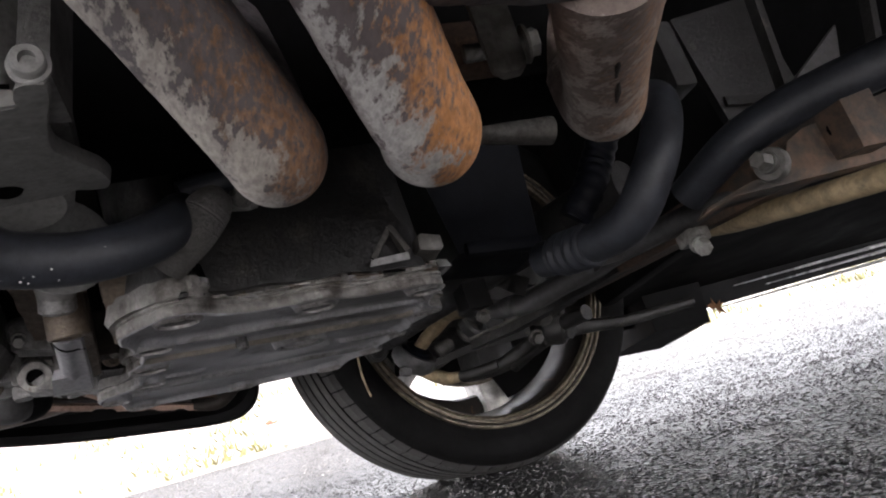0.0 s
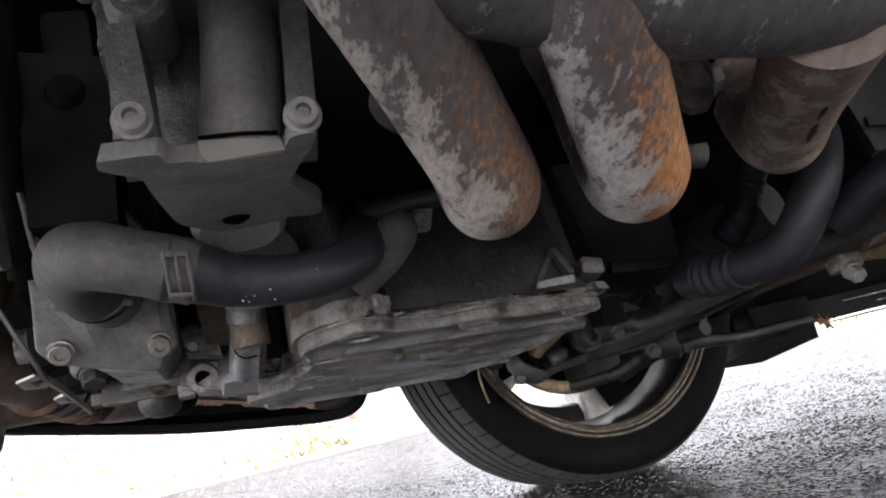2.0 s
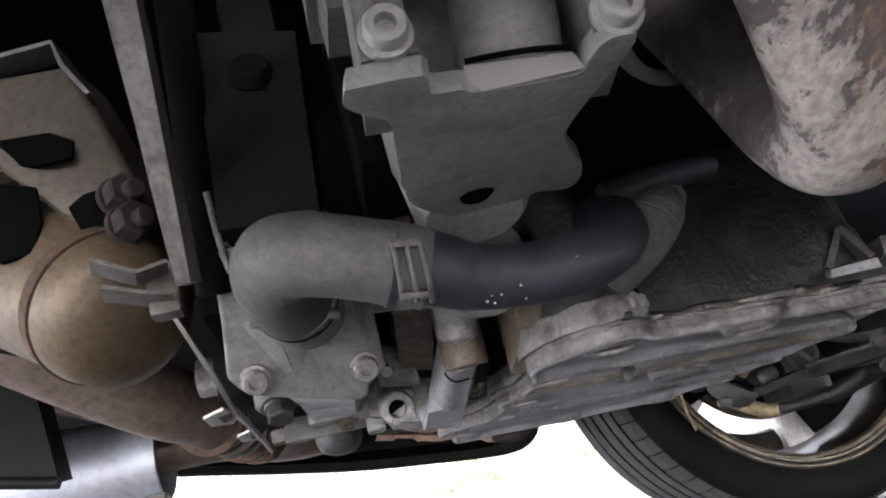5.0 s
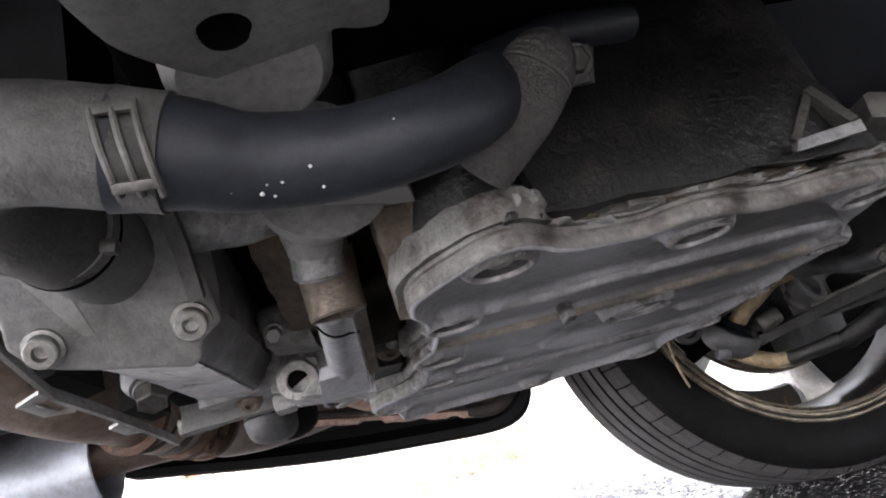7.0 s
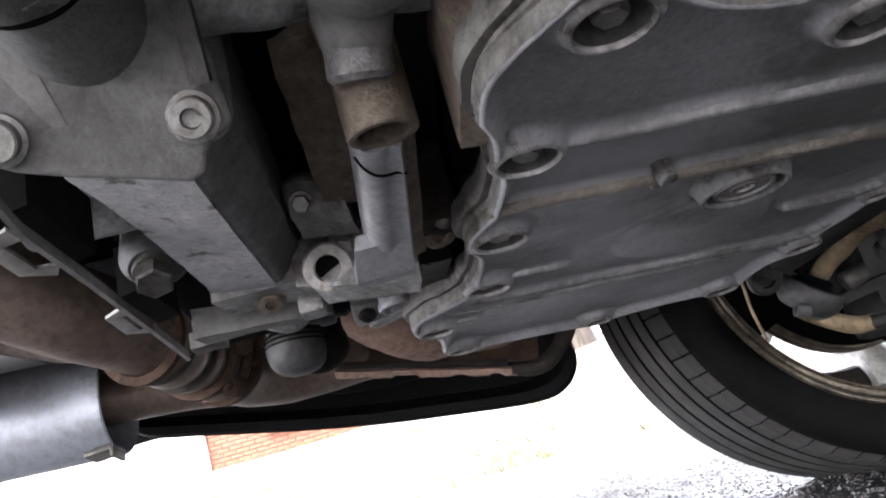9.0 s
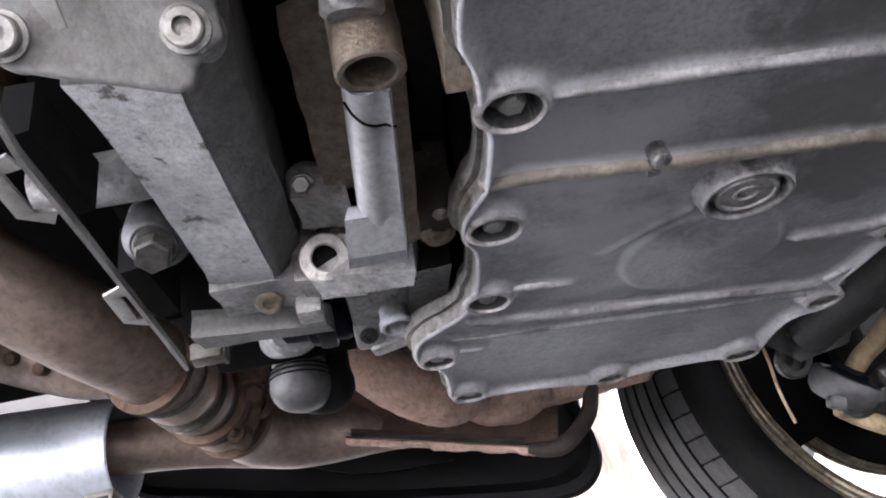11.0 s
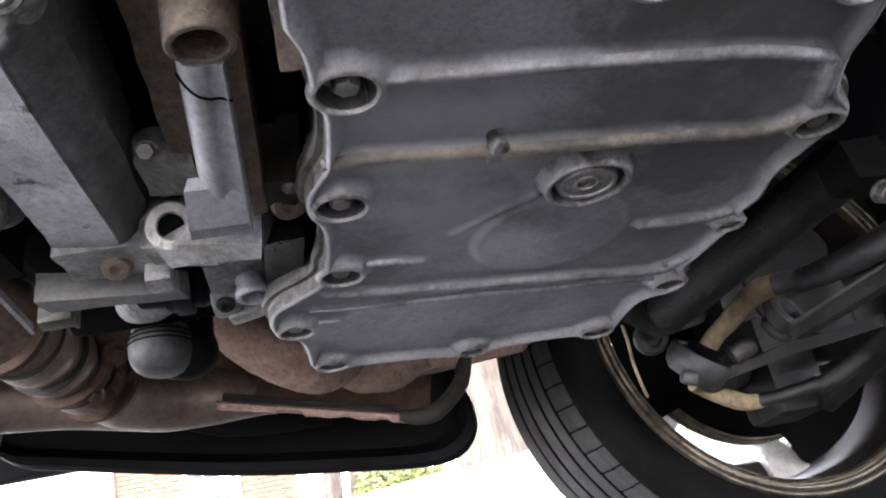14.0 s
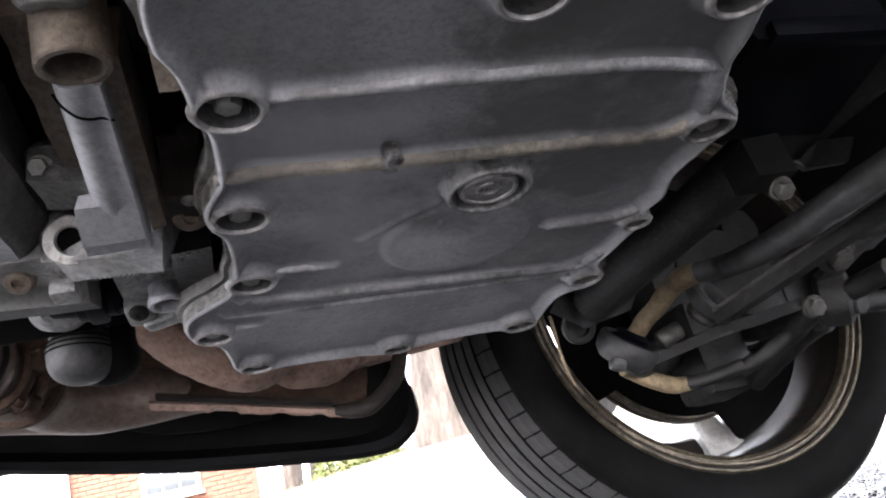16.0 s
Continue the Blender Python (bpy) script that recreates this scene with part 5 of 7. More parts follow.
def water_hose():
    h = thing("water_hose", "black rubber coolant hose on a grey elbow with a spring clip", "hose", (-0.04, 0.395, 0.175))
    part("elbow", roughen(tube([(-0.121, 0.462, 0.206), (-0.1245, 0.43, 0.2035), (-0.1225, 0.406, 0.2015), (-0.114, 0.3915, 0.1965), (-0.1, 0.3855, 0.1905), (-0.083, 0.3865, 0.184), (-0.064, 0.389, 0.177)], [0.02, 0.0192, 0.0182, 0.0172, 0.0165, 0.0165, 0.0165], 32, 8), 0.0006, 60), ELBOW, h, "dusty grey elbow")
    part("hose", tube([(-0.078, 0.3875, 0.182), (-0.06, 0.391, 0.1765), (-0.045, 0.397, 0.1725), (-0.02, 0.401, 0.1695), (0.002, 0.4035, 0.171), (0.017, 0.409, 0.1765), (0.029, 0.42, 0.187), (0.036, 0.44, 0.2), (0.038, 0.47, 0.215)], [0.0172, 0.0152, 0.0138, 0.0131, 0.0131, 0.0131, 0.0131, 0.0131, 0.0131], 28, 8), RUBBER, h, "black rubber hose with specks")
    rnd = random.Random(2)
    for k in range(9):
        x, a = -0.033 + rnd.gauss(0, 0.012), rnd.uniform(-1.4, -0.3)
        c = Vector((x, 0.4 + 0.0133 * math.sin(a), 0.1702 - 0.0133 * math.cos(a)))
        part("paint_speck", roughen(cyl(c + Vector((0, 0.001, 0.0005)), c - Vector((0, 0.0005, 0.0003)), rnd.uniform(0.00025, 0.0006), None, 7, 0.0002), 0.0003, 900), WHITE, h, "pale paint speck")
    part("sleeve", tube([(0.0560, 0.426, 0.2010), (0.0500, 0.422, 0.1930), (0.039, 0.426, 0.1832), (0.0225, 0.44, 0.1744)], [0.0085, 0.0125, 0.0135, 0.013], 40, 20, ribs=34, rib=0.00022), BRAID, h, "grey braided heat sleeve")
    clip = part("spring_clip", joined(box((-0.0715, 0.3695, 0.181), (0.0125, 0.0022, 0.0035), 0.0008, (0, 8, 0))), CLIP, h, "dull steel spring clip")
    for k in range(3):
        x = -0.0767 + 0.0052 * k
        part("finger", tube([(x, 0.3875 + 0.0182 * math.sin(a), 0.1795 - 0.0182 * math.cos(a) - 0.3 * (x + 0.0715)) for a in [-1.62 + 0.145 * i for i in range(10)]], 0.0011, 8, 2), CLIP, clip)
    part("lower_bar", box((-0.0715, 0.3785, 0.1634), (0.0125, 0.0028, 0.003), 0.0008, (40, 8, 0)), CLIP, clip)
    part("saddle", roughen(tube([(-0.1205, 0.455, 0.206), (-0.119, 0.472, 0.209), (-0.1185, 0.487, 0.2125), (-0.118, 0.498, 0.217)], [0.0205, 0.0205, 0.0215, 0.024], 30, 8), 0.0008, 60), COVER, h, "rounded neck of the cover below the elbow")
    part("neck_seam", ring((-0.1202, 0.461, 0.2068), (0.05, 0.97, 0.17), 0.0205, 0.0028, 0.0008), SHADE_BLACK, h, "dark seam where the elbow meets the neck")
    for x, z in ((-0.139, 0.196), (-0.103, 0.192)):
        part("seam_tab", roughen(box((x, 0.4545, z), (0.006, 0.006, 0.005), 0.0015, (10, 20, 0)), 0.0005, 120), CLIP, h)
    return h


water_hose()


# ---- cast parts left of the pan ----
def thermostat_cover():
    c = thing("thermostat_cover", "grey cast aluminium cover plate with three socket bolts", "cover", (-0.12, 0.5, 0.2))
    n = Vector((0, 0.75, 0.65))
    flat = [(-0.1635, 0.5045), (-0.158, 0.5105), (-0.1495, 0.5135), (-0.134, 0.5172), (-0.117, 0.5205), (-0.1005, 0.524), (-0.0955, 0.5228), (-0.094, 0.519), (-0.0905, 0.5165), (-0.083, 0.5142), (-0.0835, 0.502), (-0.0875, 0.489), (-0.088, 0.475), (-0.09, 0.462), (-0.1, 0.452), (-0.145, 0.452), (-0.156, 0.462), (-0.1595, 0.485)]
    face = [(x, y, 0.1815 - 1.1538 * (y - 0.511)) for x, y in flat]
    part("plate", roughen(slab(face, n * 0.007, 0.003, 3), 0.0004, 80), COVER, c, "dusty cast plate")
    part("rib", strip([(-0.0885, 0.462, 0.232), (-0.087, 0.488, 0.202), (-0.088, 0.502, 0.186)], 0.006, 0.008, -n, 0.002), ELBOW, c)
    part("scraped_pad", roughen(slab([(-0.150, 0.487, 0.2115), (-0.136, 0.486, 0.212), (-0.130, 0.508, 0.187), (-0.144, 0.509, 0.188)], -n * 0.0018, 0.0008), 0.0003, 90), HOUSING, c, "pale scraped pad")
    for p in ((-0.0938, 0.511, 0.1815), (-0.1499, 0.5065, 0.1867), (-0.147, 0.463, 0.2369)):
        boss = part("bolt_boss", cyl(Vector(p) + n * 0.016, Vector(p) - n * 0.0005, 0.0105, 0.0088, 24, 0.0015), CAST, c)
        part("bolt", torx_bolt(p, -n, 0.0066, 0.007), STEEL, boss, "pale socket head bolt")
    return c


thermostat_cover()


def cast_beam():
    b = thing("cast_beam", "pale aluminium casting beam running back below the gearbox", "casting", (-0.12, 0.62, 0.2))
    under = [(0.5235, -0.1395, -0.1012, 0.1797, 0.1728, -0.0835), (0.54, -0.1378, -0.1025, 0.1825, 0.1752, -0.0842), (0.583, -0.1366, -0.1036, 0.1893, 0.183, -0.0856), (0.63, -0.137, -0.104, 0.1972, 0.1907, -0.0868), (0.68, -0.1378, -0.1043, 0.2053, 0.1988, -0.089), (0.7, -0.14, -0.106, 0.209, 0.2035, -0.0905)]
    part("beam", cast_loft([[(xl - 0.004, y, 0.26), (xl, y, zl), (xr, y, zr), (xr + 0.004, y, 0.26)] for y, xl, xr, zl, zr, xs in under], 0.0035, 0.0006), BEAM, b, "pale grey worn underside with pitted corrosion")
    # Side wall coloured darker than the beam to show it in shade.
    part("shaded_side", cast_loft([[(xr - 0.006, y, zr + 0.003), (xr + 0.0012, y, zr + 0.0012), (xr + 0.0035, y, zr + 0.0022), (xs, y, zr + 0.0165), (xs + 0.002, y, 0.26), (xr - 0.006, y, 0.26)] for y, xl, xr, zl, zr, xs in under], 0.002, 0.0011), SHADED_CAST, b, "rough side wall, coloured darker for shade")
    part("end_block", cast([(-0.14, 0.695, 0.203), (-0.09, 0.69, 0.2), (-0.086, 0.726, 0.204), (-0.138, 0.728, 0.207), (-0.14, 0.695, 0.25), (-0.08, 0.69, 0.25), (-0.08, 0.74, 0.25), (-0.138, 0.74, 0.25)], 0.006, 0.0012), CAST, b)
    part("plug", torx_bolt((-0.1125, 0.713, 0.2045), (0, -0.5, -1), 0.0068, 0.006), BROWN_CAST, b, "brown socket plug")
    part("side_tab", box((-0.092, 0.718, 0.196), (0.014, 0.014, 0.012), 0.003), CAST, b)
    return b


cast_beam()


def bracket_column():
    c = thing("slave_bracket", "brown stained casting with an open tube and a pale column", "bracket", (-0.05, 0.6, 0.2))
    ax = Vector((0.0, -0.22, 0.97)).normalized()
    tip = Vector((-0.0381, 0.537, 0.1745))
    part("tube", roughen(hollow(tip + ax * 0.075, tip, 0.0128, 0.0036, 40, 0.62), 0.0004, 90), BROWN_CAST, c, "brown stained open tube")
    part("tube_collar", cyl(tip + ax * 0.035, tip + ax * 0.085, 0.0135, 0.019, 28, 0.003), BROWN_CAST, c)
    rings = []
    for k in range(15):
        f = k / 14
        y, xl, xr, z = 0.5475 + 0.088 * f, -0.0493 - 0.0053 * f, -0.0326 - 0.0034 * f, 0.1752 - 0.0072 * f
        rings.append([(xl, y, z + 0.02), (xl, y, z + 0.0085), (xl + 0.0009, y, z + 0.0048), (xl + 0.003, y, z + 0.0018), (xl + 0.0062, y, z + 0.0003), (xl + 0.0092, y, z + 0.0001), (xl + 0.0105, y, z + 0.0007), (xl + 0.0135, y, z + 0.001), (xr - 0.0012, y, z + 0.0004), (xr - 0.0003, y, z), (xr + 0.0005, y, z + 0.0007), (xr + 0.001, y, z + 0.004), (xr + 0.0014, y, z + 0.02)])
    part("column", loft([[Vector(q) for q in r] for r in rings]), SMOOTH, c, "smooth pale aluminium column", 50)
    part("column_seam", tube([(-0.0496, 0.5515, 0.178), (-0.0475, 0.5555, 0.1752), (-0.0440, 0.5600, 0.1737), (-0.0400, 0.5625, 0.1738), (-0.0360, 0.5632, 0.1743), (-0.0322, 0.5655, 0.1745)], 0.00055, 8, 6), SHADE_BLACK, c, "dark curved seam")
    part("column_rim", cast([(-0.0315, 0.545, 0.184), (-0.0255, 0.545, 0.186), (-0.0285, 0.645, 0.178), (-0.0345, 0.645, 0.176), (-0.0315, 0.545, 0.21), (-0.0235, 0.545, 0.21), (-0.0275, 0.65, 0.205), (-0.0345, 0.65, 0.205)], 0.002, 0.0008), BROWN_CAST, c, "side wall of the column")
    part("funnel", roughen(tube([(-0.028, 0.466, 0.206), (-0.033, 0.486, 0.209), (-0.037, 0.504, 0.209), (-0.0395, 0.517, 0.197)], [0.028, 0.0235, 0.0155, 0.0115], 30, 8), 0.0006, 60), HOUSING, c, "grey casting narrowing to the cylinder")
    part("cap_plate", cast([(-0.055, 0.488, 0.207), (-0.004, 0.484, 0.191), (-0.002, 0.51, 0.196), (-0.053, 0.515, 0.212), (-0.055, 0.488, 0.214), (-0.004, 0.484, 0.198), (-0.002, 0.51, 0.203), (-0.053, 0.515, 0.219)], 0.003, 0.0008), HOUSING, c, "flat grey cap above the tube")
    part("upper_cylinder", roughen(cyl((-0.0375, 0.506, 0.214), (-0.0405, 0.522, 0.187), 0.0105, 0.0112, 28, 0.002), 0.0004, 80), CAST, c, "pale short cylinder")
    part("foot", cast_loft([[(xl + 0.002, y, z + 0.007), (xl, y, z + 0.0004), (-0.0361, y, z), (-0.0352, y, z + 0.007)] for y, xl, z in ((0.6135, -0.0597, 0.1712), (0.618, -0.0601, 0.1698), (0.6235, -0.0608, 0.168), (0.6345, -0.062, 0.1657), (0.6355, -0.0622, 0.1672), (0.6445, -0.0628, 0.1674), (0.6455, -0.0628, 0.178))], 0.0011, 0.0003), SMOOTH, c, "square pale foot")
    part("ledge", cast([(-0.0855, 0.6731, 0.1869), (-0.0336, 0.6577, 0.1693), (-0.0356, 0.67, 0.1689), (-0.0813, 0.6897, 0.1829), (-0.083, 0.676, 0.216), (-0.0315, 0.664, 0.205), (-0.0275, 0.70, 0.21), (-0.078, 0.71, 0.22)], 0.0022, 0.0006), CAST, c, "stepped base")
    part("lug_base", cast([(-0.095, 0.688, 0.196), (-0.06, 0.682, 0.186), (-0.06, 0.71, 0.193), (-0.092, 0.716, 0.2), (-0.095, 0.684, 0.22), (-0.055, 0.67, 0.215), (-0.055, 0.72, 0.22), (-0.09, 0.72, 0.225)], 0.004, 0.0009), CAST, c, "block behind the lug")
    for k in range(22):
        part("grip_tooth", box((-0.0705 + 0.00122 * k, 0.6842 - 0.00052 * k + (0.0014 if k % 2 else 0), 0.1803 - 0.00042 * k), (0.0008, 0.0012, 0.0009), 0.0002, (0, 18, -23), 1), PAN_BOSS, c)
    lug_d = Vector((0.08, -0.84, -0.5)).normalized()
    lp = Vector((-0.0754, 0.6668, 0.1920))
    part("lug", roughen(joined(lathe(lp - lug_d * 0.016, lug_d, [(0.0112, 0), (0.0125, 0.012), (0.0122, 0.0155), (0.0114, 0.0165), (0.0072, 0.0167), (0.0064, 0.0157), (0.0064, 0.002), (0, 0.002)], 36), hexa([(-0.0675, 0.672, 0.198), (-0.0618, 0.673, 0.1950), (-0.061, 0.678, 0.2000), (-0.0675, 0.68, 0.206), (-0.0675, 0.6655, 0.2038), (-0.0625, 0.666, 0.2025), (-0.0615, 0.673, 0.2095), (-0.0675, 0.674, 0.2110)], 0.002)), 0.0003, 200), LUG_CAST, c, "pale worn lug with a round hole")
    # Black disc in the bore, in place of its shade.
    part("lug_shade", cyl(lp - lug_d * 0.0055, lp - lug_d * 0.004, 0.0066), SHADE_BLACK, c, "black disc for the shade in the hole")
    part("stud_lump", roughen(lathe((-0.0775, 0.6475, 0.2235), (0, -0.8, -0.6), [(0.0115, 0), (0.0105, 0.006), (0.008, 0.0085), (0, 0.009)], 24), 0.0005, 90), CAST, c, "rounded lump under the stud")
    part("stud_block", cast([(-0.084, 0.636, 0.207), (-0.058, 0.634, 0.2), (-0.056, 0.66, 0.203), (-0.084, 0.664, 0.21), (-0.084, 0.636, 0.226), (-0.058, 0.634, 0.22), (-0.056, 0.665, 0.225), (-0.084, 0.665, 0.23)], 0.007, 0.0012), CAST, c)
    part("stud", hex_bolt((-0.0785, 0.637, 0.214), (0, -0.9, -0.6), 0.0045, 0.008), STEEL, c, "dull steel stud")
    part("brown_wall", cast([(-0.07, 0.555, 0.222), (-0.048, 0.548, 0.215), (-0.046, 0.635, 0.205), (-0.068, 0.64, 0.209), (-0.07, 0.55, 0.30), (-0.045, 0.55, 0.30), (-0.045, 0.66, 0.30), (-0.07, 0.66, 0.30)], 0.004, 0.0016), BROWN_CAST, c, "brown stained casting wall")
    part("nipple_block", cast([(-0.028, 0.64, 0.190), (-0.01, 0.64, 0.188), (-0.01, 0.67, 0.19), (-0.028, 0.67, 0.192), (-0.028, 0.64, 0.23), (-0.008, 0.64, 0.23), (-0.008, 0.69, 0.23), (-0.028, 0.69, 0.23)], 0.005, 0.001), DARK_BROWN, c)
    nd, np_ = Vector((0.02, -0.55, -0.83)).normalized(), Vector((-0.0172, 0.649, 0.197))
    part("bleed_nipple", joined(hex_bolt(np_, nd, 0.0052, 0.007, 1.45), lathe(np_ + nd * 0.006, nd, [(0.0042, 0), (0.0042, 0.0025), (0.0034, 0.0046), (0.0018, 0.0055), (0, 0.0056)], 20)), STEEL, c, "dull domed nut")
    part("nut_boss", roughen(lathe(np_ - nd * 0.012, nd, [(0.012, 0), (0.0115, 0.006), (0.0092, 0.0112), (0.007, 0.0124), (0, 0.0124)], 26), 0.0005, 90), BROWN_CAST, c, "brown boss under the nut")
    part("lower_lug", roughen(lathe((-0.0195, 0.664, 0.197), (0.1, -0.5, -0.85), [(0, 0), (0.0085, 0), (0.009, 0.006), (0.0072, 0.0085), (0.004, 0.009), (0.0035, 0.007), (0, 0.0068)], 24), 0.0005, 90), BROWN_CAST, c)
    part("rear_wall", hexa([(-0.028, 0.5, 0.235), (-0.006, 0.5, 0.23), (-0.006, 0.68, 0.24), (-0.028, 0.68, 0.245), (-0.028, 0.5, 0.32), (-0.006, 0.5, 0.32), (-0.006, 0.68, 0.32), (-0.028, 0.68, 0.32)], 0.004), DARK_BROWN, c, "dark brown inner wall")
    part("top_bridge", roughen(tube([(-0.092, 0.5, 0.222), (-0.075, 0.502, 0.216), (-0.058, 0.504, 0.216), (-0.044, 0.505, 0.222)], [0.014, 0.011, 0.011, 0.014], 20, 6), 0.0006, 50), CAST, c, "dusty bridge between the castings")
    part("upper_casting", roughen(joined(hexa([(-0.055, 0.462, 0.196), (0.0, 0.455, 0.182), (0.003, 0.475, 0.186), (-0.052, 0.485, 0.2), (-0.055, 0.462, 0.215), (0.0, 0.455, 0.2), (0.003, 0.475, 0.205), (-0.052, 0.485, 0.22)], 0.004, 3)), 0.0005, 60), HOUSING, c)
    part("side_post", cast([(-0.013, 0.495, 0.172), (0.003, 0.49, 0.166), (0.0, 0.54, 0.164), (-0.013, 0.545, 0.167), (-0.014, 0.482, 0.2), (0.004, 0.476, 0.195), (0.004, 0.53, 0.2), (-0.014, 0.535, 0.205)], 0.004, 0.001), BROWN_CAST, c)
    return c


bracket_column()


def drive_flange():
    d = thing("rear_casting", "cluster of grey cast fittings behind the pan", "casting", (-0.08, 0.76, 0.22))
    part("cross_bar", cast([(-0.1625, 0.7376, 0.2035), (-0.088, 0.752, 0.2045), (-0.085, 0.765, 0.2065), (-0.160, 0.755, 0.2055), (-0.162, 0.7376, 0.2215), (-0.088, 0.7475, 0.2165), (-0.085, 0.765, 0.225), (-0.160, 0.76, 0.228)], 0.004, 0.0009), HOUSING, d, "grey cross bar")
    ax = Vector((0.05, 0.06, -1)).normalized()
    o = Vector((-0.0476, 0.7595, 0.1995))
    part("port", lathe(o - ax * 0.045, ax, [(0.0095, 0), (0.0095, 0.04), (0.0108, 0.043), (0.0108, 0.046), (0.0102, 0.047), (0.0082, 0.047), (0.0072, 0.0455), (0.0072, 0.03), (0, 0.03)], 32), CAST_LIGHT, d, "open round port with a bright rim")
    part("port_body", roughen(joined(box((-0.05, 0.765, 0.235), (0.05, 0.05, 0.05), 0.008), box((-0.046, 0.792, 0.212), (0.044, 0.018, 0.016), 0.004, (12, -8, -6)), box((-0.066, 0.782, 0.21), (0.018, 0.02, 0.014), 0.004)), 0.0004, 70), CAST, d)
    part("flange_hole", torx_bolt((-0.066, 0.773, 0.2035), (0, -0.5, -1), 0.0045, 0.003), DARK, d)
    part("sensor", joined(cyl((-0.12, 0.79, 0.232), (-0.075, 0.782, 0.222), 0.012, 0.012, 20, 0.003), cyl((-0.1, 0.787, 0.2275), (-0.09, 0.785, 0.225), 0.0145, 0.0145, 20), box((-0.092, 0.782, 0.226), (0.012, 0.026, 0.03), 0.003)), PLASTIC, d, "dark sensor body")
    part("rear_wall", box((-0.08, 0.83, 0.30), (0.12, 0.08, 0.10), 0.01), DARK, d)
    part("side_bracket", cast([(-0.035, 0.70, 0.195), (-0.014, 0.69, 0.19), (-0.02, 0.77, 0.2), (-0.042, 0.78, 0.205), (-0.035, 0.70, 0.24), (-0.012, 0.69, 0.235), (-0.018, 0.78, 0.245), (-0.042, 0.79, 0.25)], 0.004, 0.001), DARK, d)
    return d


drive_flange()


def steering_boot():
    b = thing("rubber_boot", "dark grey rounded rubber boot with wire clamps", "boot", (-0.13, 0.88, 0.24))
    ax = Vector((-0.05, 0.12, -1)).normalized()
    o = Vector((-0.1235, 0.872, 0.272))
    part("boot", lathe(o, ax, [(0.0, 0), (0.0195, 0), (0.0195, 0.014), (0.0175, 0.0155), (0.02, 0.018), (0.0178, 0.0205), (0.02, 0.023), (0.0178, 0.0255), (0.0205, 0.029), (0.0222, 0.034), (0.0228, 0.04), (0.0222, 0.046), (0.0206, 0.0508), (0.018, 0.0545), (0.0145, 0.0572), (0.0095, 0.0592), (0.0045, 0.0602), (0.0, 0.0604)], 64), BOOT, b, "rounded dusty boot")
    for h in (0.014, 0.0195, 0.0225, 0.0262):
        part("wire_clamp", lathe(o + ax * h, ax, [(0.0192, -0.001), (0.0206, 0), (0.0192, 0.001), (0.0182, 0), (0.0192, -0.001)], 36), STEEL, b)
    for h, r in ((0.0305, 0.0212), (0.0342, 0.0223), (0.0378, 0.0227)):
        part("wire_ring", lathe(o + ax * h, ax, [(r, -0.0007), (r + 0.0008, 0), (r, 0.0007), (r - 0.0006, 0), (r, -0.0007)], 48), BLACK, b, "dark wire ring")
    # Added black body that stands for the boot's shaded side.
    part("boot_shade", lathe(o + Vector((0.013, 0.016, 0.004)), ax, [(0.0, 0), (0.02, 0), (0.0215, 0.03), (0.024, 0.038), (0.024, 0.046), (0.021, 0.053), (0.0145, 0.0585), (0.006, 0.0612), (0, 0.0616)], 48), BLACK, b, "black shape for the shaded side of the boot")
    part("neck", roughen(joined(cyl((-0.14, 0.86, 0.27), (-0.115, 0.8, 0.235), 0.021, 0.019, 26, 0.003), cyl((-0.134, 0.872, 0.30), (-0.138, 0.87, 0.27), 0.022, 0.022)), 0.0004, 60), CAST, b, "grey cast neck")
    return b


steering_boot()


def mount_bolt():
    m = thing("mount_bolt", "large hex bolt under a grey rubber mount", "bolt", (-0.155, 0.657, 0.21))
    ax = Vector((0.03, -0.45, -1)).normalized()
    p = Vector((-0.1553, 0.656, 0.206))
    part("head", hex_bolt(p - ax * 0.006, ax, 0.0095, 0.012, 1.1), CLIP, m, "dull steel hex head")
    part("sleeve", lathe(p - ax * 0.04, ax, [(0.0, 0), (0.016, 0), (0.0165, 0.01), (0.0145, 0.013), (0.0165, 0.016), (0.0165, 0.028), (0.012, 0.034), (0.0, 0.034)], 30), BOOT, m)
    part("arm", roughen(tube([(-0.20, 0.63, 0.235), (-0.16, 0.628, 0.232), (-0.12, 0.625, 0.23)], 0.013, 18, 6), 0.0004, 60), CAST, m)
    return m


mount_bolt()


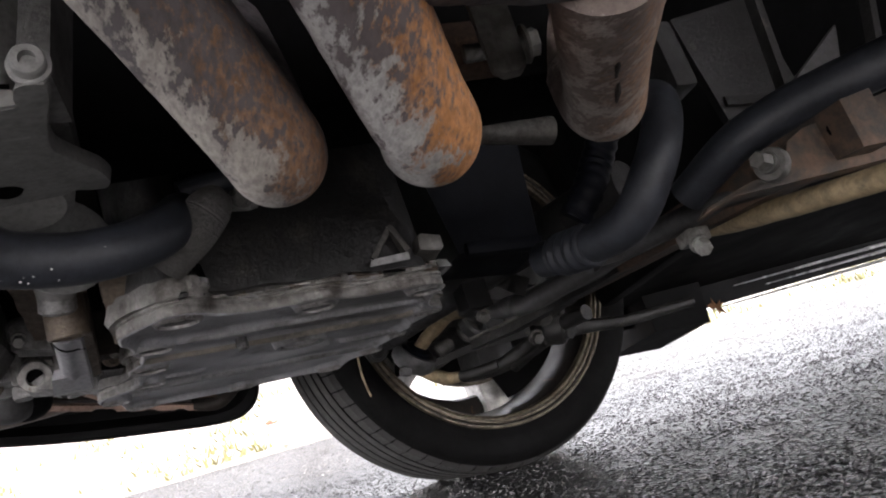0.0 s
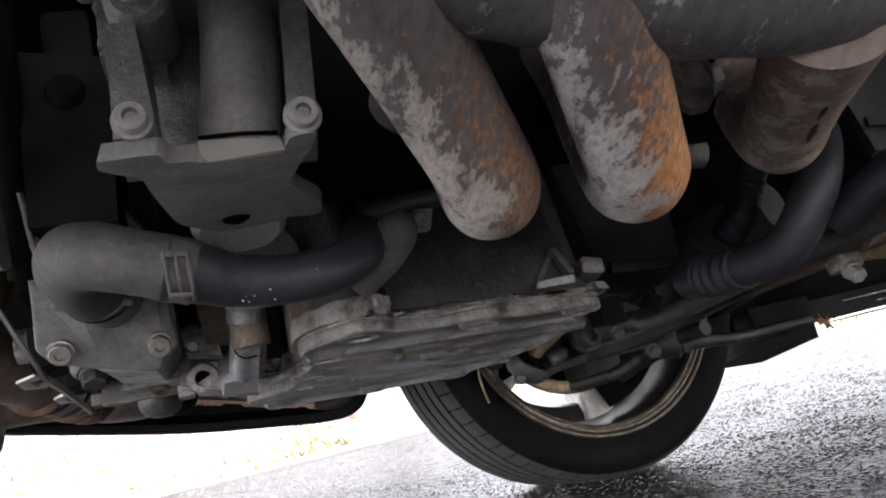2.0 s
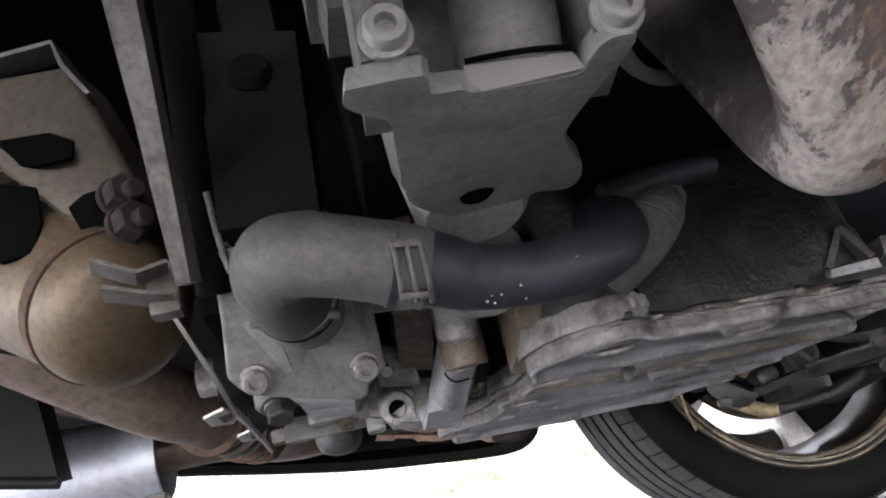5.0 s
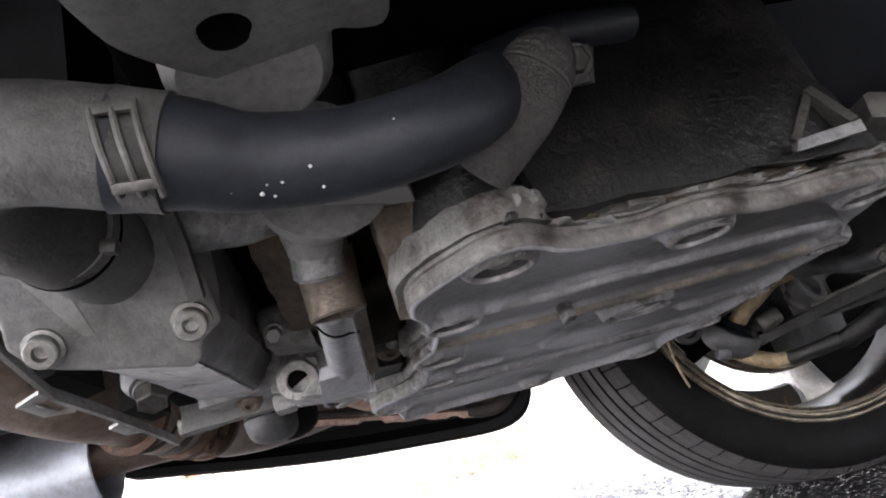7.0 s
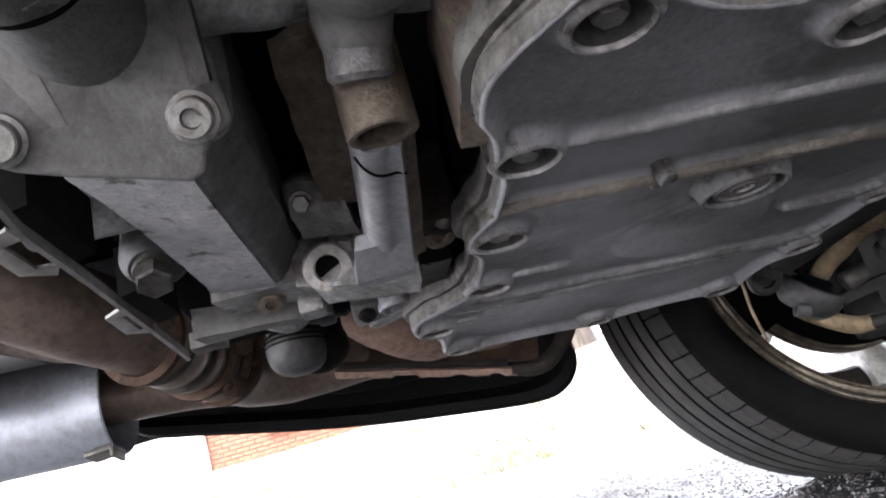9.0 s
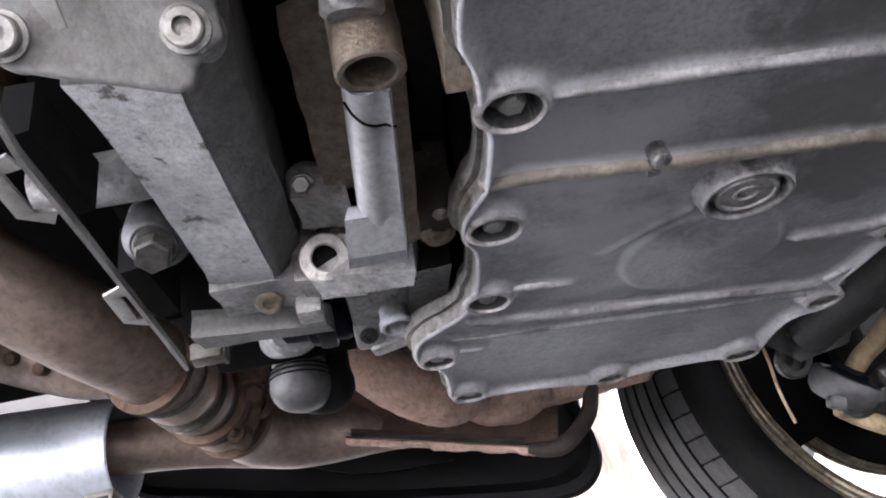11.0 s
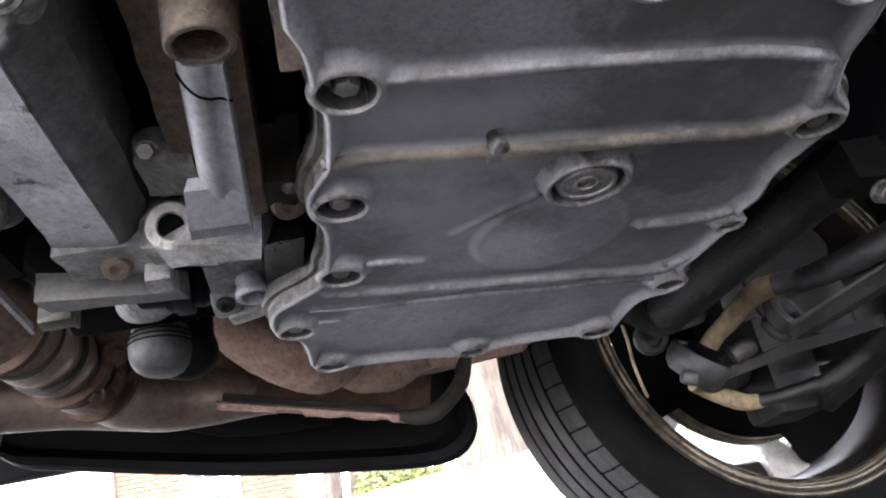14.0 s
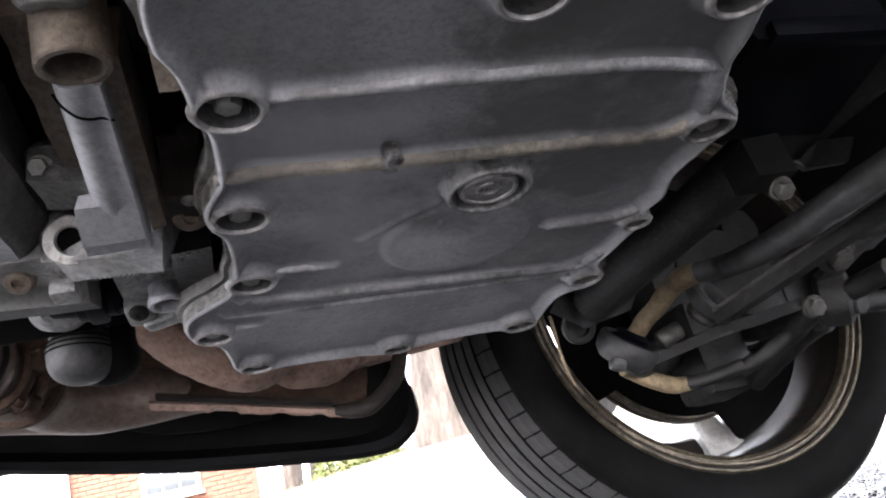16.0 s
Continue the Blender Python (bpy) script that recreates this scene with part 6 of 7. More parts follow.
def wire_bracket():
    w = thing("wire_bracket", "thin bent sheet steel bracket with slots", "bracket", (-0.18, 0.65, 0.21))
    up = (1, 0.1, 0.2)
    part("strip", strip([(-0.186, 0.488, 0.232), (-0.172, 0.52, 0.196), (-0.171, 0.56, 0.188), (-0.1735, 0.62, 0.196), (-0.1765, 0.68, 0.203), (-0.1785, 0.74, 0.209), (-0.18, 0.784, 0.213)], 0.007, 0.0022, up, 0.0006), STEEL, w, "pale bare steel strip")
    for y, z in ((0.585, 0.191), (0.7, 0.205)):
        part("loop", strip([(-0.176, y - 0.02, z), (-0.186, y - 0.017, z - 0.001), (-0.188, y + 0.014, z + 0.003), (-0.178, y + 0.02, z + 0.004)], 0.008, 0.0018, (0, 0.1, 1), 0.0004), STEEL, w)
        part("gusset", hexa([(-0.178, y - 0.03, z + 0.002), (-0.166, y - 0.03, z + 0.004), (-0.166, y + 0.03, z + 0.012), (-0.178, y + 0.03, z + 0.010), (-0.178, y - 0.03, z + 0.03), (-0.166, y - 0.03, z + 0.03), (-0.166, y + 0.03, z + 0.04), (-0.178, y + 0.03, z + 0.04)], 0.002), BLACK, w)
    part("end_tab", joined(box((-0.168, 0.79, 0.222), (0.02, 0.012, 0.012), 0.002), box((-0.158, 0.792, 0.226), (0.003, 0.012, 0.02), 0.001)), STRUT, w)
    part("clamp_plate", joined(strip([(-0.215, 0.47, 0.252), (-0.195, 0.475, 0.242), (-0.18, 0.478, 0.246)], 0.016, 0.0022, (0, 0, 1), 0.0006), strip([(-0.212, 0.475, 0.238), (-0.192, 0.48, 0.232), (-0.18, 0.482, 0.23)], 0.016, 0.0022, (0, 0, 1), 0.0006), box((-0.185, 0.488, 0.238), (0.016, 0.012, 0.03), 0.003)), STRUT, w, "folded clamp plate")
    return w


wire_bracket()


def strut_rod():
    s = thing("support_strut", "flat grey steel support strut beside the pump", "strut", (-0.165, 0.4, 0.26))
    part("blade", cast([(-0.172, 0.452, 0.222), (-0.165, 0.45, 0.222), (-0.161, 0.458, 0.225), (-0.168, 0.46, 0.225), (-0.1665, 0.34, 0.335), (-0.1515, 0.34, 0.33), (-0.1515, 0.352, 0.34), (-0.1665, 0.352, 0.345)], 0.002, 0.0006), STRUT, s, "scuffed flat steel")
    part("rod", cyl((-0.145, 0.4, 0.36), (-0.158, 0.47, 0.222), 0.009, 0.009), SHADE_BLACK, s)
    part("wire", tube([(-0.150, 0.44, 0.262), (-0.149, 0.45, 0.24), (-0.147, 0.456, 0.225)], 0.0017, 8), STRUT, s)
    return s


strut_rod()


def rusty_mount():
    m = thing("rusty_mount", "rusty forged bracket holding a bolted joint", "bracket", (-0.19, 0.34, 0.34))
    part("arm", cast([(-0.192, 0.324, 0.317), (-0.158, 0.328, 0.313), (-0.155, 0.36, 0.317), (-0.189, 0.36, 0.322), (-0.228, 0.32, 0.40), (-0.135, 0.33, 0.39), (-0.13, 0.37, 0.4), (-0.22, 0.37, 0.41)], 0.014, 0.0022), RUSTBEAM, m, "orange brown rusty arm")
    part("nut", hex_bolt((-0.164, 0.327, 0.318), (0.7, -0.6, 0.1), 0.0105, 0.018, 1.2), RUST, m, "dark rusty nut")
    part("stud", cyl((-0.156, 0.321, 0.319), (-0.138, 0.306, 0.322), 0.0062, 0.006, 20, 0.002), CAT, m, "round stud end")
    return m


rusty_mount()


def dark_canister():
    d = thing("filter_canister", "dull black plastic canister between the castings", "canister", (-0.12, 0.45, 0.3))
    part("body", hexa([(-0.146, 0.43, 0.235), (-0.1, 0.428, 0.23), (-0.098, 0.47, 0.236), (-0.144, 0.472, 0.24), (-0.142, 0.425, 0.345), (-0.092, 0.425, 0.335), (-0.09, 0.475, 0.345), (-0.14, 0.475, 0.35)], 0.008, 3), CANISTER, d, "matt dark body")
    part("cap", cyl((-0.118, 0.43, 0.315), (-0.117, 0.422, 0.318), 0.012, 0.010), CANISTER, d)
    part("neck", box((-0.115, 0.455, 0.36), (0.03, 0.03, 0.05), 0.006), CANISTER, d)
    return d


dark_canister()


# ---- exhaust pipes, muffler ----
OPENINGS = [[(-0.29, 0.3863), (-0.2516, 0.385), (-0.2371, 0.3758), (-0.2397, 0.3625), (-0.2601, 0.3614), (-0.29, 0.366)], [(-0.285, 0.355), (-0.2625, 0.3463), (-0.2599, 0.3221), (-0.2661, 0.3022), (-0.285, 0.3)], [(-0.2452, 0.328), (-0.2357, 0.3359), (-0.2208, 0.3378), (-0.2132, 0.3289), (-0.2129, 0.318), (-0.2226, 0.3111), (-0.2389, 0.3119)]]


def catalyst():
    c = thing("catalytic_converter", "tan heat stained catalytic converter can with rolled seams", "exhaust", (-0.32, 0.62, 0.36))
    a, b = Vector((-0.456, 0.76, 0.535)), Vector((-0.23, 0.565, 0.266))
    d = (b - a).normalized()
    L = (b - a).length
    prof = [(0, 0), (0.072, 0), (0.072, 0.56 * L), (0.067, 0.575 * L), (0.067, 0.59 * L), (0.07, 0.6 * L), (0.068, 0.72 * L), (0.062, 0.735 * L), (0.061, 0.75 * L), (0.061, 0.76 * L), (0.05, 0.93 * L), (0.045, 0.96 * L), (0.049, 0.98 * L), (0.044, 1.03 * L), (0.03, 1.06 * L), (0, 1.065 * L)]
    part("can", lathe(a, d, prof, 64), CAT, c, "tan steel can")
    for k, r, w in ((0.583, 0.0695, 0.016), (0.742, 0.064, 0.009)):
        part("seam", ring(a + d * L * k, d, r, w, 0.001), DARK_BROWN, c, "dark brown rolled seam")
    part("end_band", ring(a + d * L * 0.965, d, 0.0465, 0.012, 0.004), RUST, c, "brown end band")
    part("heat_plate", roughen(slab([(-0.34, 0.545, 0.43), (-0.309, 0.545, 0.441), (-0.239, 0.545, 0.442), (-0.227, 0.545, 0.406), (-0.204, 0.545, 0.335), (-0.212, 0.545, 0.303), (-0.25, 0.54, 0.325), (-0.288, 0.535, 0.37), (-0.33, 0.535, 0.40)], (0.01, 0.05, 0.008), 0.006, 3), 0.0012, 40), TAN_PLATE, c, "bent tan grey heat plate")
    part("plate_lip", strip([(-0.36, 0.542, 0.50), (-0.328, 0.542, 0.478), (-0.309, 0.542, 0.449), (-0.285, 0.54, 0.445), (-0.243, 0.54, 0.45), (-0.236, 0.54, 0.43), (-0.226, 0.545, 0.408)], 0.026, 0.003, (0, -0.2, 1), 0.001), BOOT, c, "folded grey lip")
    # Dark slabs stand for the shade inside the plate's openings.
    for rim in OPENINGS:
        part("opening_shade", roughen(slab([(x, 0.536, z) for x, z in rim], (0, 0.004, 0), 0.0015), 0.0012, 60), SHADE_BLACK, c, "dark slab for the shade in a plate opening")
    for p in ((-0.216, 0.538, 0.328), (-0.212, 0.536, 0.307)):
        part("nut", joined(hex_bolt(p, (0.6, -0.8, -0.1), 0.0115, 0.016, 1.15), cyl(p, Vector(p) + Vector((0.016, -0.016, -0.004)), 0.006)), DARK_BROWN, c, "dark rusted nut")
    return c


catalyst()


def exhaust_pipe():
    e = thing("exhaust_pipe", "brown stained exhaust down pipe with flexible joint", "exhaust", (-0.27, 0.9, 0.29))
    part("bend", tube([(-0.46, 0.66, 0.425), (-0.405, 0.71, 0.37), (-0.34, 0.765, 0.326), (-0.28, 0.83, 0.294), (-0.248, 0.9, 0.29), (-0.236, 0.945, 0.288)], 0.034, 32, 8), PIPE, e, "smooth brown bend")
    part("band", ring((-0.246, 0.905, 0.285), (0.24, 0.97, 0.1), 0.0345, 0.008), RUST, e)
    part("joint_flange", roughen(joined(lathe((-0.2125, 1.0200, 0.2916), (0.35, 0.9, 0.05), [(0.0, 0), (0.022, 0), (0.024, 0.003), (0.024, 0.010), (0.021, 0.013), (0, 0.013)], 26), lathe((-0.1927, 1.0300, 0.2986), (0.35, 0.9, 0.05), [(0.0, 0), (0.012, 0), (0.013, 0.003), (0.013, 0.010), (0, 0.012)], 20), lathe((-0.2103, 1.0200, 0.2677), (0.35, 0.9, 0.05), [(0.0, 0), (0.011, 0), (0.012, 0.003), (0.012, 0.010), (0, 0.012)], 20)), 0.0022, 60), RUST, e, "corroded joint flange")
    for at in ((-0.1920, 1.0200, 0.2952), (-0.2077, 1.0100, 0.2649), (-0.2156, 1.0100, 0.3001)):
        part("flange_bolt", roughen(hex_bolt(at, (-0.3, -0.9, -0.2), 0.0065, 0.011, 1.35), 0.0008, 120), RUST, e, "rusty flange bolt")
    part("flex", tube([(-0.238, 0.935, 0.287), (-0.232, 0.99, 0.293), (-0.226, 1.04, 0.298), (-0.218, 1.075, 0.302)], 0.033, 36, 14, ribs=5, rib=0.0022), PIPE, e, "ribbed flexible section")
    # Dark rings take the place of shaded gaps between the bands.
    for at in ((-0.2405, 0.925, 0.2868), (-0.2355, 0.965, 0.2895), (-0.2285, 1.018, 0.2962), (-0.2225, 1.06, 0.3008)):
        part("groove_shade", ring(at, (0.12, 0.98, 0.1), 0.0345, 0.0042, 0.0008), DARK_BROWN, e, "dark ring for the shade between the bands")
    part("clamp", joined(ring((-0.230, 1.0, 0.294), (0.1, 0.98, 0.1), 0.036, 0.012, 0.003), ring((-0.222, 1.055, 0.3), (0.15, 0.98, 0.1), 0.036, 0.01, 0.003)), RUST, e, "rusty band clamp")
    part("clamp_bolts", joined(box((-0.192, 1.0, 0.312), (0.03, 0.02, 0.03), 0.005), hex_bolt((-0.19, 1.0, 0.298), (0.3, -0.6, -0.7), 0.009, 0.014), hex_bolt((-0.172, 1.02, 0.302), (0.5, -0.6, -0.5), 0.009, 0.014), tube([(-0.212, 0.97, 0.33), (-0.19, 0.97, 0.334), (-0.178, 0.985, 0.322), (-0.18, 1.0, 0.305)], 0.007, 12)), RUST, e, "rusty clamp nuts")
    part("elbow", tube([(-0.22, 1.07, 0.302), (-0.208, 1.11, 0.306), (-0.175, 1.14, 0.306), (-0.125, 1.155, 0.305), (-0.09, 1.162, 0.3), (-0.055, 1.168, 0.292)], [0.033, 0.036, 0.034, 0.029, 0.021, 0.012], 32, 8), PIPE, e, "rust brown elbow")
    part("inner_pipe", tube([(-0.205, 1.16, 0.315), (-0.28, 1.14, 0.322), (-0.36, 1.11, 0.318), (-0.42, 1.1, 0.315)], [0.03, 0.028, 0.027, 0.027], 28, 8), PIPE, e, "pipe that leads into the tail pipe")
    return e


exhaust_pipe()


def second_can():
    s = thing("resonator", "brown steel resonator can with two studs", "exhaust", (-0.38, 1.0, 0.4))
    part("can", tube([(-0.56, 0.995, 0.462), (-0.46, 0.998, 0.408), (-0.39, 1.0, 0.372), (-0.34, 1.0, 0.348), (-0.31, 1.0, 0.336)], [0.03, 0.029, 0.028, 0.026, 0.02], 36, 8), PIPE, s, "brown stained can")
    for x, z in ((-0.392, 0.358), (-0.365, 0.342)):
        part("stud", cyl((x, 0.985, z + 0.008), (x - 0.002, 0.968, z - 0.002), 0.008, 0.006), RUST, s)
    return s


second_can()


def tail_pipe():
    t = thing("tail_pipe", "polished chrome tail pipe tip with an open end", "tail pipe", (-0.45, 1.1, 0.31))
    a, d = Vector((-0.338, 1.1, 0.308)), Vector((-1, 0.0, 0.06)).normalized()
    part("tip", lathe(a, d, [(0.0505, 0), (0.052, 0.0015), (0.0525, 0.01), (0.0525, 0.2), (0.05, 0.22), (0.047, 0.22), (0.0495, 0.2), (0.0495, 0.003), (0.0505, 0)], 64), CHROME, t, "polished steel tube")
    part("inner_cone", lathe(a + d * 0.05, d, [(0.0495, 0), (0.028, 0.05), (0.0, 0.05)], 40), PIPE, t)
    part("hanger", joined(box((-0.352, 1.085, 0.257), (0.03, 0.03, 0.006), 0.002, (0, -4, 0)), box((-0.34, 1.085, 0.254), (0.004, 0.03, 0.012), 0.001)), STRUT, t)
    return t


tail_pipe()


def muffler():
    m = thing("muffler", "rusty box muffler with a folded seam along its edge", "exhaust", (-0.03, 1.2, 0.32))
    part("shell", roughen(hexa([(-0.16, 1.14, 0.302), (0.085, 1.14, 0.243), (0.10, 1.32, 0.315), (-0.16, 1.3, 0.345), (-0.165, 1.15, 0.4), (0.115, 1.15, 0.36), (0.12, 1.32, 0.38), (-0.17, 1.32, 0.405)], 0.02, 4), 0.002, 30), RUST, m, "rust brown shell")
    notch = random.Random(14)
    edge = [Vector((-0.125 + 0.182 * k / 30, 1.12, 0.2815 - 0.0485 * k / 30)) for k in range(31)]
    rings = []
    for k, q in enumerate(edge):
        bite = 0.0045 if 9 < k < 14 else 0.0025 if k in (20, 21, 26, 27) else 0.0
        low = 0.004 - bite + notch.uniform(-0.0006, 0.0006)
        rings.append([q + Vector((0, 0, -low)), q + Vector((0, 0.003, -low - 0.0005)), q + Vector((0, 0.012, 0.001)), q + Vector((0, 0.012, 0.006)), q + Vector((0, 0.002, 0.0055)), q + Vector((0, -0.0015, 0.002))])
    part("seam", loft(rings), RUST_PINK, m, "crimped metal seam with a notched edge")
    # Dark strip laid where shade fills the groove over the seam.
    part("groove", strip([(q.x, q.y + 0.006, q.z + 0.0115) for q in edge[1:30:4]], 0.01, 0.004, (0, 0.1, 1), 0.001), DARK_BROWN, m, "dark strip for the shade over the seam")
    part("end_cap", roughen(tube([(0.052, 1.122, 0.2365), (0.072, 1.121, 0.2315), (0.09, 1.12, 0.2345), (0.108, 1.122, 0.2475), (0.124, 1.126, 0.267), (0.132, 1.13, 0.29)], [0.006, 0.008, 0.0085, 0.0085, 0.0085, 0.008], 16, 8), 0.001, 60), DARK_BROWN, m, "dark rounded end of the muffler")
    return m


muffler()


def heat_shield():
    h = thing("rusted_manifold", "pale rust speckled lobed exhaust shield behind the pan", "exhaust", (0.05, 0.97, 0.24))
    part("lobe", roughen(tube([(-0.105, 0.99, 0.318), (-0.065, 1.015, 0.288), (-0.0242, 1.035, 0.272), (0.0, 1.055, 0.284), (0.008, 1.075, 0.31)], [0.021, 0.027, 0.029, 0.027, 0.023], 32, 10), 0.0016, 60), RUST_PINK, h, "pale pinkish rust lobe")
    part("lobe", roughen(tube([(-0.004, 1.08, 0.302), (0.015, 1.088, 0.286), (0.037, 1.092, 0.2815), (0.06, 1.1, 0.288), (0.078, 1.11, 0.308)], [0.021, 0.0255, 0.0268, 0.0255, 0.021], 32, 10), 0.0016, 60), RUST_PINK, h, "pale pinkish rust lobe")
    part("shell", roughen(hexa([(0.058, 1.095, 0.269), (0.2, 1.168, 0.301), (0.215, 1.2, 0.314), (0.06, 1.14, 0.28), (0.072, 1.085, 0.31), (0.235, 1.15, 0.328), (0.24, 1.2, 0.34), (0.07, 1.14, 0.33)], 0.008, 4), 0.0018, 55), RUST_PINK, h, "dimpled rusty shell")
    part("weld", tube([(0.079, 1.084, 0.307), (0.088, 1.09, 0.289), (0.092, 1.1, 0.2755)], 0.0024, 10), RUST_PINK, h)
    for k in range(9):
        f = k / 8
        at = Vector((0.098 + 0.095 * f, 1.1 + 0.042 * f, 0.2905 + 0.022 * f + 0.006 * math.sin(k * 2.3)))
        part("dimple", roughen(lathe(at, (-0.3, -0.8, -0.5), [(0.0, 0.0012), (0.0022, 0.0012), (0.0034, 0.0)], 10), 0.0006, 200), RUST, h, "dark rust pit")
    return h


heat_shield()


def rear_tray():
    t = thing("under_tray", "black plastic tray panel beside the tail pipe", "panel", (-0.5, 0.95, 0.33))
    part("panel", hexa([(-0.398, 0.92, 0.262), (-0.402, 0.97, 0.275), (-0.9, 0.97, 0.40), (-0.9, 0.92, 0.385), (-0.42, 0.92, 0.385), (-0.424, 0.97, 0.40), (-0.9, 0.97, 0.52), (-0.9, 0.92, 0.51)], 0.008, 3), BUMPER, t, "black plastic shell")
    part("edge", tube([(-0.398, 0.92, 0.262), (-0.55, 0.92, 0.3), (-0.9, 0.92, 0.386)], 0.006, 12, 4), BUMPER, t, "rolled lower edge")
    return t


rear_tray()



# ---- suspension, subframe and hoses right of the pan ----
def lateral_link():
    l = thing("lateral_link", "dark painted steel suspension link", "suspension arm", (0.3, 0.78, 0.2))
    part("tube", roughen(tube([(0.40, 0.54, 0.205), (0.365, 0.62, 0.208), (0.335, 0.72, 0.212), (0.308, 0.84, 0.22), (0.282, 0.95, 0.226)], [0.021, 0.02, 0.0195, 0.019, 0.019], 24, 6), 0.0006, 50), ARM, l, "black painted tube")
    part("end_eye", joined(cast([(0.2402, 0.9500, 0.2237), (0.2740, 0.9700, 0.2103), (0.3371, 1.0000, 0.2306), (0.3359, 1.0000, 0.2451), (0.2605, 0.9500, 0.2469), (0.2988, 0.9700, 0.2551), (0.3540, 1.0000, 0.2561), (0.3551, 1.0000, 0.2706)], 0.004, 0.0008)), ARM, l, "bracket at the end of the link")
    part("nut", lathe((0.2736, 0.9850, 0.2184), (0, -0.9, -0.4), [(0, 0), (0.0155, 0), (0.0155, 0.006), (0.0135, 0.008), (0.009, 0.008), (0.008, 0.003), (0, 0.002)], 24), ARM, l)
    return l


lateral_link()


def stabiliser():
    s = thing("stabiliser_link", "grease yellowed tube on a ball joint", "suspension arm", (0.35, 0.95, 0.2))
    part("tube", roughen(tube([(0.3460, 1.0450, 0.2170), (0.3504, 1.0400, 0.2206), (0.3688, 1.0150, 0.2329), (0.3812, 0.9900, 0.2415), (0.3839, 0.9650, 0.2378), (0.3942, 0.9450, 0.2321)], [0.0088, 0.0088, 0.0092, 0.01, 0.0108, 0.0108], 22, 8), 0.0012, 70), TAN, s, "yellow brown greasy tube")
    part("rear_tube", roughen(tube([(0.3883, 0.9500, 0.2338), (0.4053, 0.9250, 0.2241), (0.3905, 0.85, 0.1996), (0.3902, 0.8, 0.1885), (0.3779, 0.73, 0.1721), (0.437, 0.6, 0.172), (0.46, 0.45, 0.152)], [0.0106, 0.0108, 0.0112, 0.0112, 0.0112, 0.011, 0.010], 22, 10), 0.0012, 60), BOOT, s, "dirty grey tube")
    o, d = Vector((0.3403, 1.0450, 0.2110)), Vector((0.45, -0.55, 0.55)).normalized()
    part("cup", lathe(o - d * 0.018, d, [(0, 0), (0.023, 0), (0.029, 0.006), (0.031, 0.014), (0.031, 0.022), (0.0295, 0.025), (0.026, 0.026), (0.024, 0.023), (0.023, 0.014), (0.0, 0.012)], 40), BOOT, s, "dark grey ball joint eye")
    part("gaiter", lathe(o - d * 0.004, d, [(0.0225, 0), (0.0205, 0.006), (0.0215, 0.010), (0.0165, 0.013), (0.0175, 0.016), (0.011, 0.02)], 28), PLASTIC, s, "black rubber gaiter")
    part("eye_pad", roughen(box((0.3166, 1.0300, 0.1902), (0.017, 0.012, 0.013), 0.0055, (20, 15, 10)), 0.0006, 80), BOOT, s, "scuffed pad")
    part("arm", roughen(strip([(0.3304, 1.0500, 0.1930), (0.3644, 1.0550, 0.1971), (0.3974, 1.0500, 0.2003), (0.4274, 1.0300, 0.2005), (0.4478, 1.0000, 0.1937), (0.4787, 0.9600, 0.1872)], 0.013, 0.011, (0.1, -0.5, 1), 0.003), 0.0008, 50), ARM, s, "dark forged arm")
    part("clamp_ring", lathe((0.4158, 1.0000, 0.2237), (0.45, -0.75, 0.2), [(0.013, -0.006), (0.021, -0.006), (0.0225, 0.0), (0.0225, 0.006), (0.019, 0.009), (0.014, 0.008), (0.0125, 0.002), (0.013, -0.006)], 28), BOOT, s, "rubber ring in the arm")
    part("boss", joined(lathe((0.4109, 1.0200, 0.2164), (0.35, -0.8, 0.3), [(0, 0), (0.014, 0), (0.016, 0.005), (0.013, 0.009), (0.0155, 0.012), (0.0145, 0.017), (0.007, 0.02), (0, 0.02)], 24), roughen(cyl((0.372, 1.045, 0.208), (0.396, 1.034, 0.214), 0.0105, 0.0095, 20, 0.003), 0.0012, 70)), CLIP, s, "dirty clamp boss")
    part("lower_link", roughen(tube([(0.3457, 1.0900, 0.2016), (0.3612, 1.1000, 0.1971), (0.3793, 1.1000, 0.1864), (0.3959, 1.1000, 0.1781), (0.4176, 1.1000, 0.1760)], [0.006, 0.0078, 0.009, 0.0088, 0.0075], 18, 8), 0.001, 80), TAN, s, "yellowed greasy rod")
    part("lower_link", roughen(tube([(0.4103, 1.1000, 0.1766), (0.4325, 1.0900, 0.1739), (0.4633, 1.0700, 0.1736)], [0.0076, 0.0075, 0.008], 16, 8), 0.0008, 60), ARM, s, "dark end of the rod")
    return s


stabiliser()


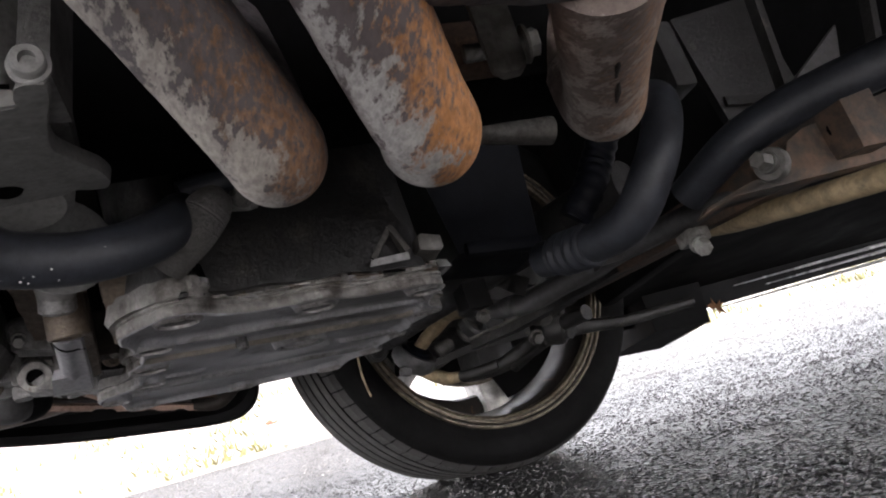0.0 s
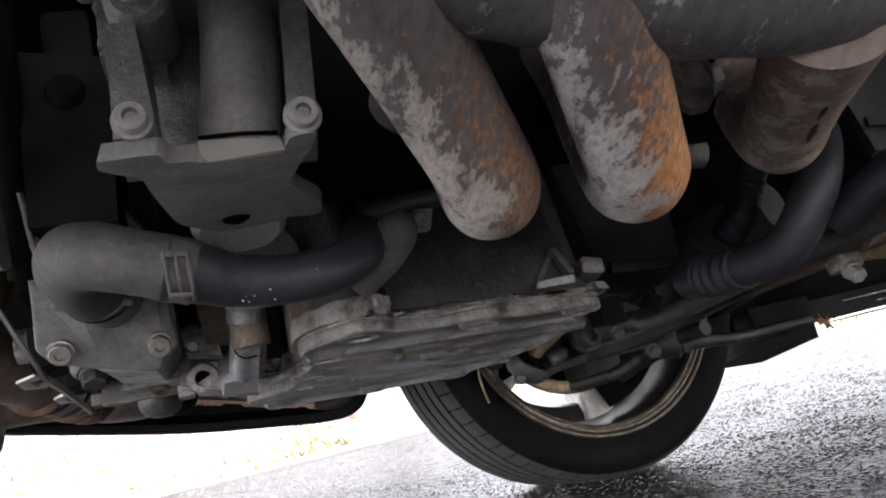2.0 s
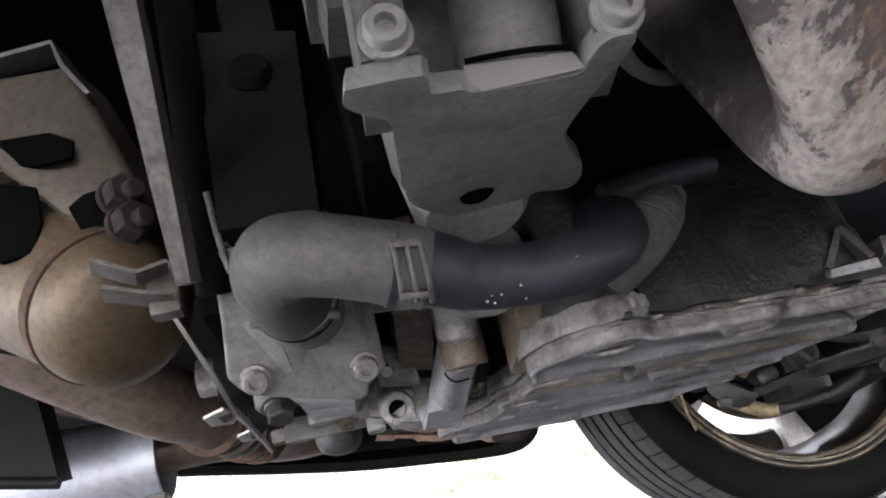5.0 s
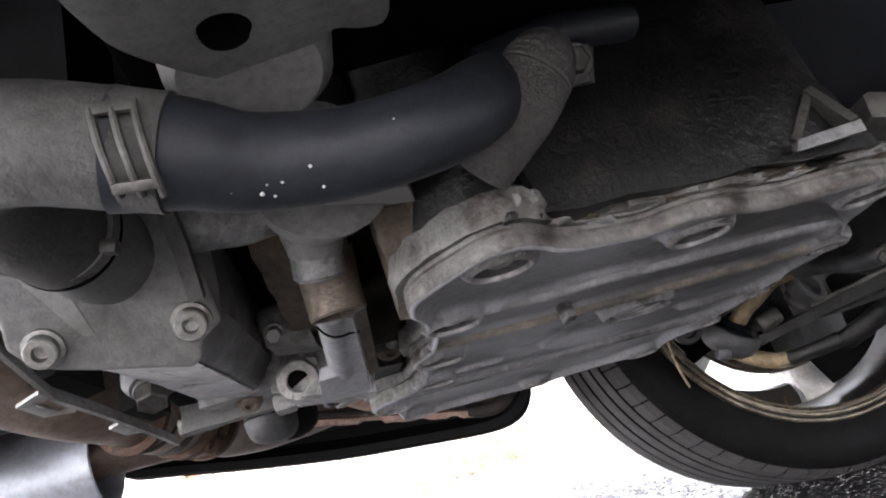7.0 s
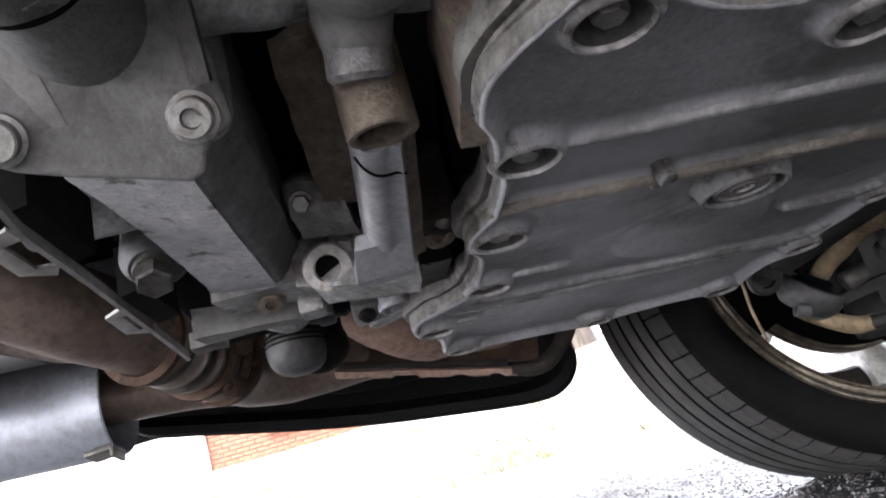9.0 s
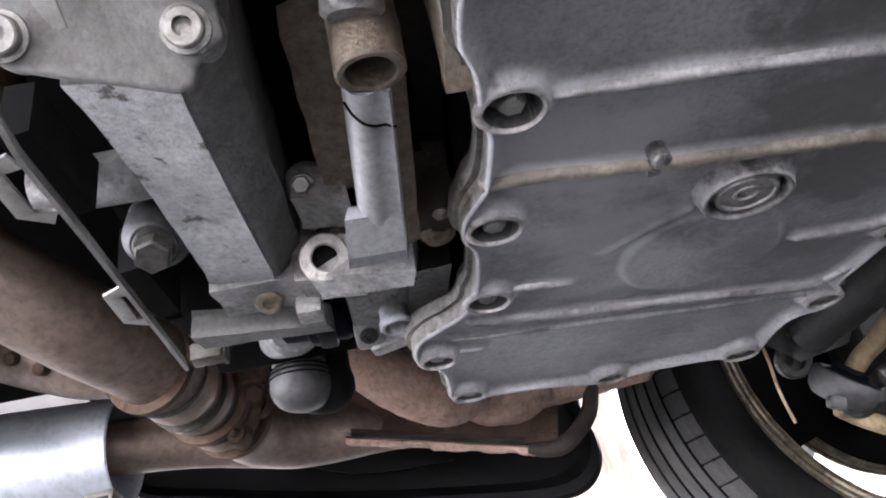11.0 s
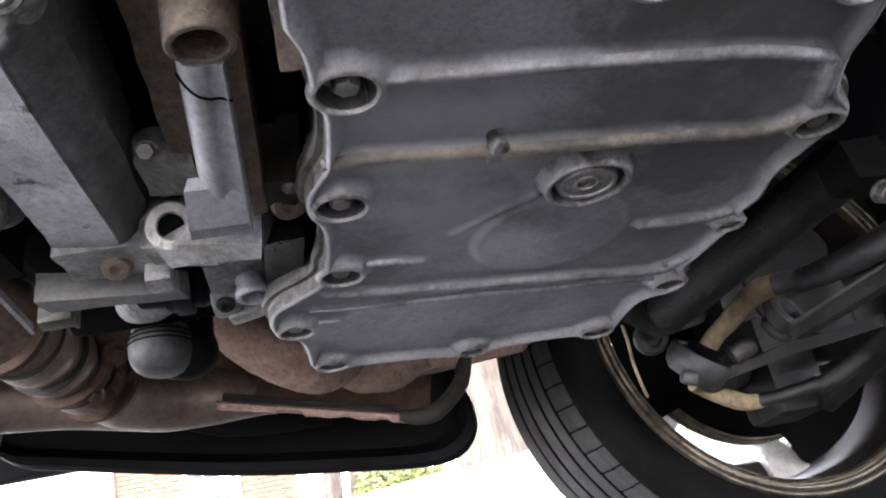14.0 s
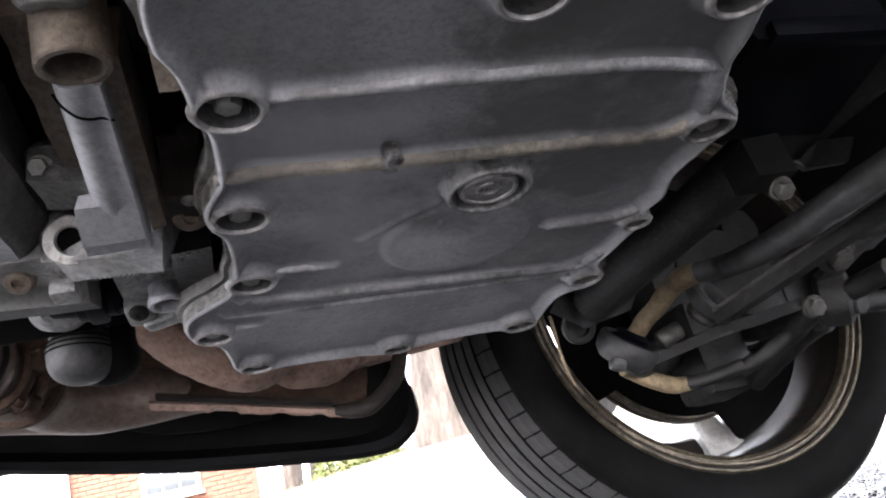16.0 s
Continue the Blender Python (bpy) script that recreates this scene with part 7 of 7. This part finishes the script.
def lower_arm():
    a = thing("lower_arm", "dirty pressed steel lower suspension arm", "suspension arm", (0.45, 0.9, 0.17))
    part("blade", roughen(strip([(0.391, 0.954, 0.188), (0.398, 0.834, 0.173), (0.428, 0.739, 0.171), (0.478, 0.614, 0.172)], 0.009, 0.014, (0.2, 0, 1), 0.002), 0.0008, 50), ARM, a, "dark pressed edge")
    part("edge", roughen(strip([(0.388, 0.95, 0.194), (0.395, 0.83, 0.179), (0.425, 0.735, 0.177), (0.475, 0.61, 0.178)], 0.005, 0.003, (0.2, 0, 1), 0.0006), 0.0005, 90), STRUT, a, "scraped bright edge")
    part("washer_plate", cast([(0.405, 0.84, 0.178), (0.47, 0.81, 0.176), (0.49, 0.86, 0.185), (0.41, 0.88, 0.187), (0.405, 0.84, 0.188), (0.47, 0.81, 0.186), (0.49, 0.86, 0.195), (0.41, 0.88, 0.197)], 0.004, 0.001), ARM, a, "dirty mounting plate")
    part("washer_bolt", joined(hex_bolt((0.4355, 0.8345, 0.1735), (-0.05, -0.45, -0.9), 0.009, 0.007, 1.2), lathe((0.4357, 0.8365, 0.1765), (-0.05, -0.45, -0.9), [(0, -0.002), (0.0155, -0.002), (0.0155, 0.001), (0.0145, 0.002), (0, 0.002)], 24)), CLIP, a, "large washer and bolt")
    part("lower_strut", roughen(tube([(0.5472, 1.2, 0.1861), (0.5358, 1.1, 0.1875), (0.5351, 1.03, 0.1858), (0.5951, 1.1, 0.2058)], [0.011, 0.012, 0.0115, 0.01], 20, 8), 0.0012, 50), ARM, a, "dark lower strut")
    part("strut_bolt", hex_bolt((0.4645, 0.93, 0.1722), (0, -0.8, -0.6), 0.008, 0.01, 1.3), CLIP, a, "dirty strut bolt")
    part("clamp_bracket", roughen(slab([(0.329, 0.7, 0.1863), (0.3444, 0.69, 0.1918), (0.3511, 0.67, 0.1788), (0.3377, 0.67, 0.1619), (0.3366, 0.7, 0.1807)], (0.004, 0.01, 0.004), 0.002), 0.0006, 60), ARM, a, "bent dark bracket")
    part("rear_link", roughen(tube([(0.4624, 1.0800, 0.1721), (0.4846, 1.0600, 0.1763), (0.5077, 1.0300, 0.1849), (0.505, 0.98, 0.185), (0.53, 0.9, 0.18)], [0.008, 0.0095, 0.0105, 0.0105, 0.0105], 20, 8), 0.0008, 50), ARM, a, "dark link tube")
    part("bush", joined(cyl((0.50, 0.97, 0.19), (0.525, 0.955, 0.182), 0.026, 0.026, 28, 0.004), hex_bolt((0.52, 0.955, 0.176), (0.3, -0.8, -0.5), 0.011, 0.014)), ARM, a)
    part("trailing_link", roughen(tube([(0.50, 0.96, 0.178), (0.56, 0.962, 0.174), (0.62, 0.965, 0.168), (0.74, 0.97, 0.17)], [0.0105, 0.0095, 0.008, 0.007], 18, 6), 0.0008, 40), ARM, a, "long dark trailing link")
    part("bolt", hex_bolt((0.2945, 0.6767, 0.1575), (0, -0.6, -0.8), 0.0055, 0.007, 1.25), CLIP, a, "bright steel bolt")
    part("bolt_plate", hexa([(0.283, 0.672, 0.165), (0.306, 0.671, 0.163), (0.308, 0.70, 0.168), (0.283, 0.70, 0.17), (0.283, 0.672, 0.19), (0.306, 0.671, 0.19), (0.308, 0.70, 0.19), (0.283, 0.70, 0.19)], 0.004), BLACK, a)
    part("hub_arm", joined(tube([(0.35, 1.06, 0.2), (0.4, 1.14, 0.22), (0.48, 1.24, 0.26), (0.54, 1.3, 0.29)], [0.016, 0.018, 0.022, 0.03], 20, 6), tube([(0.52, 0.95, 0.185), (0.56, 1.08, 0.21), (0.58, 1.22, 0.26)], [0.014, 0.013, 0.018], 18, 6)), ARM, a, "dark arm to the hub")
    return a


lower_arm()


def cable():
    c = thing("brake_wire", "loose bent brown wire beside the wheel", "wire", (0.24, 0.95, 0.19))
    part("wire", tube([(0.2391, 0.9500, 0.2204), (0.2409, 0.9550, 0.2076), (0.2411, 0.9600, 0.1889), (0.2438, 0.9650, 0.1719), (0.2471, 0.9700, 0.1611)], 0.0013, 10), TAN, c)
    return c


cable()


def subframe():
    s = thing("subframe", "rusty brown steel subframe rail with slotted holes", "subframe", (0.45, 0.55, 0.15))
    part("rail", roughen(hexa([(0.445, 0.36, 0.13), (0.475, 0.36, 0.13), (0.475, 0.86, 0.185), (0.45, 0.86, 0.185), (0.445, 0.36, 0.165), (0.475, 0.36, 0.17), (0.475, 0.86, 0.205), (0.45, 0.86, 0.205)], 0.006, 3), 0.001, 40), RUSTBEAM, s, "rust brown box rail")
    part("front_plate", roughen(slab([(0.4156, 0.386, 0.1539), (0.4328, 0.385, 0.1609), (0.5152, 0.38, 0.1751), (0.6016, 0.38, 0.1876), (0.5599, 0.38, 0.1308), (0.4822, 0.38, 0.1251), (0.4039, 0.385, 0.125), (0.3684, 0.4, 0.1278), (0.3538, 0.42, 0.1259), (0.3614, 0.42, 0.1315), (0.3773, 0.39, 0.1326), (0.4037, 0.386, 0.1347)], (0.004, 0.012, 0), 0.002), 0.0006, 50), RUSTBEAM, s, "rusty bolted plate")
    part("big_bolt", joined(hex_bolt((0.3835, 0.3765, 0.138), (-0.9, -0.42, 0.06), 0.006, 0.016, 1.2), lathe((0.39, 0.38, 0.137), (-0.9, -0.42, 0.06), [(0, 0), (0.0115, 0), (0.0115, 0.003), (0.0105, 0.006), (0, 0.006)], 24)), CLIP, s, "grey bolt on a large washer")
    part("tan_rail", roughen(tube([(0.4673, 0.6, 0.1689), (0.4707, 0.53, 0.1481), (0.4607, 0.44, 0.1262), (0.462, 0.37, 0.1106), (0.4635, 0.3, 0.0941)], [0.007, 0.0085, 0.0088, 0.0088, 0.0088], 20, 8), 0.0006, 60), TAN, s, "yellowed tube with chipped paint")
    part("dark_tube", roughen(tube([(0.424, 0.51, 0.172), (0.4461, 0.46, 0.1891), (0.4826, 0.43, 0.1977), (0.5122, 0.4, 0.1985), (0.56, 0.36, 0.2)], [0.0145, 0.016, 0.017, 0.0175, 0.018], 26, 6), 0.0004, 50), RUBBER, s, "blue black painted tube")
    part("strap", roughen(strip([(0.41, 0.62, 0.165), (0.43, 0.7, 0.172), (0.45, 0.8, 0.18), (0.47, 0.9, 0.186)], 0.022, 0.006, (0, 0, 1), 0.001), 0.0006, 40), ARM, s, "flat dark strap")
    part("small_bolt", joined(hex_bolt((0.409, 0.5, 0.13), (-0.2, -0.7, -0.7), 0.0065, 0.012, 1.2), box((0.415, 0.51, 0.138), (0.02, 0.02, 0.012), 0.003)), STEEL, s, "pale square headed bolt")
    # Black ellipse laid on the plate for the shade in a slot.
    part("slot", slab([(0.4673 + 0.0235 * math.cos(q), 0.379, 0.1552 + 0.0105 * math.sin(q) + 0.003 * math.cos(q)) for q in [0.314 * k for k in range(20)]], (0, -0.0015, 0), 0.0003, 1), SHADE_BLACK, s, "dark plate for the shade in a slotted hole")
    return s


subframe()


def coolant_pipe():
    c = thing("coolant_hose", "thick black rubber hose with a ribbed end", "hose", (0.36, 0.48, 0.19))
    part("hose", tube([(0.408, 0.53, 0.262), (0.404, 0.495, 0.255), (0.394, 0.458, 0.235), (0.374, 0.442, 0.205), (0.354, 0.445, 0.175), (0.338, 0.475, 0.15), (0.328, 0.54, 0.158), (0.322, 0.58, 0.168)], [0.0145, 0.0145, 0.0148, 0.015, 0.0155, 0.0155, 0.015, 0.015], 26, 8), RUBBER, c, "dusty black hose")
    part("ribbed_end", tube([(0.331, 0.515, 0.153), (0.328, 0.54, 0.158), (0.325, 0.56, 0.163)], 0.0165, 26, 16, ribs=4, rib=0.0016), RUBBER, c, "ribbed hose end")
    part("upper_hose", tube([(0.362, 0.49, 0.232), (0.3505, 0.5, 0.2107), (0.3335, 0.5, 0.1891), (0.32, 0.51, 0.174)], 0.0125, 24, 12, ribs=9, rib=0.0007), PLASTIC, c, "corrugated dark hose")
    return c


coolant_pipe()


def black_tank():
    t = thing("expansion_tank", "blue black plastic tank behind the header", "tank", (0.31, 0.6, 0.24))
    part("tank", hexa([(0.255, 0.59, 0.192), (0.332, 0.595, 0.184), (0.34, 0.68, 0.19), (0.258, 0.68, 0.2), (0.238, 0.585, 0.30), (0.345, 0.59, 0.29), (0.35, 0.68, 0.3), (0.24, 0.68, 0.31)], 0.012, 3), PLASTIC, t, "dark blue black shell")
    part("ledge", box((0.296, 0.59, 0.19), (0.07, 0.012, 0.012), 0.004, (0, 6, 0)), PLASTIC, t)
    part("pale_pipe", tube([(0.235, 0.5, 0.261), (0.2644, 0.5, 0.2555), (0.295, 0.5, 0.25), (0.324, 0.5, 0.2448)], 0.0112, 20, 6), STRUT, t, "scratched grey pipe")
    return t


black_tank()


def hanger_plate():
    h = thing("hanger_plate", "grey steel tab and bolt between the header pipes", "bracket", (0.2, 0.33, 0.22))
    part("tab", bevel(slab([(0.192, 0.325, 0.2), (0.197, 0.324, 0.195), (0.206, 0.322, 0.195), (0.211, 0.321, 0.2), (0.213, 0.32, 0.26), (0.192, 0.325, 0.26)], (0.003, 0.008, 0), 0), 0.0015), STRUT, h, "rounded grey tab")
    part("bolt", joined(cyl((0.19, 0.345, 0.222), (0.225, 0.335, 0.218), 0.005), hex_bolt((0.222, 0.336, 0.218), (1, -0.3, 0), 0.008, 0.008)), STEEL, h, "white zinc bolt")
    part("back", box((0.2, 0.37, 0.24), (0.07, 0.02, 0.03), 0.004), RUST, h, "red brown flange")
    return h


hanger_plate()


def bulkhead_panels():
    b = thing("bulkhead_brace", "dull grey pressed panels and stays on the bulkhead", "panel", (0.65, 0.6, 0.35))
    part("panel", slab([(0.575, 0.6, 0.40), (0.59, 0.6, 0.262), (0.66, 0.6, 0.255), (0.70, 0.6, 0.30), (0.69, 0.6, 0.42)], (0.01, 0.02, 0), 0.004), ARM, b, "dark grey panel")
    part("lip", strip([(0.59, 0.595, 0.292), (0.64, 0.595, 0.288), (0.675, 0.595, 0.284)], 0.004, 0.01, (0, 0, 1), 0.001), ARM, b)
    part("stay", strip([(0.59, 0.5, 0.40), (0.579, 0.5, 0.337), (0.564, 0.5, 0.247)], 0.012, 0.008, (1, 0, 0), 0.002), ARM, b, "thin stay")
    part("stay", strip([(0.72, 0.48, 0.40), (0.69, 0.48, 0.32), (0.68, 0.49, 0.27)], 0.012, 0.008, (1, 0, 0), 0.002), ARM, b, "thin stay")
    part("grey_wedge", slab([(0.664, 0.5, 0.309), (0.574, 0.5, 0.252), (0.61, 0.5, 0.252), (0.644, 0.5, 0.266)], (0, 0.01, 0), 0.003), BOOT, b, "dusty pale gusset")
    part("grey_block", box((0.469, 0.53, 0.3), (0.024, 0.06, 0.067), 0.006), ARM, b)
    return b


bulkhead_panels()


def shrub(x, y, w, h, leaves, seed):
    rnd = random.Random(seed)
    z = bank(x, y)
    t = thing("shrub", "low yellow green shrub beside the house", "shrub", (x, y, z), group="shrubs on the verge", space=I4)
    for k in range(7):
        a = k * 0.9
        part("stem", tube([(x, y, z - 0.02), (x + 0.3 * w * math.cos(a), y + 0.3 * w * math.sin(a), z + 0.5 * h), (x + 0.7 * w * math.cos(a), y + 0.5 * w * math.sin(a), z + 0.9 * h)], [0.012, 0.008, 0.004], 6, 4), BARK, t)
    vs, fs = [], []
    for k in range(leaves):
        a, q = rnd.uniform(0, 6.28), rnd.random() ** 0.5
        c = Vector((x + w * q * math.cos(a), y + 0.6 * w * q * math.sin(a), z + 0.03 + h * rnd.random() * (1.1 - q * q)))
        u = Vector((rnd.gauss(0, 1), rnd.gauss(0, 1), rnd.gauss(0, 1))).normalized()
        v = u.orthogonal().normalized()
        sz = rnd.uniform(0.02, 0.05)
        n = len(vs)
        vs += [c - u * sz, c + v * sz * 0.5, c + u * sz, c - v * sz * 0.5]
        fs.append((n, n + 1, n + 2, n + 3))
    me = bpy.data.meshes.new("tmp")
    me.from_pydata([tuple(p) for p in vs], [], fs)
    bm = bmesh.new()
    bm.from_mesh(me)
    bpy.data.meshes.remove(me)
    part("foliage", bm, FOLIAGE, t, "small yellow green leaves", smooth=0)


shrub(0.5, 11.6, 0.42, 0.85, 2600, 21)
shrub(0.98, 11.2, 0.36, 0.6, 1500, 22)

# ---- leaves ----
def leaf(name, at, size, material, label, lift, space, seed):
    rnd = random.Random(seed)
    bm = bmesh.new()
    rim = []
    for k in range(14):
        a = 2 * math.pi * k / 14
        r = size * (1.0 if k % 2 == 0 else 0.45) * rnd.uniform(0.7, 1.1)
        rim.append(bm.verts.new((at[0] + r * math.cos(a), at[1] + r * math.sin(a) * (1 - lift), at[2] + 0.004 + r * math.sin(a) * lift + 0.2 * size * math.cos(3 * a))))
    c = bm.verts.new((at[0], at[1], at[2] + 0.006))
    for k in range(14):
        bm.faces.new((c, rim[k], rim[(k + 1) % 14]))
    got = bmesh.ops.extrude_face_region(bm, geom=bm.faces[:])
    bmesh.ops.translate(bm, verts=[g for g in got["geom"] if isinstance(g, bmesh.types.BMVert)], vec=(0, 0.0005, 0.0008))
    solo(name, bm, material, label, "leaf", at, group="fallen leaves", space=space, smooth=0)


leaf("dead_leaf", (1.132, 1.412, 0.219), 0.026, LEAF_BROWN, "curled brown dead leaf caught under the sill", 0.85, CAR, 1)
rl = random.Random(5)
for k in range(46):
    x, y = rl.uniform(-7, 6), rl.uniform(4.0, 11.5)
    m_, t_ = rl.choice(((LEAF_RED, "red"), (LEAF_GOLD, "orange"), (LEAF_GOLD, "orange"), (LEAF_BROWN, "brown")))
    leaf("fallen_leaf", (x, y, bank(x, y)), rl.uniform(0.03, 0.06), m_, "small %s autumn leaf on the verge" % t_, 0.4, I4, k)

# ---- grass and the house's bricks ----
rg = random.Random(11)
gv, gf = [], []
for k in range(9000):
    y = 3.62 + 7.5 * rg.random() ** 2.2
    x = rg.uniform(-6.5, 6.5) * (0.6 + y * 0.06)
    z = bank(x, y)
    clump = noise.noise(Vector((x * 2.2, y * 2.2, 7)))
    if clump < 0.1 and rg.random() < 0.9:
        continue
    h, a, lean = rg.uniform(0.012, 0.04) * (1 + max(0, clump)), rg.uniform(0, 6.28), rg.uniform(-0.03, 0.03)
    w = 0.009
    n = len(gv)
    gv += [(x - w * math.cos(a), y - w * math.sin(a), z - 0.004), (x + w * math.cos(a), y + w * math.sin(a), z - 0.004), (x + lean, y + lean * 0.6, z + h)]
    gf.append((n, n + 1, n + 2))
gm = bpy.data.meshes.new("grass")
gm.from_pydata(gv, [], gf)
gm.materials.append(BLADE)
tagged(new("grass", gm), "short dry green and straw grass blades", "grass", kind="stuff")

bme = bpy.data.meshes.new("brick")
bb = box((0, 0, 0), (0.21, 0.03, 0.062), 0.004, seg=1)
bb.to_mesh(bme)
bb.free()
bme.materials.append(BRICK)
count = 0
far = []
for row in range(54):
    z = 0.42 + 0.0745 * row
    for col in range(40):
        x = -3.74 + 0.222 * col + (0.111 if row % 2 else 0)
        if x > -0.86 or (abs(x + 2.12) < 0.56 and 1.18 < z < 2.22):
            continue
        if -3.7 < x and 0.75 < z < 2.3 and count < 300:
            ob = new("brick", bme)
            ob.parent = HOUSE_WALL
            ob.location = Vector((x, 14.497, z)) - HOME[HOUSE.name]
            count += 1
        else:
            far.append((x, z))
verts, faces = [], []
for x, z in far:
    n = len(verts)
    for dx in (-0.105, 0.105):
        for dy in (-0.015, 0.015):
            for dz in (-0.031, 0.031):
                verts.append((x + dx, 14.497 + dy, z + dz))
    faces += [tuple(n + i for i in f) for f in ((0, 1, 5, 4), (0, 2, 3, 1), (4, 5, 7, 6), (1, 3, 7, 5), (0, 4, 6, 2), (2, 6, 7, 3))]
wm = bpy.data.meshes.new("brickwork")
wm.from_pydata([tuple(Vector(v) - HOME[HOUSE.name]) for v in verts], [], faces)
wm.materials.append(BRICK)
bw = new("brickwork", wm)
bw.parent = HOUSE_WALL
tagged(bw, "courses of red brick", kind="stuff")
